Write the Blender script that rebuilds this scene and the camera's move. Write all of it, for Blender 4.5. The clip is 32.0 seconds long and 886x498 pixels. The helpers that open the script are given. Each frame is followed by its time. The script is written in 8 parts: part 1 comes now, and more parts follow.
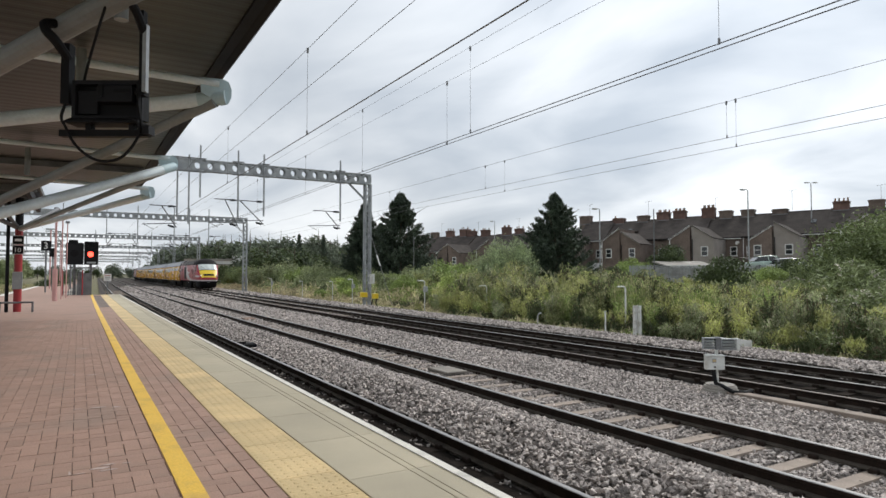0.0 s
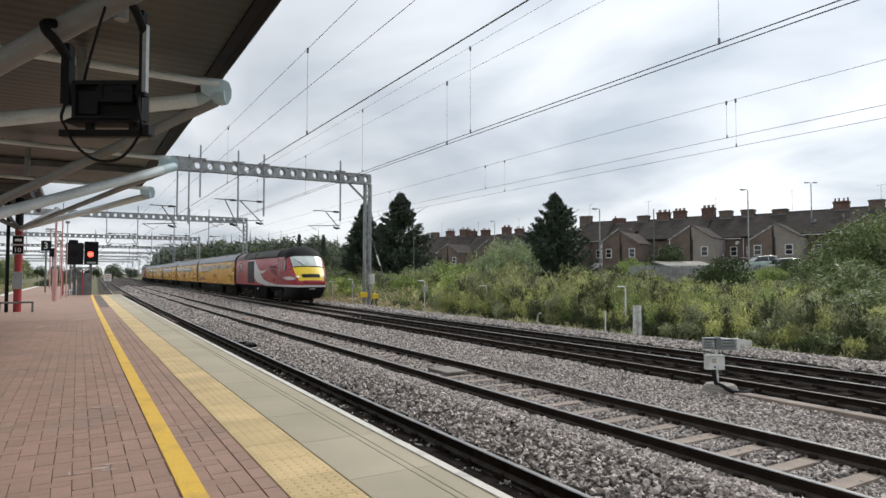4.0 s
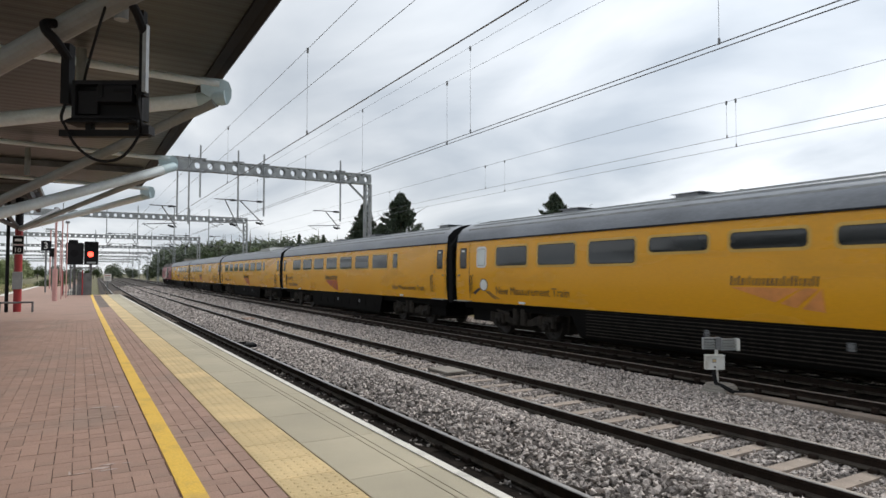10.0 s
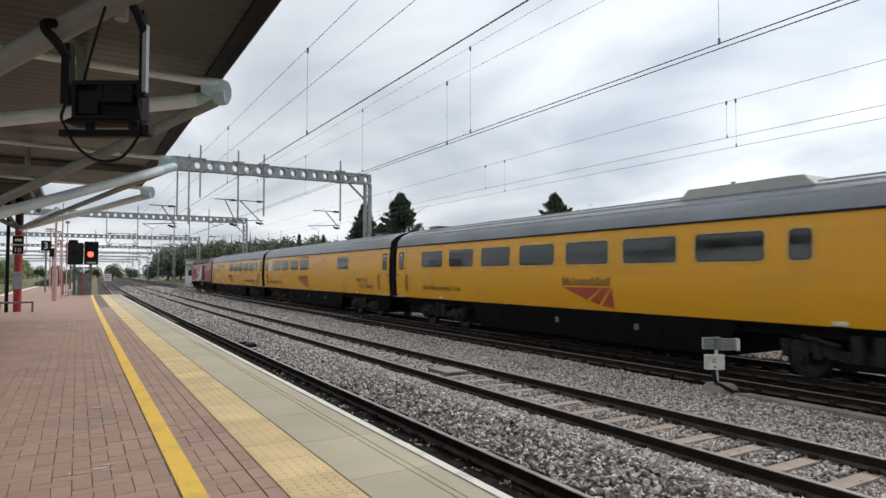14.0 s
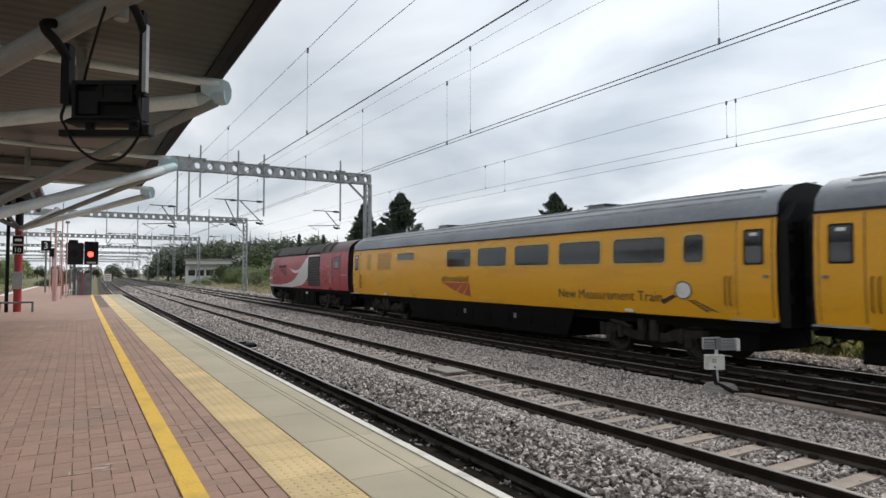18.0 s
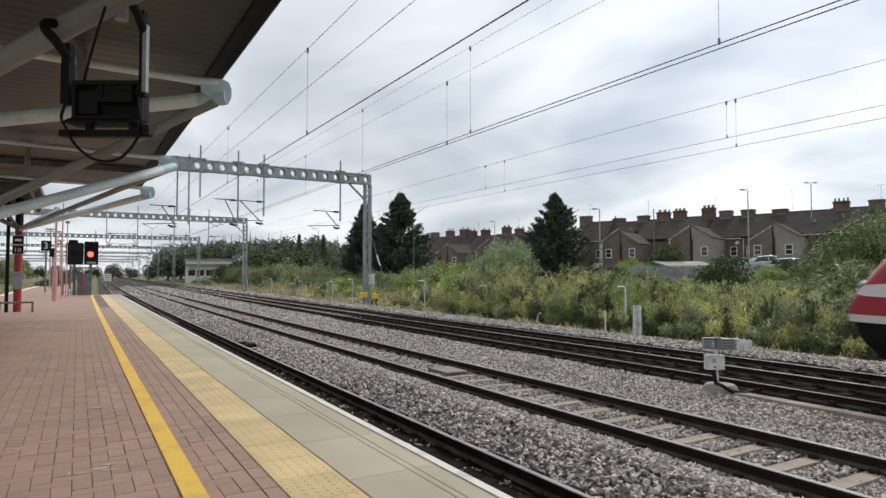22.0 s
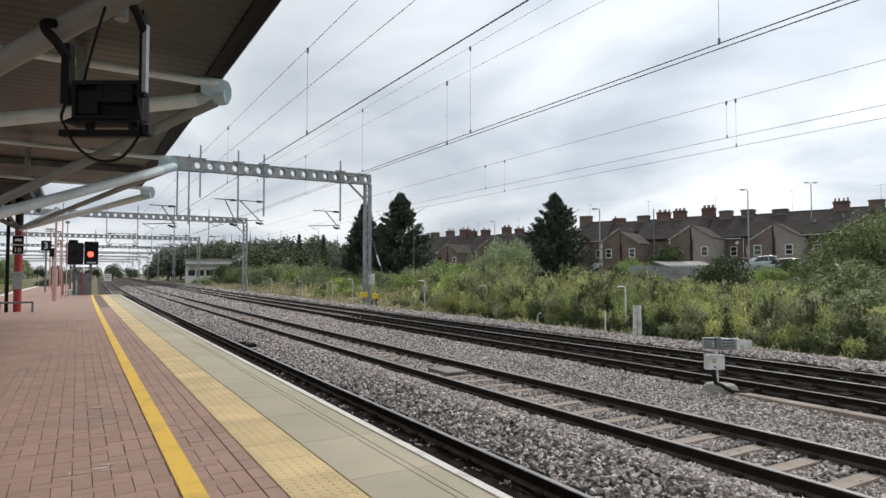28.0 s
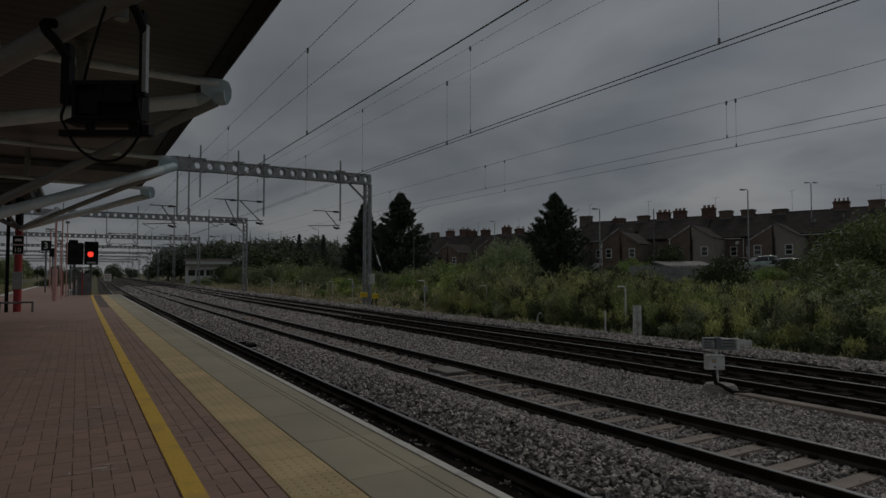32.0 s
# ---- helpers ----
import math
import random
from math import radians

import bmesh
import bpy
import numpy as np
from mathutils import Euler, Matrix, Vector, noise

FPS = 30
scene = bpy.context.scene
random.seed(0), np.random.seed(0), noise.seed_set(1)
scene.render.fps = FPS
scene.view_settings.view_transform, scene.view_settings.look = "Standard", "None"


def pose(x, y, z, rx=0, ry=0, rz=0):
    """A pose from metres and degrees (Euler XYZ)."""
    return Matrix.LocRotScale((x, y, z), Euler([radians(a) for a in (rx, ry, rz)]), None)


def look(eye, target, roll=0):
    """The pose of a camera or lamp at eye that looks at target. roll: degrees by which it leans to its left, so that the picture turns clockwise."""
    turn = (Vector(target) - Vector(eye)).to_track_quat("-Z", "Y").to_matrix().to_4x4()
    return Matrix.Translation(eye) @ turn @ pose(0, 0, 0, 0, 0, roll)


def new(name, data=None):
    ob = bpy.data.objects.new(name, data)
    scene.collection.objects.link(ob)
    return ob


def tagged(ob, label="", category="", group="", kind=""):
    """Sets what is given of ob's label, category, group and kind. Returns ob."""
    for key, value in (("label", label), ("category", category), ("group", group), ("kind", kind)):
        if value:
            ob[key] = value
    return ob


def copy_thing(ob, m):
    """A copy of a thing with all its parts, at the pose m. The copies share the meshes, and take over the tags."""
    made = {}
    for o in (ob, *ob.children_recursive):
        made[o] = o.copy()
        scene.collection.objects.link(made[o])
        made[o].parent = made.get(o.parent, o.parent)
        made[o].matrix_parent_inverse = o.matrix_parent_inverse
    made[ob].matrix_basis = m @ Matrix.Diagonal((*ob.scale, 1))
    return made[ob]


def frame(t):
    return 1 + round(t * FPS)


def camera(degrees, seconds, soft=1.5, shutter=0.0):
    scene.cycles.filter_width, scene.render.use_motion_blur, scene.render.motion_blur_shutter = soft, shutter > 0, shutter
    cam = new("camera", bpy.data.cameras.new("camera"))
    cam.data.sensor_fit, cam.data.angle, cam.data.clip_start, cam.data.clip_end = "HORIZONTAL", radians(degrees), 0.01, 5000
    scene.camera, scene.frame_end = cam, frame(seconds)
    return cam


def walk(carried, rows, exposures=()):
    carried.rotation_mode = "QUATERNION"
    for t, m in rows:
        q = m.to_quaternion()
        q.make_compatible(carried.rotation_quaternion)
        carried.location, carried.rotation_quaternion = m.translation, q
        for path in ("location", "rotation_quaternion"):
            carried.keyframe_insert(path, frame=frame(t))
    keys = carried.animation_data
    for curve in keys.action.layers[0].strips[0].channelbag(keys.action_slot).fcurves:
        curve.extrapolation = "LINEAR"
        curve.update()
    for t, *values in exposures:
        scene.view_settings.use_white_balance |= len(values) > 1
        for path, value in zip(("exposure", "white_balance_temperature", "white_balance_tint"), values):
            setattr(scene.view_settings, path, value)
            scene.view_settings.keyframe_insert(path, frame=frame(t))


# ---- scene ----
# ---- camera and its stand ----
cam = camera(70.8, 32.0, soft=1.5, shutter=0.2)
EYE = Vector((0.0, 0.0, 2.094))
YAW, PITCH = 0.53131, 0.04045
AHEAD = Vector((math.sin(YAW) * math.cos(PITCH), math.cos(YAW) * math.cos(PITCH), math.sin(PITCH)))
STAND = look(EYE, EYE + AHEAD * 10, 0.05)
walk(cam, [(0.0, STAND), (32.0, STAND)],
     exposures=[(0.0, 0.0), (30.0, 0.0), (30.5, -0.17), (31.0, -0.75), (31.5, -1.55), (32.0, -2.45)])

# ---- sky and sun ----
world = bpy.data.worlds.new("sky")
scene.world = world
world.use_nodes = True
wn, wl = world.node_tree.nodes, world.node_tree.links
wn.clear()


def wnode(kind, **values):
    n = wn.new(kind)
    for key, value in values.items():
        n.inputs[key].default_value = value
    return n


sky = wn.new("ShaderNodeTexSky")
sky.sky_type = 'NISHITA'
sky.sun_disc = False
sky.sun_elevation = radians(48)
sky.sun_rotation = radians(75)
sky_dim = wn.new("ShaderNodeVectorMath")
sky_dim.operation = 'SCALE'
sky_dim.inputs["Scale"].default_value = 0.10
wl.new(sky.outputs[0], sky_dim.inputs[0])
coord = wn.new("ShaderNodeTexCoord")
sep = wn.new("ShaderNodeSeparateXYZ")
wl.new(coord.outputs["Generated"], sep.inputs[0])
lift = wn.new("ShaderNodeMath")
lift.operation = 'ADD'
lift.inputs[1].default_value = 0.22
wl.new(sep.outputs["Z"], lift.inputs[0])
floor_z = wn.new("ShaderNodeMath")
floor_z.operation = 'MAXIMUM'
floor_z.inputs[1].default_value = 0.05
wl.new(lift.outputs[0], floor_z.inputs[0])
flat = wn.new("ShaderNodeVectorMath")
flat.operation = 'DIVIDE'
wl.new(coord.outputs["Generated"], flat.inputs[0])
wl.new(floor_z.outputs[0], flat.inputs[1])
stretch = wn.new("ShaderNodeMapping")
stretch.inputs["Scale"].default_value = (1.0, 0.8, 0.15)
stretch.inputs["Location"].default_value = (3.3, 1.2, 0.4)
stretch.inputs["Rotation"].default_value = (0, 0, 0.5)
wl.new(flat.outputs[0], stretch.inputs[0])
clouds = wnode("ShaderNodeTexNoise", Scale=1.25, Detail=6.0, Roughness=0.46, Distortion=0.35)
wl.new(stretch.outputs[0], clouds.inputs["Vector"])
cloud_tone = wn.new("ShaderNodeValToRGB")
cloud_tone.color_ramp.elements[0].position = 0.33
cloud_tone.color_ramp.elements[0].color = (0.555, 0.62, 0.70, 1)
cloud_tone.color_ramp.elements[1].position = 0.64
cloud_tone.color_ramp.elements[1].color = (1.10, 1.135, 1.17, 1)
wl.new(clouds.outputs[0], cloud_tone.inputs[0])
# the veiled sun brightens the cloud around it
sun_way = Vector((math.sin(radians(75)) * math.cos(radians(48)), math.cos(radians(75)) * math.cos(radians(48)), math.sin(radians(48))))
near_sun = wn.new("ShaderNodeVectorMath")
near_sun.operation = 'DOT_PRODUCT'
near_sun.inputs[1].default_value = sun_way
wl.new(coord.outputs["Generated"], near_sun.inputs[0])
glow = wn.new("ShaderNodeMapRange")
glow.inputs["From Min"].default_value = 0.55
glow.inputs["From Max"].default_value = 1.0
glow.inputs["To Min"].default_value = 0.95
glow.inputs["To Max"].default_value = 1.55
wl.new(near_sun.outputs["Value"], glow.inputs[0])
lit_cloud = wn.new("ShaderNodeVectorMath")
lit_cloud.operation = 'SCALE'
wl.new(cloud_tone.outputs[0], lit_cloud.inputs[0])
wl.new(glow.outputs[0], lit_cloud.inputs["Scale"])
cover = wn.new("ShaderNodeMix")
cover.data_type = 'RGBA'
cover.inputs["Factor"].default_value = 0.93
wl.new(sky_dim.outputs[0], cover.inputs["A"])
wl.new(lit_cloud.outputs[0], cover.inputs["B"])
back = wnode("ShaderNodeBackground", Strength=0.92)
wl.new(cover.outputs["Result"], back.inputs["Color"])
wout = wn.new("ShaderNodeOutputWorld")
wl.new(back.outputs[0], wout.inputs["Surface"])

sun = new("sun", bpy.data.lights.new("sun", 'SUN'))
sun.data.energy, sun.data.angle, sun.data.color = 2.2, radians(24), (1.0, 0.97, 0.92)
sun.matrix_basis = look(sun_way * 60, (0, 0, 0))


# ---- materials ----
def mat(name, col, rough=0.7, metal=0.0, scale=2.0, var=0.18, fine=40.0, grain=0.12, bump=0.15, col2=None, amount=0.4,
        stretch=(1, 1, 1), spec=0.5, per=0.0, island=0.0):
    """Base colour with patches at one scale, grain at a finer one, roughness that varies and a fine relief.
    col2: a second colour that comes through in patches. per, island: how far tone varies from object to object, piece to piece."""
    m = bpy.data.materials.new(name)
    m.use_nodes = True
    n, l = m.node_tree.nodes, m.node_tree.links
    b = n["Principled BSDF"]
    b.inputs["Metallic"].default_value = metal
    b.inputs["Specular IOR Level"].default_value = spec
    tc = n.new("ShaderNodeTexCoord")
    mp = n.new("ShaderNodeMapping")
    mp.inputs["Scale"].default_value = stretch
    l.new(tc.outputs["Object"], mp.inputs[0])
    big = n.new("ShaderNodeTexNoise")
    big.inputs["Scale"].default_value, big.inputs["Detail"].default_value = scale, 5
    small = n.new("ShaderNodeTexNoise")
    small.inputs["Scale"].default_value, small.inputs["Detail"].default_value = fine, 3
    for t in (big, small):
        l.new(mp.outputs[0], t.inputs["Vector"])
    ramp = n.new("ShaderNodeValToRGB")
    e = ramp.color_ramp.elements
    e[0].position, e[1].position = 0.32, 0.68
    second = col2 or [c * (1 + var) for c in col]
    e[0].color = (*[c * (1 - var) for c in col], 1)
    e[1].color = (*second, 1)
    if col2:
        e[0].color = (*col, 1)
        e[0].position, e[1].position = 0.62 - amount * 0.5, 0.72 - amount * 0.3
    l.new(big.outputs[0], ramp.inputs[0])
    gr = n.new("ShaderNodeMapRange")
    gr.inputs["From Min"].default_value, gr.inputs["From Max"].default_value = 0.25, 0.75
    gr.inputs["To Min"].default_value, gr.inputs["To Max"].default_value = 1 - grain, 1 + grain
    l.new(small.outputs[0], gr.inputs[0])
    mul = n.new("ShaderNodeVectorMath")
    mul.operation = 'SCALE'
    l.new(ramp.outputs[0], mul.inputs[0])
    l.new(gr.outputs[0], mul.inputs["Scale"])
    last = mul.outputs[0]
    for share, source in ((per, "ShaderNodeObjectInfo"), (island, "ShaderNodeNewGeometry")):
        if share:
            s = n.new(source)
            r = n.new("ShaderNodeMapRange")
            r.inputs["To Min"].default_value, r.inputs["To Max"].default_value = 1 - share, 1 + share
            l.new(s.outputs["Random" if per and source.endswith("Info") else "Random Per Island"], r.inputs[0])
            k = n.new("ShaderNodeVectorMath")
            k.operation = 'SCALE'
            l.new(last, k.inputs[0])
            l.new(r.outputs[0], k.inputs["Scale"])
            last = k.outputs[0]
    l.new(last, b.inputs["Base Color"])
    rr = n.new("ShaderNodeMapRange")
    rr.inputs["To Min"].default_value, rr.inputs["To Max"].default_value = max(0.02, rough - 0.12), min(1, rough + 0.12)
    l.new(big.outputs[0], rr.inputs[0])
    l.new(rr.outputs[0], b.inputs["Roughness"])
    if bump:
        bp = n.new("ShaderNodeBump")
        bp.inputs["Strength"].default_value, bp.inputs["Distance"].default_value = bump, 0.01
        l.new(small.outputs[0], bp.inputs["Height"])
        l.new(bp.outputs[0], b.inputs["Normal"])
    return m


def glow_mat(name, col, strength):
    m = bpy.data.materials.new(name)
    m.use_nodes = True
    b = m.node_tree.nodes["Principled BSDF"]
    b.inputs["Base Color"].default_value = (*col, 1)
    b.inputs["Emission Color"].default_value = (*col, 1)
    b.inputs["Emission Strength"].default_value = strength
    return m


M_BRICK = mat("red_paver", (0.365, 0.232, 0.178), 0.8, scale=1.1, var=0.17, fine=90, grain=0.16, bump=0.25, per=0.09, col2=(0.31, 0.215, 0.17), amount=0.25)
M_BRICK_FAR = mat("red_paver_joined", (0.365, 0.232, 0.178), 0.8, scale=1.1, var=0.17, fine=90, grain=0.16, bump=0.25, island=0.09, col2=(0.31, 0.215, 0.17), amount=0.25)
M_JOINT = mat("sand_joint", (0.15, 0.11, 0.088), 0.95, scale=6, fine=120)
M_YELLOW = mat("worn_yellow_paint", (0.80, 0.50, 0.06), 0.55, scale=3, var=0.10, fine=70, grain=0.12, bump=0.2, col2=(0.66, 0.42, 0.08), amount=0.2)
M_TACTILE = mat("buff_tactile_slab", (0.59, 0.445, 0.235), 0.8, scale=2.2, var=0.14, fine=110, grain=0.12, bump=0.2, per=0.07)
M_COPING = mat("pale_concrete_slab", (0.42, 0.37, 0.27), 0.8, scale=1.4, var=0.10, fine=140, grain=0.10, bump=0.2, per=0.05)
M_WHITE = mat("white_edge_paint", (0.68, 0.65, 0.58), 0.6, scale=4, var=0.08, fine=60, grain=0.12, col2=(0.5, 0.48, 0.43), amount=0.2)
M_CONC = mat("weathered_concrete", (0.27, 0.25, 0.22), 0.85, scale=1.6, var=0.2, fine=60, grain=0.15, bump=0.3)
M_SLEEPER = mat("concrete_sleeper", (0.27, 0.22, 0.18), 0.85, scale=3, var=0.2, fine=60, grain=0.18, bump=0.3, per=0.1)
# much darker than the stones: the shade in their gaps is in this colour
M_BALLAST = mat("ballast_bed_shaded", (0.08, 0.07, 0.063), 0.95, spec=0.1, scale=12, var=0.35, fine=38, grain=0.45, bump=1.0)
M_STONE = mat("granite_ballast", (0.41, 0.365, 0.335), 0.9, scale=30, var=0.2, fine=160, grain=0.2, bump=0.3, spec=0.2, island=0.65)
M_RAIL = mat("rusty_rail", (0.026, 0.018, 0.014), 0.85, spec=0.15, scale=6, var=0.3, fine=80, grain=0.3, bump=0.3)
M_RAILFOOT = mat("lit_rail_foot", (0.065, 0.055, 0.045), 0.85, spec=0.15, scale=6, var=0.3, fine=60, grain=0.3, bump=0.3)
M_RAILTOP = mat("polished_rail_head", (0.33, 0.315, 0.30), 0.36, metal=0.8, scale=3, var=0.15, fine=60, grain=0.1, bump=0.05)
M_RAILDULL = mat("dull_rail_head", (0.19, 0.16, 0.14), 0.5, metal=0.5, scale=3, var=0.2, fine=60, grain=0.2, bump=0.1)
M_EARTH = mat("dry_earth_grass", (0.17, 0.15, 0.075), 0.95, scale=0.6, var=0.35, fine=14, grain=0.4, bump=0.8, col2=(0.125, 0.12, 0.06), amount=0.5)
M_STEEL = mat("galvanised_steel", (0.34, 0.355, 0.36), 0.5, metal=0.45, scale=2.5, var=0.2, fine=30, grain=0.12, bump=0.08)
M_STEELDARK = mat("weathered_steel", (0.17, 0.175, 0.18), 0.6, metal=0.35, scale=3, var=0.25, fine=30, grain=0.15, bump=0.1)
M_WIRE = mat("copper_wire", (0.17, 0.17, 0.17), 0.5, metal=0.4, scale=2, var=0.1, bump=0)
# one white tube paint twice: shade in the first colour, light in the second
M_TUBE_SHADED = mat("white_tube_shaded", (0.25, 0.265, 0.265), 0.5, scale=1.2, var=0.10, fine=30, grain=0.08, bump=0.06, col2=(0.19, 0.20, 0.195), amount=0.3)
M_TUBE_LIT = mat("white_tube_lit", (0.76, 0.85, 0.89), 0.42, scale=1.2, var=0.08, fine=30, grain=0.06, bump=0.05, col2=(0.60, 0.66, 0.68), amount=0.25)
M_TIP = mat("pale_blue_tip", (0.50, 0.64, 0.68), 0.4, scale=2, var=0.08, fine=30, grain=0.06, bump=0.05)
M_ROOFSHEET = mat("brown_roof_sheet", (0.042, 0.043, 0.035), 0.42, metal=0.1, scale=0.7, var=0.15, fine=25, grain=0.08, bump=0.1, stretch=(0.4, 1, 1))
M_FASCIA = mat("dark_fascia", (0.012, 0.012, 0.014), 0.6, spec=0.2, scale=2, var=0.2, fine=40, bump=0.05)
M_BLACK = mat("black_plastic", (0.007, 0.007, 0.008), 0.65, spec=0.2, scale=5, var=0.25, fine=60, grain=0.2, bump=0.1)
M_RED = mat("red_column_paint", (0.36, 0.03, 0.035), 0.45, scale=2, var=0.12, fine=40, grain=0.1, bump=0.06)
M_PINK = mat("faded_pink_paint", (0.55, 0.31, 0.29), 0.5, scale=2, var=0.12, fine=40, grain=0.1, bump=0.06)
M_GREYBOX = mat("grey_painted_metal", (0.36, 0.37, 0.36), 0.5, scale=3, var=0.12, fine=40, grain=0.1, bump=0.08)
M_WHITEBOX = mat("white_plastic", (0.68, 0.69, 0.66), 0.5, scale=4, var=0.1, fine=50, grain=0.06, bump=0.06, col2=(0.52, 0.51, 0.46), amount=0.25)
M_SIGN = mat("white_sign_face", (0.75, 0.75, 0.73), 0.4, scale=3, var=0.05, fine=50, bump=0.02)
M_LAMP_RED = glow_mat("red_signal_lamp", (1.0, 0.05, 0.03), 6.0)
M_LAMP_WARM = glow_mat("warm_headlamp", (1.0, 0.94, 0.85), 0.18)
M_COAT_Y = mat("yellow_coach_paint", (0.72, 0.34, 0.008), 0.26, scale=0.8, var=0.06, fine=22, grain=0.05, bump=0.02, col2=(0.64, 0.31, 0.012), amount=0.2, stretch=(1, 0.35, 1.6))
M_COAT_R = mat("red_loco_paint", (0.37, 0.026, 0.042), 0.3, scale=0.8, var=0.1, fine=22, grain=0.06, bump=0.02, col2=(0.32, 0.022, 0.036), amount=0.25, stretch=(1, 0.35, 1.6))
M_COAT_Y2 = mat("yellow_nose_paint", (0.78, 0.55, 0.03), 0.35, scale=1.2, var=0.06, fine=30, grain=0.05, bump=0.02)
M_COAT_W = mat("silver_white_paint", (0.62, 0.60, 0.585), 0.35, scale=1.0, var=0.06, fine=30, grain=0.05, bump=0.02)
M_ROOF_G = mat("grey_coach_roof", (0.21, 0.225, 0.25), 0.34, scale=1.0, var=0.22, fine=20, grain=0.12, bump=0.05, stretch=(1.5, 0.4, 1))
M_ROOF_B = mat("sooty_loco_roof", (0.013, 0.012, 0.012), 0.62, spec=0.12, scale=1.5, var=0.35, fine=25, grain=0.2, bump=0.1)
# sooty louvres, lightened to carry the highlights along their edges
M_LOUVRE = mat("sooty_louvre_highlight", (0.085, 0.08, 0.078), 0.45, scale=2, var=0.3, fine=30, grain=0.2, bump=0.05)
M_COAT_RD = mat("dusty_red_roof_paint", (0.14, 0.085, 0.085), 0.5, scale=1.5, var=0.25, fine=25, grain=0.15, bump=0.05)
M_PANE = mat("grey_door_glass", (0.13, 0.135, 0.13), 0.08, scale=1.5, var=0.2, fine=5, grain=0.05, bump=0, spec=0.7)
M_UNDER = mat("black_underframe", (0.005, 0.0045, 0.004), 0.9, spec=0.12, scale=2, var=0.35, fine=30, grain=0.25, bump=0.2)
M_BOGIE = mat("dusty_bogie_steel", (0.026, 0.022, 0.018), 0.8, spec=0.2, scale=4, var=0.45, fine=30, grain=0.3, bump=0.2)
M_WHEEL = mat("worn_steel_wheel", (0.035, 0.03, 0.027), 0.5, metal=0.5, scale=5, var=0.3, fine=50, grain=0.2, bump=0.1)
M_GLASS = mat("dark_window_glass", (0.018, 0.021, 0.022), 0.05, scale=1.5, var=0.2, fine=5, grain=0.05, bump=0, spec=0.7)
# pale base colour stands in for the sky mirrored in the windscreen
M_SCREEN = mat("windscreen_sky_sheen", (0.55, 0.59, 0.57), 0.06, scale=1.5, var=0.2, fine=5, grain=0.05, bump=0, spec=0.9)
M_RIM = mat("brassy_window_rim", (0.58, 0.36, 0.08), 0.35, metal=0.15, scale=2, var=0.1, fine=30, grain=0.08, bump=0)
M_INK = mat("dark_vinyl_lettering", (0.035, 0.022, 0.015), 0.5, scale=6, var=0.2, fine=50, bump=0)
M_INK_F = mat("faded_vinyl_on_red", (0.13, 0.024, 0.034), 0.5, scale=6, var=0.2, fine=50, bump=0)
M_VINYL_R = mat("red_vinyl", (0.37, 0.06, 0.025), 0.45, scale=4, var=0.12, fine=50, bump=0)
M_VINYL_F = mat("faded_red_vinyl", (0.62, 0.24, 0.06), 0.45, scale=4, var=0.15, fine=50, bump=0)
M_HOUSE = mat("dark_red_brick", (0.15, 0.115, 0.096), 0.9, scale=0.9, var=0.25, fine=9, grain=0.25, bump=0.3, per=0.12)
M_RENDER = mat("grey_render", (0.29, 0.26, 0.235), 0.9, scale=0.7, var=0.15, fine=12, grain=0.12, bump=0.2, per=0.1)
M_SLATE = mat("slate_roof", (0.064, 0.055, 0.050), 0.85, spec=0.12, scale=0.8, var=0.25, fine=7, grain=0.25, bump=0.3, per=0.15, stretch=(1, 1, 2.5))
M_UPVC = mat("white_window_frame", (0.72, 0.72, 0.70), 0.4, scale=3, var=0.06, fine=40, bump=0)
M_STACK = mat("red_chimney_brick", (0.145, 0.088, 0.072), 0.9, scale=1.2, var=0.25, fine=9, grain=0.25, bump=0.3, per=0.1)
M_POT = mat("terracotta_pot", (0.26, 0.17, 0.125), 0.85, scale=3, var=0.25, fine=20, per=0.15)
M_BARK = mat("bark", (0.09, 0.07, 0.05), 0.95, scale=5, var=0.3, fine=30, grain=0.3, bump=0.6)


def leaf_mat(name, col, var=0.38, thin=0.14):
    """Leaves: they vary from one to the next and let some light through."""
    m = mat(name, col, 0.6, scale=0.9, var=0.42, fine=8, grain=0.2, bump=0, island=var, spec=0.25)
    n, l = m.node_tree.nodes, m.node_tree.links
    b = n["Principled BSDF"]
    t = n.new("ShaderNodeBsdfTranslucent")
    l.new(b.inputs["Base Color"].links[0].from_socket, t.inputs["Color"])
    mix = n.new("ShaderNodeMixShader")
    mix.inputs[0].default_value = thin
    l.new(b.outputs[0], mix.inputs[1])
    l.new(t.outputs[0], mix.inputs[2])
    l.new(mix.outputs[0], n["Material Output"].inputs["Surface"])
    return m


M_CONIFER = leaf_mat("dark_conifer_leaf", (0.055, 0.075, 0.05), 0.45, 0.12)
M_LEAF = leaf_mat("green_leaf", (0.29, 0.37, 0.12))
M_LEAF_Y = leaf_mat("yellow_green_leaf", (0.48, 0.50, 0.185))
M_BUDDLEIA = leaf_mat("grey_buddleia_leaf", (0.235, 0.28, 0.13))
M_FLOWER = leaf_mat("faded_pale_flower", (0.58, 0.54, 0.46), 0.25)
M_HEAD = leaf_mat("brown_seed_head", (0.13, 0.10, 0.065), 0.4)
M_LEAF_L = leaf_mat("light_green_leaf", (0.40, 0.48, 0.15))
M_LEAF_D = leaf_mat("dark_green_leaf", (0.085, 0.112, 0.048))
M_BUSH_R = leaf_mat("dense_dark_leaf", (0.19, 0.235, 0.10))
M_SAGE = leaf_mat("grey_green_leaf", (0.31, 0.35, 0.185))
M_OLIVE = leaf_mat("olive_leaf", (0.24, 0.265, 0.115))
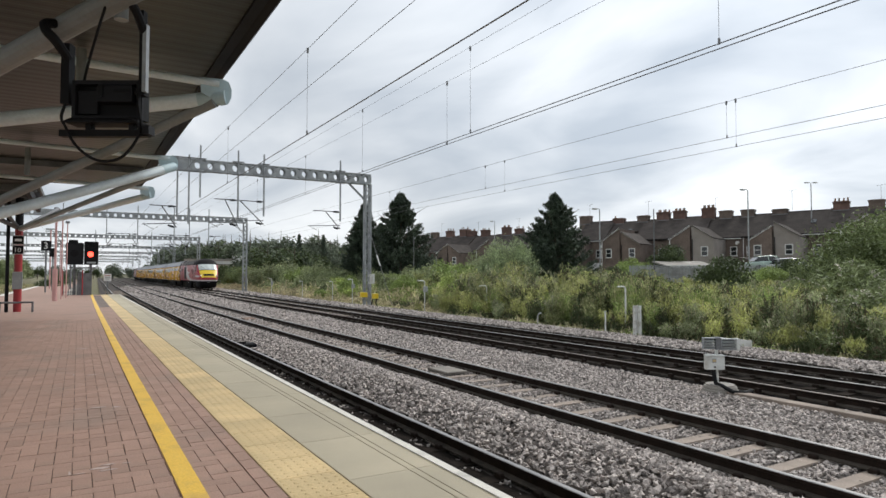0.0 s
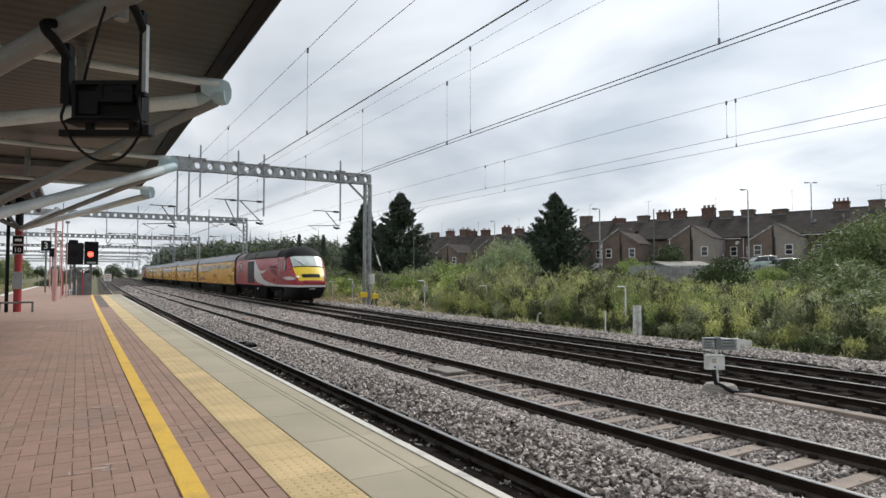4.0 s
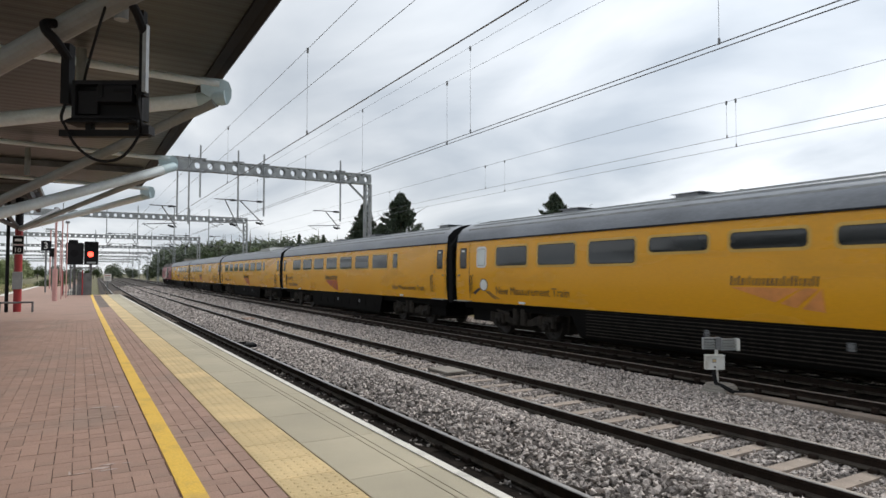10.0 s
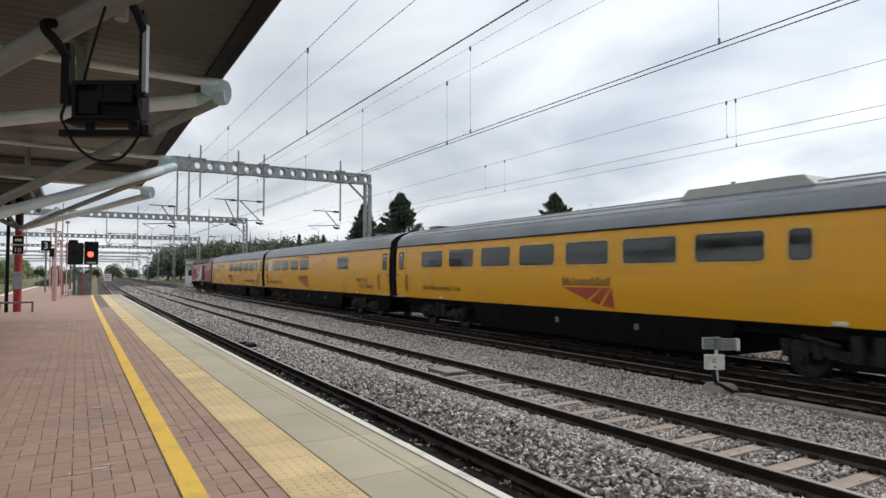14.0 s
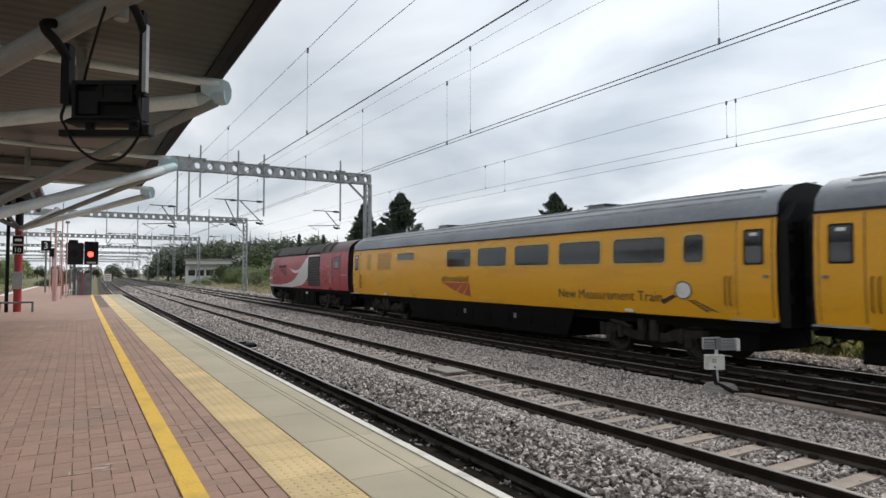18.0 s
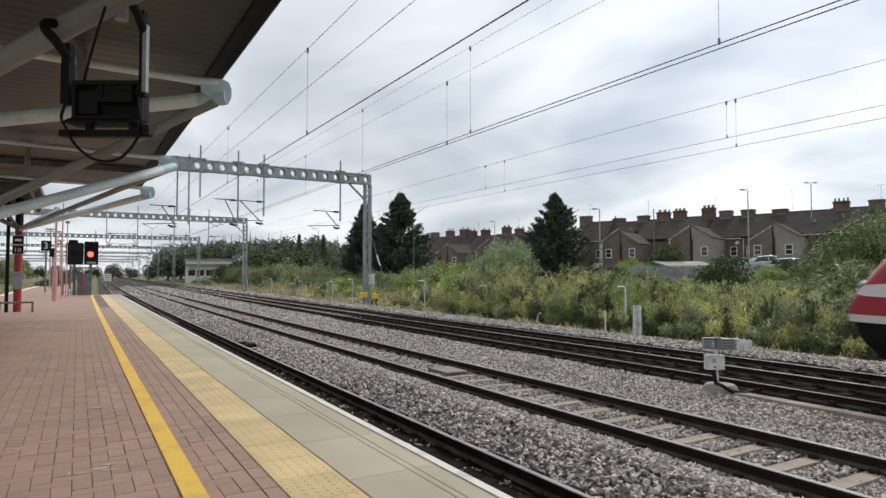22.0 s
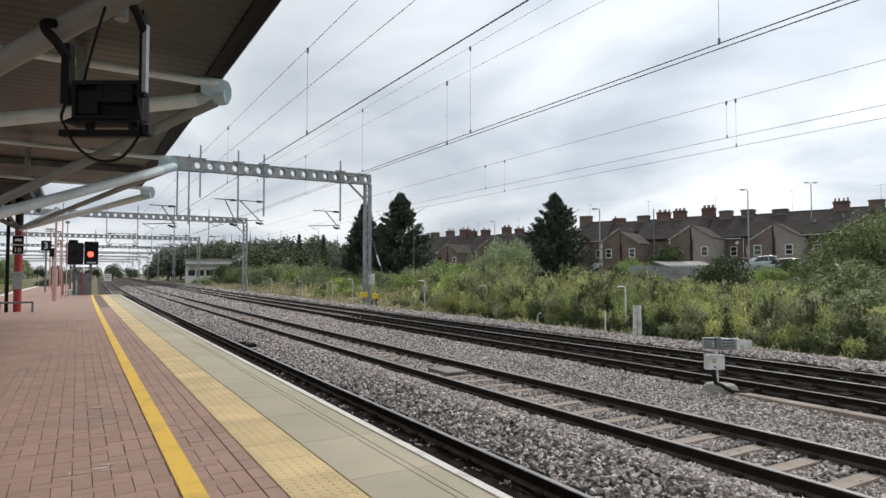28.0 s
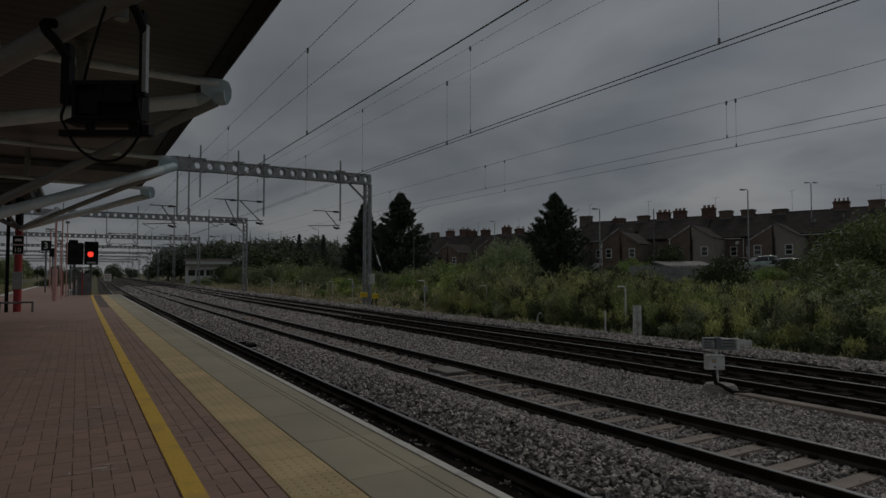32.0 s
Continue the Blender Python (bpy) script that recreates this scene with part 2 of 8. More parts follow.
M_STALK = leaf_mat("dry_weed_stalk", (0.44, 0.42, 0.23))
M_UMBEL = leaf_mat("pale_seed_head", (0.45, 0.42, 0.30))
M_GRASS = leaf_mat("pale_dry_grass", (0.52, 0.46, 0.29))
M_WILLOW = leaf_mat("pale_willow_leaf", (0.31, 0.37, 0.20))
# greyed leaf colour: the haze of distance is mixed into it
M_FAR = leaf_mat("hazed_distant_leaf", (0.135, 0.16, 0.11))
# staining and the platform's shade together in one dark sleeper colour
M_SLEEPER_D = mat("stained_shaded_sleeper", (0.026, 0.021, 0.017), 0.95, scale=4, var=0.3, fine=50, grain=0.3, bump=0.3, spec=0.05, per=0.15)
M_TIMBER = mat("grey_timber", (0.20, 0.18, 0.155), 0.85, scale=4, var=0.25, fine=40, grain=0.25, bump=0.3)
# staining, plus the platform's shade on track 1, in one colour
M_STAIN_SHADE = mat("stain_and_shade_ballast", (0.014, 0.011, 0.009), 0.95, scale=6, var=0.35, fine=30, grain=0.5, bump=1.0, spec=0.05)


# ---- mesh helpers ----
class MB:
    """Collects faces for one mesh; every face keeps its material slot."""

    def __init__(self):
        self.v, self.f, self.s = [], [], []

    def add(self, verts, faces, slot=0):
        k = len(self.v)
        self.v += [tuple(p) for p in verts]
        self.f += [tuple(i + k for i in q) for q in faces]
        self.s += [slot] * len(faces)
        return self

    def box(self, x0, x1, y0, y1, z0, z1, slot=0, c=0.0):
        """A block; c: width of the bevel along its upper edges."""
        if c:
            self.add([(x0, y0, z0), (x1, y0, z0), (x1, y1, z0), (x0, y1, z0), (x0, y0, z1 - c), (x1, y0, z1 - c), (x1, y1, z1 - c), (x0, y1, z1 - c),
                      (x0 + c, y0 + c, z1), (x1 - c, y0 + c, z1), (x1 - c, y1 - c, z1), (x0 + c, y1 - c, z1)],
                     [(3, 2, 1, 0), (0, 1, 5, 4), (1, 2, 6, 5), (2, 3, 7, 6), (3, 0, 4, 7), (4, 5, 9, 8), (5, 6, 10, 9), (6, 7, 11, 10), (7, 4, 8, 11), (8, 9, 10, 11)], slot)
        else:
            self.add([(x0, y0, z0), (x1, y0, z0), (x1, y1, z0), (x0, y1, z0), (x0, y0, z1), (x1, y0, z1), (x1, y1, z1), (x0, y1, z1)],
                     [(3, 2, 1, 0), (4, 5, 6, 7), (0, 1, 5, 4), (1, 2, 6, 5), (2, 3, 7, 6), (3, 0, 4, 7)], slot)
        return self

    def tube(self, p, q, r, n=8, slot=0, r2=None, caps=True):
        p, q = Vector(p), Vector(q)
        d = (q - p).normalized()
        a = d.orthogonal().normalized()
        b = d.cross(a)
        r2 = r if r2 is None else r2
        ring = [a * math.cos(i * math.tau / n) + b * math.sin(i * math.tau / n) for i in range(n)]
        faces = [(i, (i + 1) % n, n + (i + 1) % n, n + i) for i in range(n)]
        if caps:
            faces += [tuple(range(n - 1, -1, -1)), tuple(range(n, 2 * n))]
        return self.add([p + w * r for w in ring] + [q + w * r2 for w in ring], faces, slot)

    def path(self, pts, r, n=6, slot=0):
        """A bent tube through the points."""
        pts = [Vector(p) for p in pts]
        verts, faces = [], []
        a = None
        for i, p in enumerate(pts):
            d = (pts[min(i + 1, len(pts) - 1)] - pts[max(i - 1, 0)]).normalized()
            a = d.orthogonal().normalized() if a is None else (a - d * a.dot(d)).normalized()
            b = d.cross(a)
            verts += [p + (a * math.cos(j * math.tau / n) + b * math.sin(j * math.tau / n)) * r for j in range(n)]
        for i in range(len(pts) - 1):
            faces += [(i * n + j, i * n + (j + 1) % n, (i + 1) * n + (j + 1) % n, (i + 1) * n + j) for j in range(n)]
        faces += [tuple(range(n - 1, -1, -1)), tuple(range((len(pts) - 1) * n, len(pts) * n))]
        return self.add(verts, faces, slot)

    def beam(self, p, q, w, h, slot=0):
        """A square bar from p to q, w wide and h high."""
        p, q = Vector(p), Vector(q)
        d = (q - p).normalized()
        up = Vector((0, 0, 1)) if abs(d.z) < 0.9 else Vector((0, 1, 0))
        s = d.cross(up).normalized() * (w / 2)
        u = s.cross(d).normalized() * (h / 2)
        return self.add([p - s - u, p + s - u, p + s + u, p - s + u, q - s - u, q + s - u, q + s + u, q - s + u],
                        [(3, 2, 1, 0), (4, 5, 6, 7), (0, 1, 5, 4), (1, 2, 6, 5), (2, 3, 7, 6), (3, 0, 4, 7)], slot)

    def loft(self, rings, slot=0, closed=True, caps=True, flip=False):
        """Skin over rings of equal length."""
        n, verts, faces = len(rings[0]), [], []
        for r in rings:
            verts += r
        for i in range(len(rings) - 1):
            for j in range(n if closed else n - 1):
                q = (i * n + j, i * n + (j + 1) % n, (i + 1) * n + (j + 1) % n, (i + 1) * n + j)
                faces.append(q[::-1] if flip else q)
        if caps and closed:
            a, b = tuple(range(n - 1, -1, -1)), tuple(range((len(rings) - 1) * n, len(rings) * n))
            faces += [a[::-1], b[::-1]] if flip else [a, b]
        return self.add(verts, faces, slot)

    def plate(self, pts, way, slot=0):
        """A flat outline given thickness along way."""
        n = len(pts)
        way = Vector(way)
        top = [Vector(p) + way for p in pts]
        return self.add([*pts, *top], [tuple(range(n - 1, -1, -1)), tuple(range(n, 2 * n))] + [(i, (i + 1) % n, n + (i + 1) % n, n + i) for i in range(n)], slot)

    def mesh(self, name, mats, smooth=False):
        me = bpy.data.meshes.new(name)
        me.from_pydata(self.v, [], self.f)
        for m in (mats if isinstance(mats, (list, tuple)) else [mats]):
            me.materials.append(m)
        if any(self.s):
            me.polygons.foreach_set("material_index", self.s)
        me.update()
        bm = bmesh.new()
        bm.from_mesh(me)
        if smooth:
            bmesh.ops.remove_doubles(bm, verts=bm.verts, dist=0.001)
        if len(bm.faces) < 20000:
            bmesh.ops.recalc_face_normals(bm, faces=bm.faces)
        bm.to_mesh(me)
        bm.free()
        if smooth:
            me.shade_smooth()
        return me


def part(name, mb, material, parent=None, label="", at=None, smooth=False):
    """ONE mesh object, from an MB or a finished mesh, under a thing or a part."""
    ob = new(name, mb.mesh(name, material, smooth) if isinstance(mb, MB) else mb)
    if parent:
        ob.parent = parent
    if at is not None:
        ob.matrix_basis = at
    return tagged(ob, label)


def thing(name, label, category, group="", kind="", at=None):
    ob = tagged(new(name), label, category, group, kind)
    if at is not None:
        ob.matrix_basis = at
    return ob


def bend(y):
    """How far the railway leaves the straight line to the right, y metres on."""
    return 0.0 if y < 0 else 0.00012 * y * y if y < 100 else 1.2 + 0.024 * (y - 100)


def stations(y0, y1, near=1.5, far=12.0):
    ys, y = [], y0
    while y < y1:
        ys.append(y)
        y += near + (far - near) * min(1.0, max(0.0, y) / 120)
    return ys + [y1]


def strip(x0, x1, z0, z1, y0, y1):
    """A long slab that follows the railway's bend."""
    return MB().loft([[(x0 + bend(y), y, z0), (x1 + bend(y), y, z0), (x1 + bend(y), y, z1), (x0 + bend(y), y, z1)] for y in stations(y0, y1)])


def fast_mesh(name, verts, faces, material, smooth=False):
    """A large mesh from arrays of triangles or quads."""
    me = bpy.data.meshes.new(name)
    verts, faces = np.asarray(verts, dtype=np.float32), np.asarray(faces, dtype=np.int32)
    me.vertices.add(len(verts))
    me.vertices.foreach_set("co", verts.ravel())
    k = faces.shape[1]
    me.loops.add(faces.size)
    me.loops.foreach_set("vertex_index", faces.ravel())
    me.polygons.add(len(faces))
    me.polygons.foreach_set("loop_start", np.arange(0, faces.size, k, dtype=np.int32))
    for m in (material if isinstance(material, (list, tuple)) else [material]):
        me.materials.append(m)
    me.update(calc_edges=True)
    me.validate()
    me.shade_flat()
    return me


def letters(text, size, material, name="lettering"):
    """Mesh of a line of writing, 2 mm thick, standing at the origin along x."""
    cu = bpy.data.curves.new(name, 'FONT')
    cu.body, cu.size, cu.extrude, cu.resolution_u = text, size, 0.001, 2
    ob = bpy.data.objects.new(name, cu)
    scene.collection.objects.link(ob)
    bpy.context.view_layer.update()
    me = bpy.data.meshes.new_from_object(ob.evaluated_get(bpy.context.evaluated_depsgraph_get()))
    bpy.data.objects.remove(ob)
    me.materials.clear()
    me.materials.append(material)
    return me



# ---- plan, in metres: rail level is z = 0, the railway runs along y ----
PLAT_Z = 0.915
X_EDGE = 2.01
TRACKS = ((2.70, 4.21), (6.49, 7.98), (12.99, 14.495))   # rail pairs
X_SPARE = 11.39                                           # a single dull rail beside the third track
END_Y = 40.7                                              # the platform's ramp end


def ground_z(x, y):
    """Height of the ground: the level formation, then waste land that climbs to a street."""
    d = x - bend(y) - 18.6
    if d < 0:
        return -0.42
    h = -0.42 + 2.5 * min(1.0, d / 42.0) ** 1.1
    return h + 0.12 * noise.noise((x * 0.25, y * 0.25, 0)) * min(1.0, d / 3)


def build_ground():
    xs = [-900, -300, -100, -40, -15, -5, 2, 5, 9, 12, 15, 17, 18.6, 19.5, 20.5, 22, 24, 27, 30, 34, 38, 42, 46, 50, 55, 60, 66, 80, 110, 160, 300, 600, 1500]
    ys = [-600, -200, -80, -40, -20, -10, 0, 5, 10, 15, 20, 25, 30, 35, 40, 46, 52, 60, 70, 80, 95, 110, 130, 160, 200, 260, 340, 500, 900, 2500]
    v = [(x + (bend(min(y, 300)) if -10 < x < 70 else 0), y, ground_z(x + bend(min(y, 300)), y) if x > 15 else -0.42) for y in ys for x in xs]
    n = len(xs)
    f = [(j * n + i, j * n + i + 1, (j + 1) * n + i + 1, (j + 1) * n + i) for j in range(len(ys) - 1) for i in range(n - 1)]
    g = part("ground", MB().add(v, f), M_EARTH)
    tagged(g, "rough dry earth and grass waste ground beside the railway", "ground", kind="structure")


build_ground()


def ballast_h(x):
    """Height of the ballast across the tracks."""
    h = -0.30
    for a, b in TRACKS:
        if a - 0.45 < x < b + 0.45:
            h = -0.20
    if TRACKS[0][1] + 0.3 < x < TRACKS[1][0] - 0.25:       # heaped between the first two tracks
        u = (x - TRACKS[0][1] - 0.3) / (TRACKS[1][0] - 0.55 - TRACKS[0][1])
        h = -0.32 + 0.27 * min(1, u / 0.62) - 0.09 * max(0, (u - 0.78) / 0.22)
    if TRACKS[1][1] + 0.3 < x < X_SPARE - 0.35:
        h = -0.16
    if X_SPARE - 0.35 <= x < TRACKS[2][1] + 0.4:
        h = -0.235
    if x > TRACKS[2][1] + 0.4:
        u = (x - TRACKS[2][1] - 0.4) / 3.4
        h = -0.02 - 0.05 * u if u < 0.55 else -0.05 - 0.55 * (u - 0.55)
    return h


def build_ballast():
    xs = np.concatenate([np.arange(1.6, 18.7, 0.16), [18.9]])
    ys = stations(-8, 420, 0.5, 20)
    v = [(x + bend(y), y, ballast_h(x) + (0.03 * noise.noise((x * 1.7, y * 0.8, 3)) if y < 60 else 0)) for y in ys for x in xs]
    n = len(xs)
    f = [(j * n + i, j * n + i + 1, (j + 1) * n + i + 1, (j + 1) * n + i) for j in range(len(ys) - 1) for i in range(n - 1)]
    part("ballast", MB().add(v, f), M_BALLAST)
    tagged(bpy.data.objects["ballast"], "crushed granite ballast bed under the tracks, darkened for the shade between stones", "ballast", kind="structure")


build_ballast()


def build_stain_shade(x0, x1, name, lift, y_end):
    """Dark ballast along a track: staining, and beside the platform its shade painted in."""
    n = 10
    ys = stations(-8, y_end, 0.6, 20)
    v = []
    for y in ys:
        for k in range(n + 1):
            x = x0 + (x1 - x0) * k / n
            v.append((x + bend(y) + (0.10 * noise.noise((k, y * 1.3, 7)) if k in (0, n) else 0), y, ballast_h(x) + lift - (0.03 if k in (0, n) else 0) + 0.02 * noise.noise((x * 4, y * 3, 5))))
    f = [(j * (n + 1) + i, j * (n + 1) + i + 1, (j + 1) * (n + 1) + i + 1, (j + 1) * (n + 1) + i) for j in range(len(ys) - 1) for i in range(n)]
    tagged(part(name, MB().add(v, f), M_STAIN_SHADE), "dark stained ballast along a track, with shade painted into its colour", "ballast", kind="structure")


build_stain_shade(10.95, 14.75, "stained_ballast", 0.035, 32.0)
# beside the platform: stained, and darkened for the shade of its edge
build_stain_shade(1.9, 4.15, "stained_ballast", 0.03, 75.0)


def rail_profile(x):
    """Rail section: foot, web, head."""
    pts = [(-0.07, -0.16), (0.07, -0.16), (0.07, -0.145), (0.012, -0.12), (0.01, -0.05), (0.035, -0.038), (0.035, -0.008), (0.028, 0.0), (-0.028, 0.0), (-0.035, -0.008), (-0.035, -0.038), (-0.01, -0.05), (-0.012, -0.12), (-0.07, -0.145)]
    return [(x + a, b) for a, b in pts]


def build_rail(x, track, dull=False, drift=0.0):
    pr = rail_profile(x)
    ys = stations(-8, 420, 2.0, 15)
    mb, n = MB(), len(pr)
    rings = [[(a + bend(y) + drift * max(0, y - 20), y, b) for a, b in pr] for y in ys]
    mb.loft(rings)
    k = 0
    for i in range(len(ys) - 1):
        for j in range(n):
            if j in (7, 8):
                mb.s[k] = 1
            # foot faces get a paler colour for the light that falls on them
            elif j in (1, 2, 12, 13):
                mb.s[k] = 2
            k += 1
    part("rail", mb, [M_RAIL, M_RAILDULL if dull else M_RAILTOP, M_RAILFOOT], track)


def build_track(x0, x1, name, label, y_end=95, tie=None):
    tr = thing(name, label, "railway track", "parallel railway tracks", "structure")
    build_rail(x0, tr)
    build_rail(x1, tr)
    c = (x0 + x1) / 2
    mb = MB().loft([[(-1.22, -0.13, -0.20), (1.22, -0.13, -0.20), (1.22, 0.13, -0.20), (-1.22, 0.13, -0.20)],
                    [(-1.21, -0.10, -0.02), (1.21, -0.10, -0.02), (1.21, 0.10, -0.02), (-1.21, 0.10, -0.02)]], flip=True)
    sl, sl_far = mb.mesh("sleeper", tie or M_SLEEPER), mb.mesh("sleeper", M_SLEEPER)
    clip = MB()
    for s in (-1, 1):
        for e in (-1, 1):
            clip.box(s * (x1 - x0) / 2 + e * 0.095 - 0.03, s * (x1 - x0) / 2 + e * 0.095 + 0.03, -0.05, 0.05, -0.02, 0.035, 0, 0.012)
    cl = clip.mesh("rail_clips", M_RAIL)
    y = 1.0
    while y < y_end:
        # from 32 m on every track has the paler sleeper colour
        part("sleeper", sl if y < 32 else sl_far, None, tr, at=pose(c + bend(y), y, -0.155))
        if y < 45:
            part("rail_clip", cl, None, tr, at=pose(c + bend(y), y, -0.155))
        y += 0.68
    return tr


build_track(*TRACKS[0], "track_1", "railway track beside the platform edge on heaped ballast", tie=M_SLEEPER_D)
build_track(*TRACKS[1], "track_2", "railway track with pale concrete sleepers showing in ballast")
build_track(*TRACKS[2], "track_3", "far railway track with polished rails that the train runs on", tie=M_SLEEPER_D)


def build_spare():
    tr = thing("spare_rail", "single dull rusty rail with clips lying beside a track", "rail", "parallel railway tracks", "structure")
    build_rail(X_SPARE, tr, True, 0.006)
    clip = MB()
    for e in (-1, 1):
        clip.box(e * 0.095 - 0.035, e * 0.095 + 0.035, -0.05, 0.05, -0.17, -0.08, 0, 0.012)
    cl = clip.mesh("rail_clip", M_RAIL)
    y = 1.2
    while y < 45:
        part("rail_clip", cl, None, tr, at=pose(X_SPARE + bend(y) + 0.006 * max(0, y - 20), y, 0))
        y += 0.68


build_spare()


def build_platform():
    plat = thing("platform", "station platform of red block paving with yellow line, buff tactile strip and white edge", "platform", kind="structure")
    y0, y1 = -9.0, END_Y
    part("platform_body", strip(-4.6, X_EDGE - 0.02, -0.5, PLAT_Z - 0.065, y0, y1), M_CONC, plat)
    part("mortar_bed", strip(-4.6, 1.0, PLAT_Z - 0.065, PLAT_Z - 0.008, y0, y1), M_JOINT, plat)
    part("yellow_line", strip(0.51, 0.63, PLAT_Z + 0.0, PLAT_Z + 0.004, y0, y1), M_YELLOW, plat, "worn yellow painted safety line")
    part("white_edge_line", strip(X_EDGE - 0.06, X_EDGE - 0.002, PLAT_Z - 0.001, PLAT_Z + 0.004, y0, y1), M_WHITE, plat, "worn white edge line")
    return plat


plat = build_platform()

# ---- canopy over the platform ----
def build_canopy():
    can = thing("canopy", "station canopy with brown profiled sheet roof and white tubular steel struts", "canopy")
    x0, x1, y0, y1, z = -5.0, 1.525, -1.2, 19.4, 4.56
    # profiled sheet: ribs run across the platform
    v, f = [], []
    y, k = y0, 0
    while y < y1:
        for dy, dz in ((0, 0), (0.03, 0.0025), (0.10, 0.0025), (0.13, 0)):
            v += [(x0, y + dy, z + dz), (x1 - 0.12, y + dy, z + dz)]
        y += 0.2
    n = len(v) // 2
    f = [(2 * i, 2 * i + 1, 2 * i + 3, 2 * i + 2) for i in range(n - 1)]
    part("roof_sheet", MB().add(v, f), M_ROOFSHEET, can, "brown profiled metal sheet")
    part("roof_top", MB().box(x0, x1 - 0.02, y0, y1, z + 0.05, z + 0.14), M_FASCIA, can)
    fas = MB().loft([[(x1 - 0.09, y, z - 0.015), (x1 - 0.03, y, z - 0.06), (x1, y, z - 0.03), (x1, y, z + 0.18), (x1 - 0.1, y, z + 0.18)] for y in (y0, 5.0, 12.0, y1)])
    part("gutter", fas, M_FASCIA, can, "dark folded gutter")
    part("eaves_board", MB().box(x1 - 0.20, x1 - 0.10, y0, y1, z - 0.03, z - 0.008), M_FASCIA, can, "dark eaves board")
    part("end_fascia", MB().box(x0, x1, y1, y1 + 0.05, z - 0.05, z + 0.18), M_FASCIA, can)
    # the roof goes on, narrower, over the column
    part("roof_end", MB().box(x0, -0.95, y1 + 0.06, 25.4, z + 0.0, z + 0.14), M_ROOFSHEET, can, "brown sheet roof over the column")
    part("end_fascia", MB().box(x0, -0.93, 25.4, 25.45, z - 0.08, z + 0.18), M_FASCIA, can)
    return can


can = build_canopy()


def strut(p, q, r, material=None, name="strut"):
    part(name, MB().tube(p, q, r, 16), material or M_TUBE_SHADED, can, smooth=False)


TIPS = [(1.50, 2.4, 4.25), (1.49, 7.75, 4.22), (1.60, 13.2, 4.20), (1.66, 18.0, 4.18)]
NODE = (-1.57, 23.5, 3.5)


def build_struts():
    # lower struts, upper ties and back braces of the frames that come into view
    lower = [((-1.4, 6.06, 3.07), 0.070), ((-1.6, 9.2, 3.78), 0.085), ((-1.6, 10.92, 2.72), 0.085), (NODE, 0.085)]
    for (tip, (foot, r)) in zip(TIPS, lower):
        t = Vector(tip)
        # the first strut takes the shaded colour, the others the lit one
        strut(t, foot, r, M_TUBE_SHADED if r < 0.084 else M_TUBE_LIT)
        d = (Vector(foot) - t).normalized()
        # skylight on the tube's outer end is put in as a paler collar
        part("strut_end", MB().tube(t - d * 0.02, t + d * 0.30, r + 0.003, 18), M_TIP, can, "strut end coloured pale blue for the skylight on it")
        strut(t + Vector((-0.06, 0.0, 0.15)), (-2.6, t.y + 0.1, 4.46), 0.045, M_TUBE_LIT)
        # rounded plate that joins the strut and the tie
        pl = [(t.x - 0.26, t.z + 0.02), (t.x - 0.02, t.z - 0.10), (t.x + 0.05, t.z - 0.07), (t.x + 0.08, t.z), (t.x + 0.085, t.z + 0.10), (t.x + 0.05, t.z + 0.19), (t.x - 0.02, t.z + 0.215), (t.x - 0.28, t.z + 0.20)]
        part("tip_plate", MB().plate([(x, t.y - 0.022, z) for x, z in pl], (0, 0.044, 0)), M_TIP, can, "pale rounded joint plate")
    for x, y in ((0.0, 7.75), (-0.86, 14.4), (0.25, 5.2)):
        strut((x, y, 4.0), (x, y, 4.54), 0.05, name="post")
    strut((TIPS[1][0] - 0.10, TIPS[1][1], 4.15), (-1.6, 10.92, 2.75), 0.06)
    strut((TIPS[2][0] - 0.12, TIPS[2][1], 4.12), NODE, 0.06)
    for y in (16.0,):
        part("purlin", MB().box(-5.0, 1.3, y - 0.06, y + 0.06, 4.42, 4.55), M_STEELDARK, can)
    # dark beams and braces added under the roof end to deepen its shade
    for y in (20.6, 22.2, 23.8, 25.2):
        part("purlin", MB().box(-5.0, -1.0, y - 0.05, y + 0.05, 4.36, 4.55), M_STEELDARK, can)
    for x in (-1.15, -2.4, -3.6):
        part("rafter", MB().box(x - 0.06, x + 0.06, 19.5, 25.35, 4.20, 4.40), M_FASCIA, can)
    for x, y, z in ((-2.1, 21.4, 4.12), (-3.0, 24.2, 4.1)):
        part("bracing", MB().tube(NODE, (x, y, z + 0.2), 0.05, 10), M_STEELDARK, can)
    part("strip_light", MB().box(-2.6, -2.3, 8.0, 14.0, 4.40, 4.47, 0, 0.02), M_WHITEBOX, can)


build_struts()


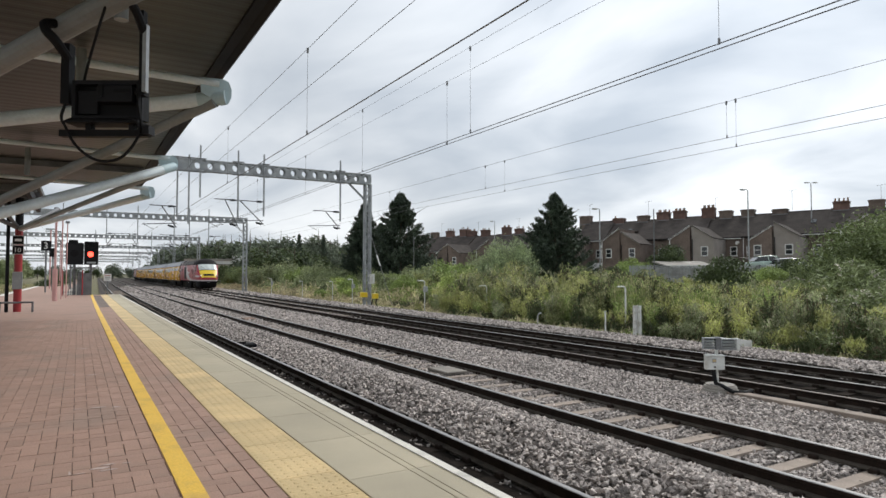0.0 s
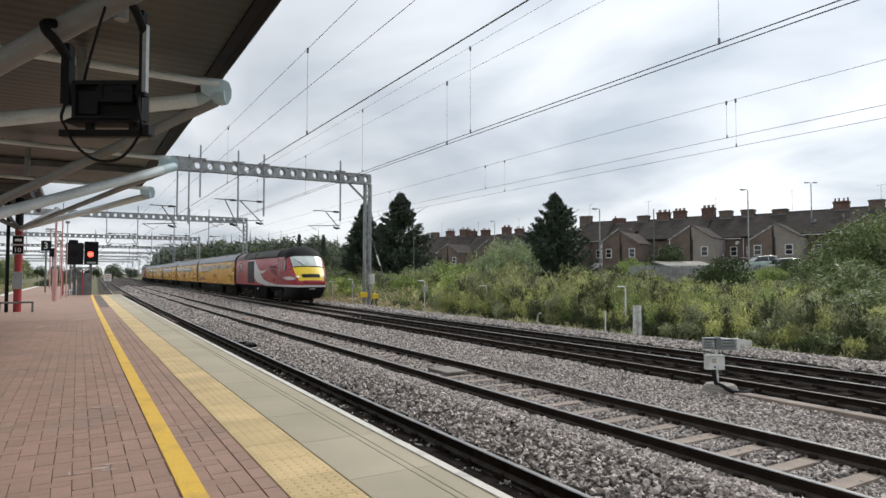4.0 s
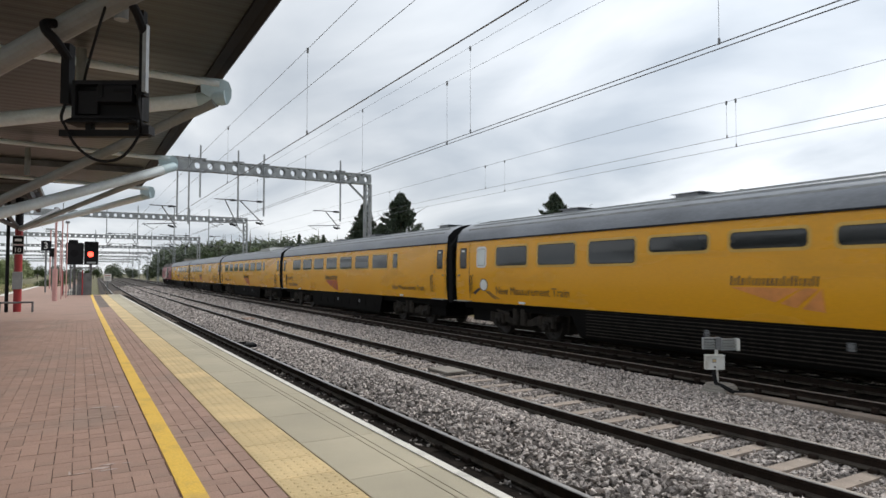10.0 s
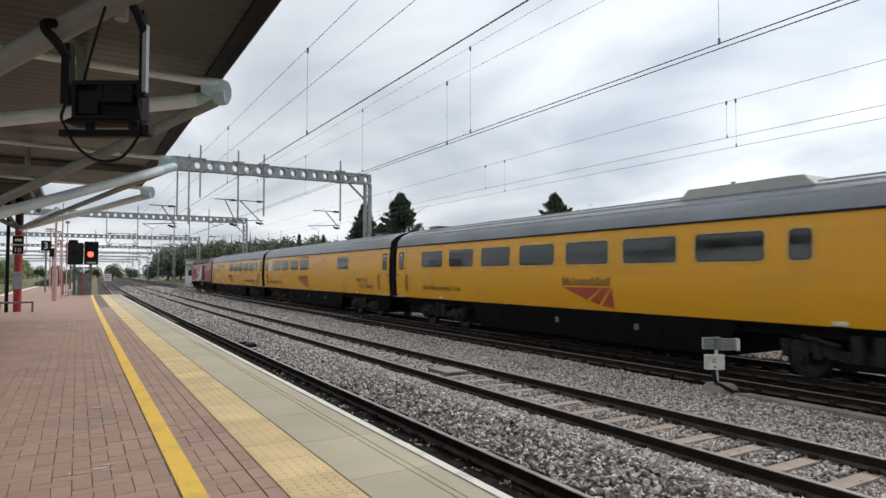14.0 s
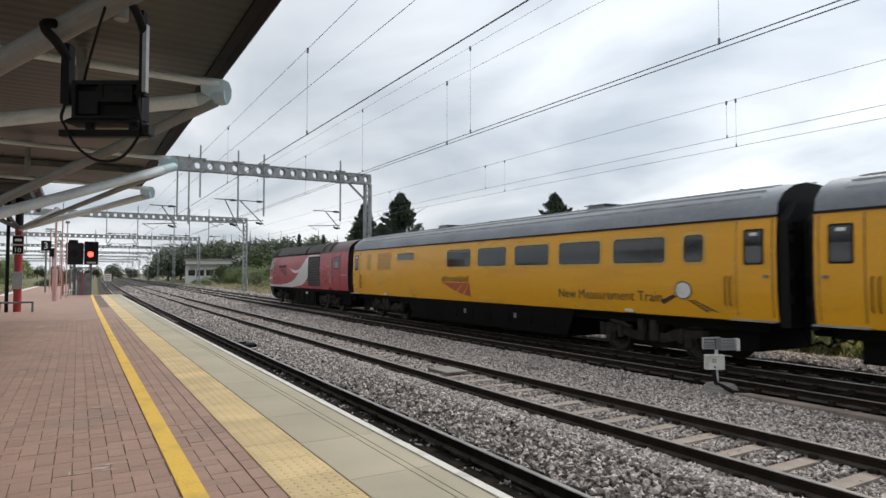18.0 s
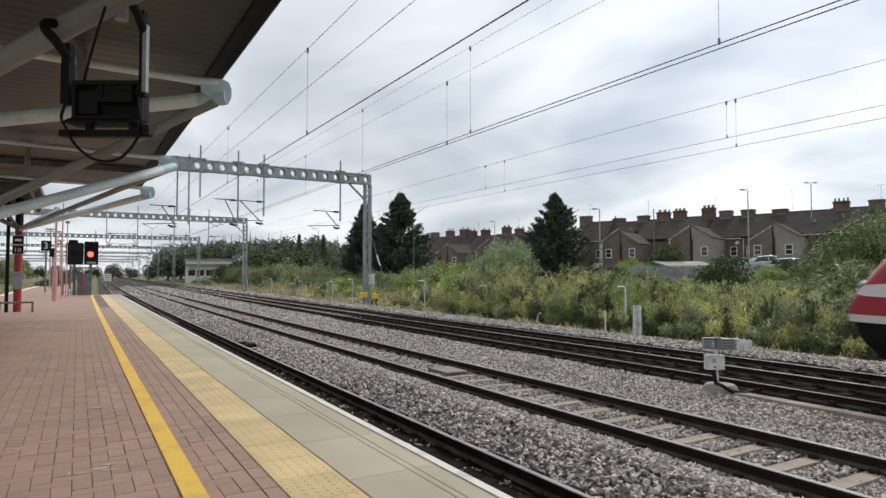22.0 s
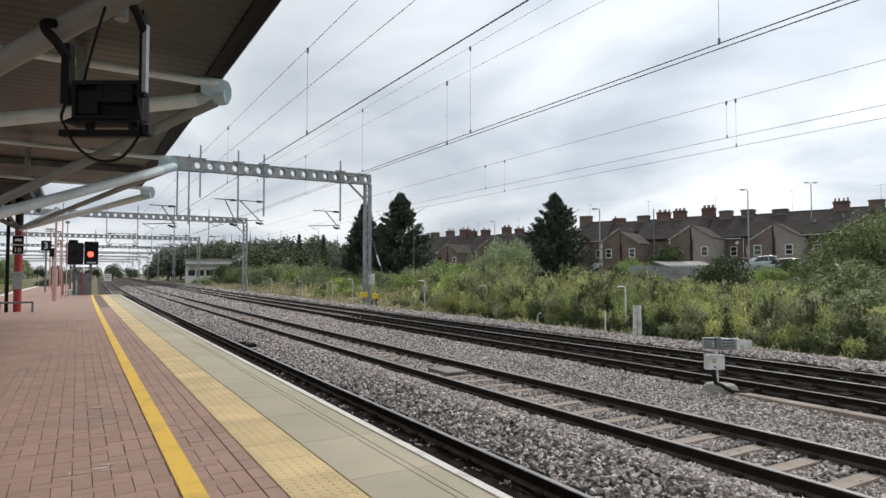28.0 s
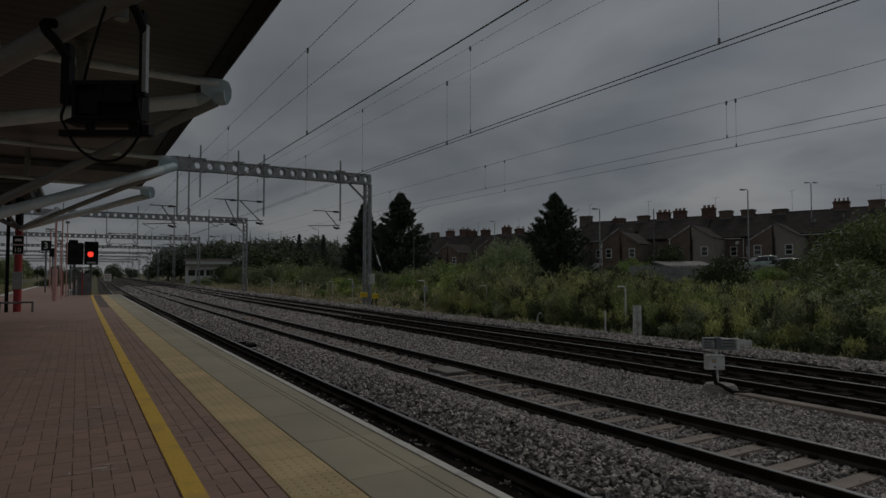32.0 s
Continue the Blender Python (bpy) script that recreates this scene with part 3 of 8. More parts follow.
def build_column():
    col = thing("column", "red steel canopy column with branching struts and number signs", "column")
    x, y = -1.57, 23.5
    part("shaft", MB().tube((x, y, PLAT_Z), (x, y, 3.5), 0.11, 18), M_RED, col)
    part("help_box", MB().box(x - 0.13, x + 0.13, y - 0.24, y - 0.08, 1.62, 2.16, 0, 0.02), M_STEEL, col, "grey box strapped to the column")
    part("head", MB().tube((x, y, 3.3), (x, y, 4.5), 0.11, 16), M_FASCIA, col)
    rail = MB()
    for dx in (-0.42, 0.42):
        rail.tube((x + dx, y - 0.35, PLAT_Z), (x + dx, y - 0.35, PLAT_Z + 0.32), 0.03, 8)
    rail.tube((x - 0.42, y - 0.35, PLAT_Z + 0.30), (x + 0.42, y - 0.35, PLAT_Z + 0.30), 0.03, 8)
    part("guard_rail", rail, M_STEELDARK, col)
    for dx in (-0.27,):
        part("pipe", MB().tube((x + dx, y - 0.1, PLAT_Z), (x + dx, y - 0.1, 4.5), 0.05, 8), M_BLACK, col)
    for q in ((-3.2, 20.5, 4.4), (-3.2, 26.5, 4.4), (-0.6, 26.0, 4.4)):
        part("branch", MB().tube(NODE, q, 0.06, 10), M_STEELDARK, col)
    for i, z in enumerate((2.70, 3.0)):
        s = part("number_sign", MB().box(x - 0.15, x + 0.15, y - 0.24, y - 0.20, z, z + 0.28), M_SIGN, col, "small black number sign with white border")
        part("sign_face", MB().box(x - 0.138, x + 0.138, y - 0.246, y - 0.238, z + 0.012, z + 0.268), M_BLACK, s)
        if i == 0:
            part("figures", letters("10", 0.2, M_SIGN, "figures"), None, s, at=Matrix(((1, 0, 0, x - 0.115), (0, 0, -1, y - 0.248), (0, 1, 0, z + 0.065), (0, 0, 0, 1))))
        else:
            part("sign_bar", MB().box(x - 0.09, x + 0.09, y - 0.252, y - 0.245, z + 0.10, z + 0.18), M_SIGN, s)


build_column()


# ---- overhead line ----
def hole_beam(g, x0, x1, y, z0, z1, cells, blank=()):
    """A box girder whose face is pierced by a row of round holes."""
    w = (x1 - x0) / cells
    zc, r = (z0 + z1) / 2, (z1 - z0) * 0.33
    mb = MB()
    for i in range(cells):
        a, b = x0 + i * w, x0 + (i + 1) * w
        if i in blank:
            for yy in (y - 0.2, y + 0.2):
                mb.add([(a, yy, z0), (b, yy, z0), (b, yy, z1), (a, yy, z1)], [(0, 1, 2, 3)])
            continue
        c, n = (a + b) / 2, 12
        for yy in (y - 0.2, y + 0.2):
            inner = [(c + r * 0.85 * math.cos(k * math.tau / n), yy, zc + r * math.sin(k * math.tau / n)) for k in range(n)]
            outer = []
            for k in range(n):
                ca, sa = math.cos(k * math.tau / n), math.sin(k * math.tau / n)
                s = min((w / 2) / max(1e-6, abs(ca)), ((z1 - z0) / 2) / max(1e-6, abs(sa)))
                outer.append((c + s * ca, yy, zc + s * sa))
            mb.add(inner + outer, [(k, (k + 1) % n, n + (k + 1) % n, n + k) for k in range(n)])
    mb.box(x0, x1, y - 0.23, y + 0.23, z1 - 0.02, z1 + 0.03).box(x0, x1, y - 0.23, y + 0.23, z0 - 0.03, z0 + 0.02)
    part("girder", mb, M_STEEL, g, "grey steel girder with round holes")


def cantilever(g, x, y, xt, zc, zm):
    """Registration arms from a drop post at x to the wires above the track at xt."""
    s = 1 if xt > x else -1
    mb = MB().tube((x, y, zm - 0.05), (xt, y, zm - 0.02), 0.03, 6).tube((x, y, zc + 0.15), (x + (xt - x) * 0.55, y, zm - 0.05), 0.035, 6)
    mb.tube((x, y, zc + 0.42), (xt + s * 0.35, y, zc + 0.30), 0.025, 6).tube((xt + s * 0.3, y, zc + 0.30), (xt - s * 0.25, y, zc + 0.02), 0.015, 5)
    part("cantilever", mb, M_STEELDARK, g, "tubular registration arm")
    for z, rise in ((zm - 0.05, 0.0), (zc + 0.15, 0.32)):
        ins = MB().tube((x + s * 0.13, y, z + rise * 0.06), (x + s * 0.5, y, z + rise * 0.4), 0.05, 6)
        for k in range(4):
            u = x + s * (0.18 + k * 0.08)
            ins.tube((u, y, z + rise * 0.1 + k * rise * 0.07), (u + s * 0.03, y, z + rise * 0.1 + k * rise * 0.07), 0.08, 8)
        part("insulator", ins, M_FASCIA, g)


def build_gantry(y, x_l, x_r, z0, z1, posts, cells, blank=(), far=False, mast_l=False):
    b = bend(y)
    g = thing("overhead_line_gantry", "galvanised steel overhead line gantry spanning the railway tracks", "gantry", "overhead line gantries")
    hole_beam(g, x_l + b, x_r + b, y, z0, z1, cells, blank)
    for xm in ((x_r,) if not mast_l else (x_l, x_r)):
        m = MB()
        xx = xm + b - 0.22
        for dx in (-0.2, 0.2):
            for dy in (-0.16, 0.16):
                m.box(xx + dx - 0.05, xx + dx + 0.05, y + dy - 0.05, y + dy + 0.05, -0.5, z0)
        z, k = 0.0, 0
        while z < z0 - 0.5:
            s = 1 if k % 2 else -1
            for dy in (-0.18, 0.18):
                m.beam((xx - 0.2 * s, y + dy, z), (xx + 0.2 * s, y + dy, z + 0.5), 0.015, 0.06)
            z, k = z + 0.5, k + 1
        m.box(xx + 0.12, xx + 0.25, y - 0.2, y + 0.2, -0.5, z0)
        part("mast", m, M_STEEL, g, "lattice steel mast")
        part("mast_foot", MB().box(xx - 0.45, xx + 0.45, y - 0.45, y + 0.45, -0.6, -0.12, 0, 0.05), M_CONC, g)
        if xm == x_r:
            part("knee_brace", MB().beam((xx - 1.6, y - 0.12, z0), (xx - 0.1, y - 0.12, z0 - 1.35), 0.06, 0.06).beam((xx - 1.35, y + 0.12, z0), (xx - 0.1, y + 0.12, z0 - 1.1), 0.06, 0.06)
                 .beam((xx - 1.2, y, z0 - 0.25), (xx - 0.9, y, z0 - 0.6), 0.04, 0.04), M_STEEL, g)
    for x, top, bot, xt, zc, zm in posts:
        part("drop_post", MB().box(x + b - 0.045, x + b + 0.045, y - 0.3, y - 0.2, bot, top), M_STEEL, g)
        if not far:
            part("post_clamp", MB().box(x + b - 0.35, x + b + 0.35, y - 0.33, y - 0.17, z0 - 0.12, z0 - 0.07), M_STEELDARK, g)
            part("post_clamp", MB().box(x + b - 0.35, x + b + 0.35, y - 0.33, y - 0.17, z1 + 0.05, z1 + 0.10), M_STEELDARK, g)
        if xt is not None:
            cantilever(g, x + b, y - 0.25, xt + b, zc, zm)
    return g


build_gantry(41.6, -11.0, 18.1, 8.6, 9.28, [(5.05, 9.4, 5.6, 3.5, 4.8, 6.3), (5.72, 9.55, 5.2, None, 0, 0), (6.38, 10.2, 6.9, None, 0, 0), (8.7, 10.1, 5.5, 7.25, 5.05, 6.9), (10.36, 10.0, 5.9, 7.6, 5.2, 6.9), (15.7, 10.1, 5.8, 13.75, 5.1, 6.5)],
             38, (20, 21))
build_gantry(76.0, -24.0, 16.8, 8.15, 8.75, [(-2.0, 9.5, 5.5, -3.5, 5, 6.5), (2.0, 9.6, 5.4, 3.5, 5, 6.5), (5.0, 9.6, 5.4, 3.5, 5, 6.5), (8.7, 9.6, 5.4, 7.25, 5, 6.5), (10.3, 9.6, 5.4, 7.25, 5, 6.5), (12.4, 9.6, 5.4, 13.75, 5, 6.5)], 54, (26, 27), True)
build_gantry(112.0, -30.0, 16.5, 7.75, 8.3, [(-8.0, 9, 5.4, -9, 5, 6.4), (1.0, 9, 5.4, 3.5, 5, 6.4), (9.0, 9, 5.4, 7.25, 5, 6.4), (14.2, 9, 5.4, 13.75, 5, 6.4)], 60, (), True)
for yy in (150.0, 190.0, 232.0, 280.0, 330.0):
    build_gantry(yy, -30.0, 16.5, 7.6, 8.1, [(-8.0, 9, 5.4, -9, 5, 6.4), (1.0, 9, 5.4, 3.5, 5, 6.4), (9.0, 9, 5.4, 7.25, 5, 6.4), (14.2, 9, 5.4, 13.75, 5, 6.4)], 56, (), True)

# ---- contact and catenary wires ----
def wire(x, z, r, y0=-6.0, y1=330.0, dip=0.0, name="overhead_wire"):
    """One wire along the railway; dip: how far it rises towards the gantry from its lowest place."""
    ys = [y0, 0, 6, 12, 18, 24, 30, 36, 41.5, 50, 60, 76, 94, 112, 131, 150, 170, 190, 232, 280, y1]
    pts = []
    for y in ys:
        s = math.cos((y - 41.5) / 36.0 * math.pi) if dip else 0
        pts.append((x + bend(y), y, z + (dip * 0.5 * (1 + s) if y > 12 else dip * 0.5 * (1 + math.cos((12 - 41.5) / 36.0 * math.pi)))))
    ob = part(name, MB().path(pts, r, 5), M_WIRE)
    return tagged(ob, "dark overhead line wire strung along the railway tracks", "wire", "overhead line wires")


for x, z, r in ((3.45, 4.56, 0.0085), (3.45, 6.10, 0.0045), (3.45, 5.40, 0.0045), (7.25, 7.02, 0.0035), (7.25, 6.52, 0.0035), (7.25, 5.14, 0.0085), (7.25, 5.07, 0.008),
                (13.75, 6.36, 0.0055), (13.75, 5.46, 0.006), (13.75, 5.20, 0.0055), (-3.4, 5.0, 0.012), (-3.4, 6.4, 0.010), (-9.0, 5.0, 0.012)):
    wire(x, z, r, 42.0 if x < 0 else -6.0)


def dropper(x, y, z0, z1):
    mb = MB().tube((x + bend(y), y, z0), (x + bend(y), y, z1), 0.0032, 5)
    mb.box(x + bend(y) - 0.012, x + bend(y) + 0.012, y - 0.012, y + 0.012, z0 - 0.01, z0 + 0.07).box(x + bend(y) - 0.016, x + bend(y) + 0.016, y - 0.016, y + 0.016, z1 - 0.08, z1 + 0.015)
    tagged(part("dropper", mb, M_WIRE), "thin dropper wire between catenary and contact wire", "dropper", "overhead line droppers")


for x, y, z0, z1 in ((3.45, 10.65, 4.56, 6.10), (3.45, 17.5, 4.56, 6.10), (3.45, 24.5, 4.56, 6.10), (7.25, 11.2, 5.14, 7.02), (7.25, 12.19, 5.07, 6.52), (7.25, 17.15, 5.14, 7.02), (7.25, 5.15, 5.14, 7.02),
                     (7.25, 22.6, 5.07, 6.52), (13.75, 9.6, 5.46, 6.36), (13.75, 9.35, 5.20, 6.36), (13.75, 20.2, 5.46, 6.36), (13.75, 18.9, 5.20, 6.36), (13.75, 29.0, 5.2, 6.36), (7.25, 30.0, 5.1, 6.6)):
    dropper(x, y, z0, z1)

# ---- the train: two power cars and five coaches ----
SPEED, FRONT, PITCH_L, X_TRAIN = 10.55, 7.72, 23.695, 13.745
LIVERY_Z0, LIVERY_Z1 = 1.10, 3.30
HALF = 1.37


def rounded(cy, cz, w, h, r, n=4):
    """Outline of a rounded rectangle in the y-z plane."""
    pts = []
    for k, (sy, sz) in enumerate(((1, 1), (-1, 1), (-1, -1), (1, -1))):
        for i in range(n + 1):
            a = math.pi / 2 * (k + i / n)
            pts.append((cy + sy * (w / 2 - r) + r * math.cos(a), cz + sz * (h / 2 - r) + r * math.sin(a)))
    return pts


def side_x(z, side, proud=0.0):
    """Where the body side stands at that height."""
    if z < 1.9:
        x = HALF - 0.05 * ((1.9 - z) / 0.7) ** 2
    elif z < 2.4:
        x = HALF
    else:
        x = HALF - 0.05 * ((z - 2.4) / 0.9) ** 2
    return side * (x + proud)


def on_side(outline, side, proud, thick=0.03):
    """A panel that lies on the body side, following its curve."""
    mb, seen, verts = MB(), {}, []
    faces = []
    levels = [-9.0, 1.45, 1.7, 1.95, 2.4, 2.7, 3.0, 9.0]

    def cut(poly, level, above):
        res = []
        for (y0, z0), (y1, z1) in zip(poly, poly[1:] + poly[:1]):
            a, b = (z0 - level, z1 - level) if above else (level - z0, level - z1)
            if a >= 0:
                res.append((y0, z0))
            if a * b < 0:
                k = a / (a - b)
                res.append((y0 + (y1 - y0) * k, level))
        return res

    for lo, hi in zip(levels[:-1], levels[1:]):
        poly = cut(cut(list(outline), lo, True), hi, False)
        n = len(poly)
        if n < 3:
            continue
        v = [(side_x(z, side, proud), y, z) for y, z in poly] + [(side_x(z, side, proud - thick), y, z) for y, z in poly]
        f = [tuple(range(n))]
        for i in range(n):
            j = (i + 1) % n
            if not (poly[i][1] == poly[j][1] and poly[i][1] in levels):
                f.append((i, j, n + j, n + i))
        ids = []
        for p in v:                                # bands share the corners where they meet
            key = tuple(round(c, 4) for c in p)
            if key not in seen:
                seen[key] = len(verts)
                verts.append(p)
            ids.append(seen[key])
        faces += [g for g in (tuple(dict.fromkeys(ids[i] for i in q)) for q in f) if len(g) > 2]
    return mb.add(verts, faces)


def side_sheet(pairs, side, proud):
    """A sheet on the body side between an upper and a lower edge, from rows of (y, z low, z high)."""
    mb = MB()
    v, f = [], []
    for y, z0, z1 in pairs:
        for k in range(5):
            z = z0 + (z1 - z0) * k / 4
            v.append((side_x(z, side, proud), y, z))
    for i in range(len(pairs) - 1):
        f += [(i * 5 + k, i * 5 + k + 1, i * 5 + k + 6, i * 5 + k + 5) for k in range(4)]
    return mb.add(v, f)


def body_ring(y, w=HALF, z0=LIVERY_Z0, zc=LIVERY_Z1, zt=4.08, roof=(0.93, 0.77, 0.51, 0.26)):
    k = w / HALF
    half = [(side_x(z, 1) * k, z) for z in (z0 + f * (zc - z0) for f in (0.0, 0.12, 0.25, 0.38, 0.52, 0.68, 0.84, 1.0))]
    r = zt - zc
    half += [(w * roof[0], zc + 0.36 * r), (w * roof[1], zc + 0.66 * r), (w * roof[2], zc + 0.88 * r), (w * roof[3], zc + 0.97 * r), (0, zt)]
    return [(x, y, z) for x, z in half] + [(-x, y, z) for x, z in half[-2::-1]]


def wheelset_mesh(r=0.46):
    mb = MB()
    mb.tube((-0.72, 0, 0), (0.72, 0, 0), 0.08, 10)
    for s in (-1, 1):
        rings = []
        for x, rr in ((0.69, 0.30), (0.69, r + 0.03), (0.725, r + 0.028), (0.735, r), (0.82, r - 0.005), (0.825, r - 0.06), (0.79, r - 0.08), (0.77, 0.18), (0.84, 0.14), (0.84, 0.02)):
            rings.append([(s * x, rr * math.cos(a * math.tau / 24), rr * math.sin(a * math.tau / 24)) for a in range(24)])
        mb.loft(rings)
        for k in range(4):
            a = k * math.tau / 4
            mb.tube((s * 0.80, 0.25 * math.cos(a), 0.25 * math.sin(a)), (s * 0.835, 0.25 * math.cos(a), 0.25 * math.sin(a)), 0.03, 6)
    return mb.mesh("wheelset", M_WHEEL)


WHEELSET = wheelset_mesh()
SPINNERS = []


def bogie_mesh(heavy):
    mb = MB()
    for s in (-1, 1):
        x = s * 1.0
        prof = [(-1.75, 0.62), (-1.75, 0.78), (-0.75, 0.74), (-0.5, 0.62), (0.5, 0.62), (0.75, 0.74), (1.75, 0.78), (1.75, 0.62), (1.0, 0.52), (0.5, 0.40), (-0.5, 0.40), (-1.0, 0.52)]
        mb.plate([(x - 0.06, y, z) for y, z in prof], (0.12, 0, 0))
        for y in (-1.3, 1.3):
            mb.box(x - 0.12, x + 0.14 if s > 0 else x + 0.12, y - 0.17, y + 0.17, 0.30, 0.62, 0, 0.04)
            mb.tube((x + s * 0.12, y, 0.46), (x + s * 0.2, y, 0.46), 0.11, 10)
            mb.tube((x + s * 0.05, y - 0.32, 0.42), (x + s * 0.05, y - 0.32, 0.78), 0.09, 8)
            mb.tube((x + s * 0.05, y + 0.32, 0.42), (x + s * 0.05, y + 0.32, 0.78), 0.09, 8)
        mb.tube((x + s * 0.08, -0.2, 0.42), (x + s * 0.08, -0.2, 0.95), 0.13, 10)
        mb.tube((x + s * 0.08, 0.2, 0.42), (x + s * 0.08, 0.2, 0.95), 0.13, 10)
        mb.tube((x + s * 0.16, 0.5, 0.72), (x + s * 0.16, 1.2, 0.86), 0.045, 6)
        if heavy:
            mb.box(x - 0.03, x + 0.1 * s + 0.05, -0.9, -0.4, 0.45, 0.8, 0, 0.03)
    mb.box(-0.95, 0.95, -0.35, 0.35, 0.45, 0.95).box(-0.62, 0.62, -1.85, 1.85, 0.22, 0.98)
    mb.box(-0.9, 0.9, -1.75, -1.6, 0.6, 0.75)
    mb.box(-0.9, 0.9, 1.6, 1.75, 0.6, 0.75)
    return mb.mesh("bogie", M_BOGIE)


BOGIES = {True: bogie_mesh(True), False: bogie_mesh(False)}


def add_bogie(car, y, heavy=False):
    bg = part("bogie", BOGIES[heavy], None, car, at=pose(0, y, 0))
    for dy in (-1.3, 1.3):
        ws = part("wheelset", WHEELSET, None, bg, at=pose(0, dy, 0.46))
        SPINNERS.append((ws, dy))


def side_text(car, text, y0, y1, z, side, size=None):
    """Writing on the body side that reads from y1 towards y0 on the near side."""
    me = letters(text, 1.0, M_INK)
    xs = [v.co.x for v in me.vertices]
    k = (y1 - y0) / (max(xs) - min(xs))
    for v in me.vertices:
        up = v.co.y * (size or k)
        v.co = (v.co.x * k, up, v.co.z + side_x(z + up, 1) - side_x(z, 1) + 0.003)      # the writing follows the curve of the side
    m = Matrix(((0, 0, side, side_x(z, side, 0.006)), (side, 0, 0, y1 if side < 0 else y0), (0, 1, 0, z), (0, 0, 0, 1)))
    part("lettering", me, None, car, "dark brown lettering", at=m)


def side_badge(car, y0, y1, z0, z1, side, ink=None, red=None):
    """An emblem: a bar of blurred lettering over a fan of converging strips."""
    w = y1 - y0
    x = lambda f: y1 - f * w if side < 0 else y0 + f * w
    zb = z0 + 0.68 * (z1 - z0)
    a = 0.0
    tall = z1 - zb - 0.02
    for wide, up in ((0.022, 1), (0.018, 0), (0.022, 1), (0.026, 0), (0.014, 0), (0.016, 1), (0.014, 0), (0.020, 0), (0.016, 0), (0.020, 0), (0.026, 0), (0.024, 0), (0.022, 0), (0.014, 0), (0.020, 1), (0.016, 0), (0.022, 1), (0.020, 1), (0.018, 0), (0.026, 0), (0.016, 0), (0.018, 1), (0.018, 1)):
        b, top = a + wide, zb + 0.02 + tall * (0.98 if up else 0.74)
        lean = 0.012
        part("badge_bar", on_side([(x(a), zb + 0.02), (x(b), zb + 0.02), (x(b + lean), top), (x(a + lean), top)], side, 0.006), ink or M_INK, car)
        a += wide + 0.0225
    zm = zb - 0.02
    for f in ([(0.0, zm), (0.78, zm), (0.50, z0 + 0.36 * (zm - z0))], [(0.80, zm), (0.95, zm), (0.72, z0 + 0.14 * (zm - z0)), (0.56, z0 + 0.31 * (zm - z0))], [(0.98, zm), (1.0, z0), (0.78, z0 + 0.11 * (zm - z0))]):
        part("badge_fan", on_side([(x(a), z) for a, z in f], side, 0.006), red or M_VINYL_R, car, "red fan emblem")


def coach_window(car, yc, w, z0, z1, side, clear=False):
    fr = part("window", on_side(rounded(yc, (z0 + z1) / 2, w + 0.05, z1 - z0 + 0.05, 0.14), side, 0.005), M_RIM if not clear else M_UPVC, car)
    part("seal", on_side(rounded(yc, (z0 + z1) / 2, w - 0.09, z1 - z0 - 0.09, 0.10), side, 0.007), M_BLACK, fr)
    part("pane", on_side(rounded(yc, (z0 + z1) / 2, w - 0.125, z1 - z0 - 0.125, 0.09), side, 0.009), M_GLASS if not clear else M_SCREEN, fr)


def coach_door(car, yc, side, hinge):
    """A slam door: outline grooves, window, handle and grab rail."""
    d = part("door", on_side(rounded(yc, 2.22, 0.80, 2.04, 0.06), side, 0.007), M_COAT_Y, car)
    part("window", on_side(rounded(yc, 2.68, 0.46, 0.76, 0.05), side, 0.011), M_BLACK, d)
    part("pane", on_side(rounded(yc, 2.68, 0.38, 0.68, 0.04), side, 0.015), M_GLASS, d)
    part("sticker", on_side(rounded(yc, 2.95, 0.18, 0.07, 0.01), side, 0.018), M_WHITEBOX, d, "small white notice")
    part("door_handle", MB().box(min(side * 1.37, side * 1.41), max(side * 1.37, side * 1.41), yc - hinge * 0.28 - 0.05, yc - hinge * 0.28 + 0.05, 2.02, 2.08, 0, 0.01), M_STEELDARK, d)
    for s in (-1, 1):
        part("groove", on_side([(yc + s * 0.41 - 0.01, 1.20), (yc + s * 0.41 + 0.01, 1.20), (yc + s * 0.41 + 0.01, 3.24), (yc + s * 0.41 - 0.01, 3.24)], side, 0.004), M_INK, d)
    part("step", MB().box(min(side * 1.30, side * 1.48), max(side * 1.30, side * 1.48), yc - 0.5, yc + 0.5, 1.10, 1.13), M_STEEL, d)
    for y in (yc + hinge * 0.54, yc + hinge * 0.66):
        part("grab_rail", MB().path([(side_x(1.5, side, 0.0), y, 1.40), (side_x(1.5, side, 0.06), y, 1.46), (side_x(2.0, side, 0.06), y, 2.0), (side_x(2.0, side, 0.0), y, 2.06)], 0.013), M_BOGIE, d)


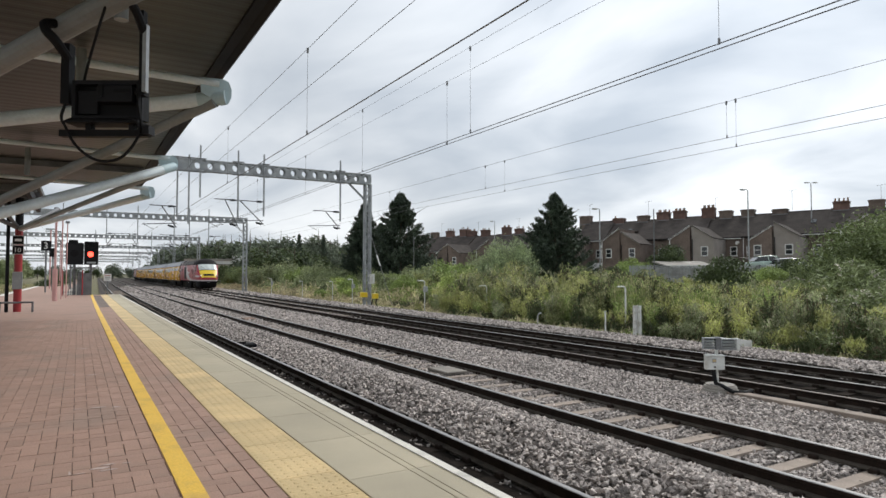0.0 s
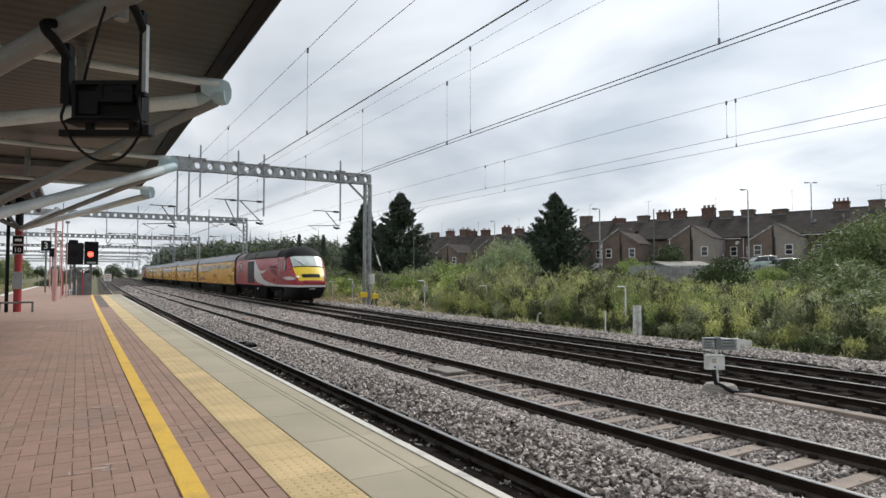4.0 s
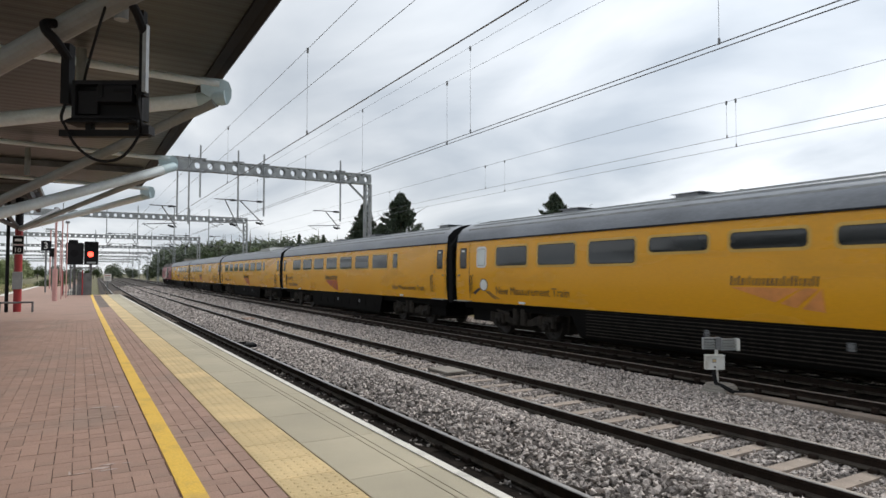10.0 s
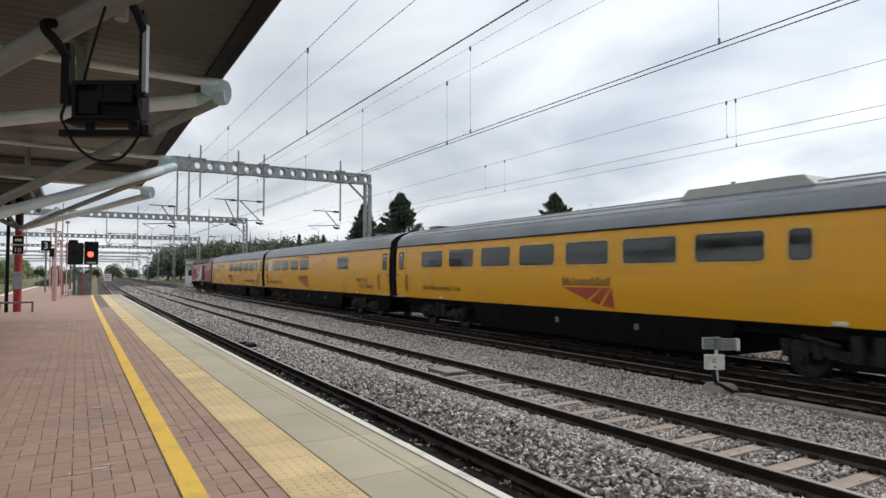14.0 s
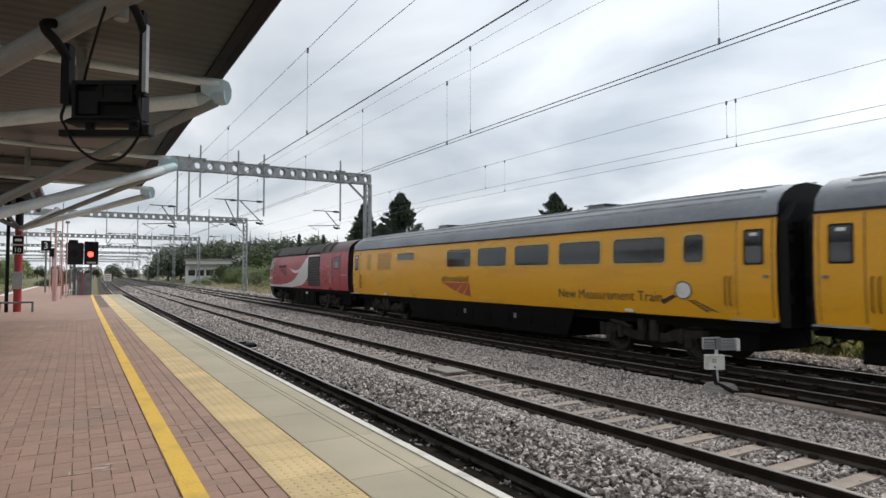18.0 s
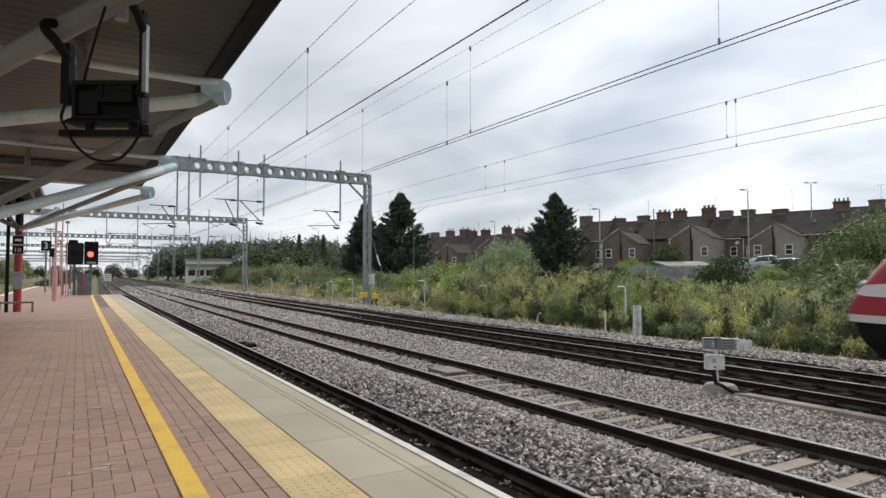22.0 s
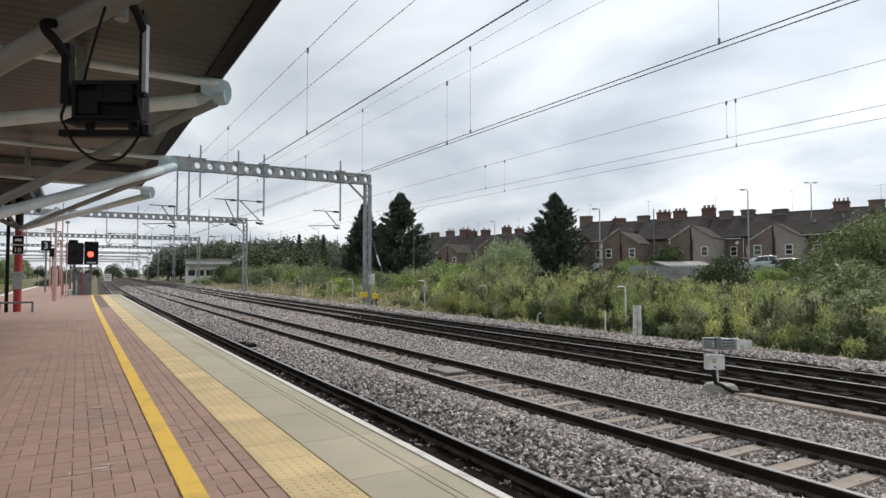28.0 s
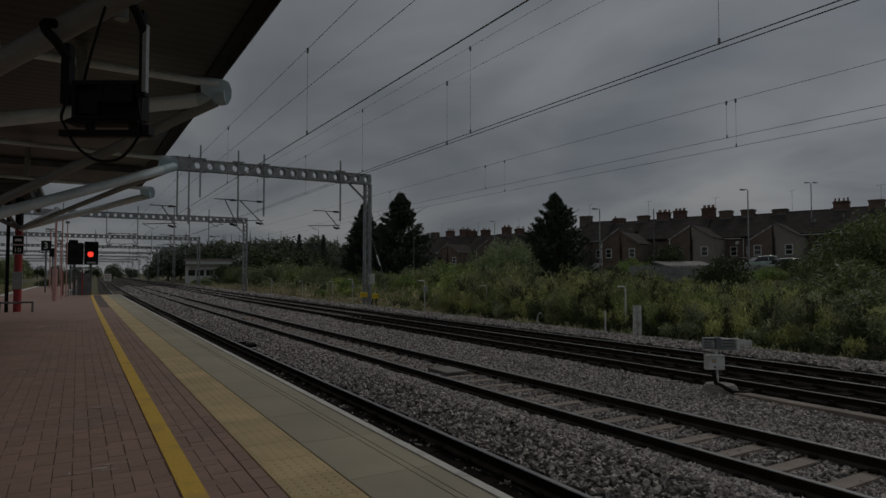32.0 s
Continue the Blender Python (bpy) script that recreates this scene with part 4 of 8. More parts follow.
def gangway(car, y, s):
    """Black bellows frame and buffers at a coach end; s: outward along y."""
    prof = [(-1.25, 1.0), (1.25, 1.0), (1.28, 3.2), (0.9, 3.62), (-0.9, 3.62), (-1.28, 3.2)]
    gw = part("gangway", MB().loft([[(x, y, z) for x, z in prof], [(x * 0.94, y + s * 0.16, z) for x, z in prof]]), M_BLACK, car, "black rubber gangway")
    for k in range(3):
        q = [(-0.62, 1.1), (0.62, 1.1), (0.62, 3.1), (0.45, 3.3), (-0.45, 3.3), (-0.62, 3.1)]
        a, b = y + s * (0.16 + k * 0.07), y + s * (0.22 + k * 0.07)
        part("bellows_fold", MB().loft([[(x * (1.0 - 0.06 * (k % 2)), a, z) for x, z in q], [(x * (0.94 + 0.06 * (k % 2)), b, z) for x, z in q]]), M_BLACK, gw)
    cp = part("coupling", MB().tube((0, y, 0.9), (0, y + s * 0.36, 0.9), 0.12, 8), M_UNDER, car)
    for x in (0.4, -0.5):
        part("brake_hose", MB().path([(x, y, 0.95), (x * 1.02, y + s * 0.2, 0.61), (x, y + s * 0.36, 0.7)], 0.03), M_UNDER, cp)
    bx = MB()
    for z in (1.5, 2.0, 2.75, 3.0):
        bx.box(-1.18, -0.98, y + s * 0.15, y + s * 0.24, z, z + 0.16, 0, 0.01)
    part("end_fittings", bx, M_UNDER, car)


COACH_HALF = 11.475


def coach(label, spec, side=-1):
    """spec: rows of (kind, y from the front end, width, low, high)."""
    car = thing("railway_coach", label, "railway coach", "coaches of the yellow train")
    h = COACH_HALF
    rings = [body_ring(y) for y in (-h, -h + 0.3, -h / 2, 0.0, h / 2, h - 0.3, h)]
    n = len(rings[0])
    side_mb, roof = MB(), MB()
    for k in range(len(rings) - 1):
        a, b = rings[k], rings[k + 1]
        for j in range(n - 1):
            q = [a[j], a[j + 1], b[j + 1], b[j]]
            (side_mb if j < 7 or j >= n - 8 else roof).add(q, [(0, 1, 2, 3)])
    for r in (rings[0], rings[-1]):
        part("end_wall", MB().add(r, [tuple(range(n))]), M_BLACK, car)
    part("body", side_mb, M_COAT_Y, car, "glossy yellow coach body", smooth=True)
    part("roof", roof, M_ROOF_G, car, "ribbed grey roof", smooth=True)
    for x in (-1.12, -0.88, -0.6, -0.3, 0.0, 0.3, 0.6, 0.88, 1.12):
        z = {1.12: 3.744, 0.88: 3.902, 0.6: 4.007, 0.3: 4.061, 0.0: 4.085}[abs(x)]
        part("roof_rib", MB().box(x - 0.02, x + 0.02, -h + 0.5, h - 0.5, z - 0.05, z + 0.028), M_STEEL, car)
    gut = MB().box(-1.365, -1.30, -h, h, 3.285, 3.33).box(1.30, 1.365, -h, h, 3.285, 3.33)
    part("gutter", gut, M_FASCIA, car)
    mb = MB()
    for s in (-1, 1):
        mb.plate([(s * 1.22, -4.9, 0.28), (s * 1.22, 4.9, 0.28), (s * 1.28, 5.4, 1.22), (s * 1.28, -5.4, 1.22)], (-s * 0.04, 0, 0))
    # the middle block reaches nearly to the rails in place of the coach's shade
    mb.box(-1.18, 1.18, -4.8, 4.8, 0.24, 1.22).box(-1.28, 1.28, -h, h, 1.05, 1.215).box(-1.15, 1.15, -h + 0.3, h - 0.3, 0.86, 1.1)
    for k in range(8):
        y = -4.4 + k * 1.13
        mb.box(-1.262, -1.23, y, y + 0.03, 0.5, 1.1)
    for s in (-1, 1):
        mb.box(-1.0, 1.0, s * (h - 1.35) - 0.7, s * (h - 1.35) + 0.7, 0.42, 1.0, 0, 0.05)
    part("underframe", mb, M_UNDER, car, "black underframe skirt, drawn low to stand in for shade under the coach")
    for y in (-2.5, 0.6):
        part("fuse_cover", MB().box(-1.275, -1.235, y, y + 0.13, 0.66, 0.82, 0, 0.01), M_STEELDARK, car)
    for y in (-h + 4.0, h - 4.0):
        part("lifting_lamp", MB().box(-1.36, -1.28, y - 0.14, y + 0.14, 1.13, 1.20, 0, 0.01), M_WHITEBOX, car)
    for y in (-h + 3.6, h - 3.6):
        add_bogie(car, y)
    gangway(car, -h, -1)
    gangway(car, h, 1)
    for kind, y, w, z0, z1 in spec:
        yc = y - h
        if kind == "w":
            coach_window(car, yc, w, z0, z1, side)
        elif kind == "o":
            coach_window(car, yc, w, z0, z1, side, True)
        elif kind == "d":
            coach_door(car, yc, side, 1 if yc < 0 else -1)
        elif kind == "l":
            part("louvre", on_side([(yc - w / 2, z0), (yc + w / 2, z0), (yc + w / 2, z1), (yc - w / 2, z1)], side, 0.006), M_COAT_Y, car)
            for k in range(12):
                z = z0 + (z1 - z0) * (k + 0.3) / 12
                part("louvre_slat", on_side([(yc - w / 2 + 0.04, z), (yc + w / 2 - 0.04, z), (yc + w / 2 - 0.04, z + 0.022), (yc - w / 2 + 0.04, z + 0.022)], side, 0.010), M_INK, car)
        elif kind == "b":
            side_badge(car, yc - w / 2, yc + w / 2, z0, z1, side)
        elif kind == "B":      # the emblem whose red has faded
            side_badge(car, yc - w / 2, yc + w / 2, z0, z1, side, None, M_VINYL_F)
        elif kind == "p":
            part("warning_panel", on_side(rounded(yc, (z0 + z1) / 2, w, z1 - z0, 0.03), side, 0.006), M_VINYL_R, car, "small red panel")
        elif kind == "r":
            part("roof_vent", MB().loft([[(x, y, z) for y, z in ((yc - w / 2, 4.0), (yc + w / 2, 4.0), (yc + w / 2 - 0.08, z1), (yc - w / 2 + 0.08, z1))] for x in (-0.55, 0.55)]).box(-0.6, 0.6, yc - w / 2 - 0.05, yc + w / 2 + 0.05, z1, z1 + 0.02), M_ROOF_G, car)
        elif kind == "h":      # a lamp in a ring over a pair of bent track lines
            ring = [(yc + 0.25 * math.cos(i * math.tau / 16), 1.72 + 0.22 * math.sin(i * math.tau / 16)) for i in range(16)]
            part("round_emblem", on_side(ring, side, 0.006), M_INK, car)
            part("emblem_face", on_side([(yc + (a - yc) * 0.86, 1.72 + (b - 1.72) * 0.86) for a, b in ring], side, 0.009), M_WHITEBOX, car, "white emblem face")
            q = -side
            part("emblem_handle", on_side([(yc + q * 0.20, 1.56), (yc + q * 0.28, 1.62), (yc + q * 0.68, 1.45), (yc + q * 0.60, 1.36)], side, 0.006), M_INK, car)
            for a in (0.10, 0.26):
                part("emblem_rail", on_side([(yc - q * a, 1.50), (yc - q * (a + 0.05), 1.50), (yc - q * (a * 1.6 + 0.52), 1.24), (yc - q * (a * 1.6 + 0.45), 1.24)], side, 0.006), M_INK, car)
            for k in range(5):
                u, z = k / 5 + 0.08, 1.49 - 0.05 * k
                part("emblem_rung", on_side([(yc - q * (0.10 + 0.5 * u), z), (yc - q * (0.30 + 0.58 * u), z), (yc - q * (0.30 + 0.58 * u), z - 0.02), (yc - q * (0.10 + 0.5 * u), z - 0.02)], side, 0.007), M_INK, car)
    return car


WLO, WHI = 2.34, 3.06
DOORS = [("d", 0.50, 0.76, 0, 0), ("d", 22.45, 0.76, 0, 0)]


def windows(first, last, n, lo=WLO):
    return [("w", first + (last - first) * k / (n - 1), 1.78, lo, WHI) for k in range(n)]


def vents(*ys):
    return [("r", y, 0.8, 4.0, 4.13) for y in ys]


car_1 = coach("yellow railway coach with shallow windows, emblem and grey roof", DOORS + [("p", 1.44, 0.2, 2.87, 3.05), ("w", 2.16, 0.54, 2.57, 3.04)] + windows(3.83, 12.85, 5, 2.60)
              + windows(15.0, 19.5, 3) + [("o", 21.25, 0.57, 2.35, 3.05), ("B", 10.45, 2.0, 1.36, 2.07), ("h", 21.1, 0, 0, 0)] + vents(2.2, 6.8, 13.2, 17.5))
side_text(car_1, "Digital Railway", 1.78 - 11.475, 3.1 - 11.475, 1.86, -1)
side_text(car_1, "New Measurement Train", 16.7 - 11.475, 20.39 - 11.475, 1.42, -1)
car_2 = coach("yellow railway coach with eight wide windows and red fan emblem", DOORS + [("w", 4.6, 0.56, WLO, WHI)] + windows(6.3, 19.6, 7)
              + [("b", 12.95, 2.03, 1.18, 2.04)] + vents(1.6, 9.0, 14.0, 21.5))
side_text(car_2, "New Measurement Train", 1.85 - 11.475, 4.89 - 11.475, 1.42, -1)
side_text(car_2, "Improving", 20.41 - 11.475, 21.95 - 11.475, 1.72, -1)
side_text(car_2, "Your Railway", 19.45 - 11.475, 21.39 - 11.475, 1.31, -1)
car_3 = coach("yellow railway coach with a well for roof equipment", DOORS + [("w", 4.7, 0.56, WLO, WHI)] + windows(6.3, 19.7, 7)
              + [("b", 10.75, 2.03, 1.18, 2.02)] + vents(1.6, 21.0))
side_text(car_3, "New Measurement Train", 17.53 - 11.475, 20.43 - 11.475, 1.46, -1)
car_4 = coach("yellow railway coach with a long blank panel and red fan emblem", DOORS + [("w", 6.0, 1.7, WLO, WHI)] + windows(12.85, 19.4, 4)
              + [("o", 21.25, 0.57, 2.35, 3.05), ("p", 9.0, 0.16, 2.9, 3.05), ("b", 12.95, 2.03, 1.24, 2.03)] + vents(3.0, 21.0))
side_text(car_4, "New Measurement Train", 17.98 - 11.475, 21.65 - 11.475, 1.42, -1)
side_text(car_4, "Improving", 2.6 - 11.475, 4.0 - 11.475, 1.72, -1)
side_text(car_4, "Your Railway", 1.9 - 11.475, 3.7 - 11.475, 1.40, -1)
for y0, y1 in ((0.5, 0.95), (1.0, 1.22), (1.27, 1.5), (1.55, 2.5)):
    part("web_address_bar", on_side([(y0, 3.13), (y1, 3.13), (y1, 3.20), (y0, 3.20)], -1, 0.005), M_INK, car_4)
car_5 = coach("yellow railway coach with louvred panels at one end", DOORS + [("w", 2.0, 0.62, WLO, WHI)] + windows(3.67, 12.45, 5)
              + [("w", 16.9, 1.7, 2.68, 3.05), ("l", 19.1, 1.5, 2.30, 3.08), ("l", 20.9, 0.5, 2.30, 3.06), ("b", 12.65, 2.05, 1.28, 2.04), ("h", 2.3, 0, 0, 0)] + vents(6.0, 15.0))
side_text(car_5, "New Measurement Train", 2.95 - 11.475, 6.75 - 11.475, 1.42, -1)
# louvred skirt of the first coach
for k in range(9):
    part("skirt_rib", MB().box(-1.275, -1.225, -3.6, 4.6, 0.36 + k * 0.085, 0.385 + k * 0.085), M_BOGIE, car_1)
# the roof well of the third coach
well = MB().loft([[(x, y, z) for y, z in ((-6.9, 3.88), (-3.5, 3.88), (-3.8, 4.16), (-6.6, 4.16))] for x in (-0.9, 0.9)]).box(-0.5, 0.5, -6.2, -5.4, 4.14, 4.24, 0, 0.05).tube((-0.3, -4.6, 4.14), (-0.3, -4.6, 4.30), 0.06, 8)
part("roof_well", well, M_GREYBOX, car_3, "grey roof equipment")

NOSE_K = 0.85                             # how far the nose is drawn out
LOCO_R, LOCO_N = -0.75, -19.1            # rear end and nose, from the first coach's front
LOCO_C = (LOCO_R + LOCO_N) / 2


def power_car(side, k_len=1.0):
    """Wedge-nosed power car; its nose points along -y; side: the flank that is fitted out."""
    car = thing("locomotive", "red and silver wedge-nosed diesel power car with yellow nose", "locomotive", "power cars at the ends of the train")
    Y = lambda y: ((y if y > -16.6 else -16.6 + (y + 16.6) * NOSE_K) - LOCO_R) * k_len + LOCO_R - LOCO_C
    nose = [(-15.4, 3.30, 4.06, 1.37), (-16.0, 3.30, 4.12, 1.37), (-16.6, 3.30, 4.10, 1.37), (-17.1, 3.27, 3.93, 1.365), (-17.5, 3.18, 3.65, 1.355), (-17.75, 3.05, 3.39, 1.34),
            (-18.2, 2.70, 2.98, 1.30), (-18.7, 2.26, 2.50, 1.24), (-19.1, 1.92, 2.12, 1.16), (-19.38, 1.68, 1.84, 1.06), (-19.52, 1.50, 1.62, 0.98), (-19.56, 1.42, 1.50, 0.94)]
    WT, WB, YB = -17.72, -18.60, -19.49            # top and foot of the windscreen, foot of the yellow panel

    def prof(y):
        """Cantrail height, top height and half width at y, eased between the rows."""
        rows = [(0.0, 3.30, 4.04, 1.37), (-14.8, 3.30, 4.04, 1.37)] + nose
        ys = [-q[0] for q in rows]
        soft = 0.16 if -19.2 < y < -15.2 else 0.04
        return [sum(np.interp(-y + d * soft, ys, [q[c] for q in rows]) for d in (-1, -0.5, 0, 0.5, 1)) / 5 for c in (1, 2, 3)]

    def ring(y):
        """Section of the shell: seven places up each side, then over the top."""
        zc, zt, w = prof(y)
        k = min(1.0, max(0.0, (-16.6 - y) / 1.2))
        half = []
        for f in (0.0, 0.08, 0.2, 0.4, 0.6, 0.8, 1.0):
            z = 1.20 + f * (zc - 1.20)
            half.append((side_x(z, 1) * w / HALF, z))
        x0 = half[-1][0]
        for m in range(1, 10):
            a = m * math.pi / 18
            half.append((x0 * max(0.0, math.cos(a)) ** (0.93 - 0.40 * k), zc + (zt - zc) * math.sin(a) ** (1.0 - 0.12 * k)))
        half[-1] = (0.0, half[-1][1])
        full = half + [(-x, z) for x, z in half[-2::-1]]
        return [(x, Y(y) + 0.30 * k * (abs(x) / 1.37) ** 2, z) for x, z in full]

    body, roof, shell = MB(), MB(), MB()
    rows = [LOCO_R, -5.6, -10.5, -15.3]
    rings = [ring(y) for y in rows]
    n = len(rings[0])
    for i in range(3):
        for j in range(n - 1):
            q = [rings[i][j], rings[i][j + 1], rings[i + 1][j + 1], rings[i + 1][j]]
            if min(j, n - 2 - j) < 6:
                body.add(q, [(0, 1, 2, 3)])
            else:
                roof.add(q, [(0, 1, 2, 3)], 1 if i == 0 else 0)
    body.add(rings[0], [tuple(range(n))], 1)
    part("body", body, [M_COAT_R, M_BLACK], car, "dark red body side")
    part("roof", roof, [M_ROOF_B, M_COAT_RD], car, "sooty black roof", smooth=True)
    rows = [-15.3, -15.6, -16.0, -16.3, -16.6, -16.85, -17.1, -17.35, -17.55, WT, -17.9, -18.1, -18.3, -18.45, WB, -18.75, -18.9, -19.05, -19.2, -19.3, -19.42, YB, -19.53, -19.56]
    rings = [ring(y) for y in rows]
    for i in range(len(rows) - 1):
        for j in range(n - 1):
            m = min(j, n - 2 - j)
            slot = 0
            if m >= 6 and rows[i + 1] >= WT:
                slot = 1                                  # black dome over the cab
            elif m >= 10 and rows[i + 1] >= WB:
                slot = 1                                  # surround of the windscreen
            elif m >= 10 and rows[i + 1] >= YB:
                slot = 2
            shell.add([rings[i][j], rings[i][j + 1], rings[i + 1][j + 1], rings[i + 1][j]], [(0, 1, 2, 3)], slot)
    shell.add(rings[-1], [tuple(range(n))], 0)
    part("cab_shell", shell, [M_COAT_R, M_ROOF_B, M_COAT_Y2], car, "smooth cab shell with red sides, black dome and yellow nose panel", smooth=True)

    def on_front(y, f, up=0.0):
        """A place on the sloping front: f runs from -1 to 1 across the front panel."""
        r = ring(y)
        a, b = 10, n - 11                                 # the panel reaches over nine strips
        t = a + (b - a) * (f + 1) / 2
        i0 = min(int(t), b - 1)
        p = Vector(r[i0]).lerp(Vector(r[i0 + 1]), t - i0)
        return p + Vector((0, -0.68, 0.73)) * up

    def flank(y, z, s, out=0.01):
        """A place on the side of the nose."""
        w = prof(y)[2]
        k = min(1.0, max(0.0, (-16.6 - y) / 1.2))
        x = side_x(min(z, 2.4), 1) * w / HALF
        return (s * (x + out), Y(y) + 0.30 * k * (x / 1.37) ** 2 - out * k, z)

    def front_sheet(y0, y1, f, up, across=14, down=5):
        v = [on_front(y0 + (y1 - y0) * a / down, f * (2 * b / across - 1), up) for a in range(down + 1) for b in range(across + 1)]
        return MB().add(v, [(a * (across + 1) + b, a * (across + 1) + b + 1, (a + 1) * (across + 1) + b + 1, (a + 1) * (across + 1) + b) for a in range(down) for b in range(across)])

    part("windscreen", front_sheet(WT - 0.07, WB + 0.07, 0.93, 0.014), M_SCREEN, car, "broad glass windscreen", smooth=True)
    wp = MB().tube(on_front(WB + 0.03, 0.12, 0.04), on_front(WT - 0.42, 0.42, 0.05), 0.014, 6).tube(on_front(WT - 0.62, 0.22, 0.045), on_front(WT - 0.26, 0.60, 0.045), 0.010, 5)
    part("wiper", wp, M_BLACK, car)
    part("nose_grille", front_sheet(-19.12, -19.36, 0.40, 0.012, 6, 2), M_BLACK, car, "black coupler cover")
    for s in (-1, 1):
        for f, m in ((0.84, M_LAMP_WARM if side < 0 else M_PANE), (1.05, M_COAT_W)):
            c = on_front(-19.27, s * f, 0.0)
            out = Vector((s * 0.25, -0.75, 0.55)).normalized()
            lamp = part("headlamp", MB().tube(c - out * 0.03, c + out * 0.02, 0.085, 18), M_STEEL, car)
            part("lens", MB().tube(c + out * 0.015, c + out * 0.028, 0.07, 18), m, lamp)
        st = [(-17.0, 1.865, 1.875), (-17.4, 1.77, 1.90), (-17.9, 1.71, 1.915), (-18.4, 1.69, 1.925), (-18.8, 1.685, 1.925), (-19.15, 1.70, 1.90), (-19.3, 1.72, 1.82)]
        v = [flank(y, z, s, 0.02) for y, z0, z1 in st for z in (z0, z1)]
        part("lamp_stripe", MB().add(v, [(2 * i, 2 * i + 1, 2 * i + 3, 2 * i + 2) for i in range(len(st) - 1)]), M_COAT_W, car, "silver lamp stripe")
    # white band along the foot of the body, wrapped round the nose
    for s in (-1, 1):
        ys = [-11.4, -13, -15, -16.6, -17.2, -17.7, -18.3, -18.9, -19.3, -19.5]
        v = [flank(y, z, s, 0.02) for y in ys for z in (1.205, 1.345)]
        v += [(s * x, Y(-19.56) - 0.025 + 0.30 * (x / 1.37) ** 2, z) for x in (0.9, 0.6, 0.3, 0.0) for z in (1.205, 1.345)]
        n_ = len(v) // 2
        part("foot_band", MB().add(v, [(2 * i, 2 * i + 1, 2 * i + 3, 2 * i + 2) for i in range(n_ - 1)]), M_COAT_W, car, "white foot band")
    # silver swoosh behind the grille
    sw = [(-5.75, 3.20, 3.27), (-7.9, 3.18, 3.26), (-8.0, 1.92, 3.24), (-8.35, 1.70, 3.10), (-8.8, 1.52, 2.86), (-9.3, 1.40, 2.58), (-9.8, 1.34, 2.30), (-10.4, 1.30, 1.99), (-11.0, 1.27, 1.75), (-11.8, 1.25, 1.58), (-12.8, 1.23, 1.47), (-14.2, 1.22, 1.39)]
    part("swoosh", side_sheet([(Y(y), a, b) for y, a, b in sw], side, 0.006), M_COAT_W, car, "silver swoosh")
    sm = [(-8.9, 2.82, 2.84), (-9.5, 2.40, 2.52), (-10.1, 2.19, 2.37), (-10.7, 2.14, 2.34), (-11.3, 2.22, 2.38), (-11.8, 2.36, 2.44), (-12.15, 2.52, 2.53)]
    part("swoosh_tail", side_sheet([(Y(y), a, b) for y, a, b in sm], side, 0.007), M_COAT_W, car, "silver swoosh")
    gr = part("radiator_grille", on_side([(Y(-5.62), 1.36), (Y(-7.95), 1.36), (Y(-7.95), 3.15), (Y(-5.62), 3.15)], side, 0.009), M_BLACK, car, "black radiator grille")
    for k in range(17):
        z = 1.42 + k * 0.1
        part("grille_slat", on_side([(Y(-5.66), z), (Y(-7.91), z), (Y(-7.91), z + 0.035), (Y(-5.66), z + 0.035)], side, 0.022), M_LOUVRE, gr)
    dy = -2.87 if side < 0 else -2.62
    d = part("door", on_side(rounded(Y(dy), 2.28, 1.28, 2.0, 0.05), side, 0.006), M_COAT_R, car)
    wd = part("window", on_side(rounded(Y(dy + side * 0.05), 2.72, 0.82, 0.70, 0.06), side, 0.011), M_BLACK, d)
    part("pane", on_side(rounded(Y(dy + side * 0.05), 2.72, 0.74, 0.62, 0.05), side, 0.014), M_PANE if side < 0 else M_GLASS, wd)
    part("door_handle", MB().box(*sorted((side * 1.36, side * 1.42)), Y(dy - side * 0.5) - 0.03, Y(dy - side * 0.5) + 0.03, 2.0, 2.12, 0, 0.01), M_STEEL, d)
    for off in ((0.72,) if side < 0 else (-0.78, -0.93)):
        part("grab_rail", MB().path([(side_x(1.6, side), Y(dy + off), 1.52), (side_x(1.6, side, 0.06), Y(dy + off), 1.58), (side_x(2.4, side, 0.06), Y(dy + off), 2.4), (side_x(3.0, side, 0.06), Y(dy + off), 2.96), (side_x(3.05, side), Y(dy + off), 3.02)], 0.016), M_STEEL, car)
    for y in (dy + 0.65, dy - 0.65):
        part("groove", on_side([(Y(y) - 0.012, 1.42), (Y(y) + 0.012, 1.42), (Y(y) + 0.012, 3.25), (Y(y) - 0.012, 3.25)], side, 0.010), M_INK, d)
    # rib of the red side, coloured pink for the highlight along it
    part("body_rib_highlight", on_side([(Y(-0.8), 2.02), (Y(dy + 0.7), 2.02), (Y(dy + 0.7), 2.06), (Y(-0.8), 2.06)], side, 0.03), M_PINK, car)
    cd = part("cab_door", on_side(rounded(Y(-16.2), 2.32, 0.56, 1.75, 0.05), side, 0.007), M_COAT_R, car)
    part("pane", on_side(rounded(Y(-16.2), 3.0, 0.24, 0.32, 0.04), side, 0.012), M_GLASS, cd)
    part("pane", on_side(rounded(Y(-16.2), 2.57, 0.24, 0.36, 0.04), side, 0.012), M_GLASS, cd)
    for z in (2.15, 1.78):
        part("door_handle", MB().box(*sorted((side * 1.36, side * 1.43)), Y(-16.3) - 0.06, Y(-16.3) + 0.06, z, z + 0.07, 0, 0.01), M_BLACK, cd)
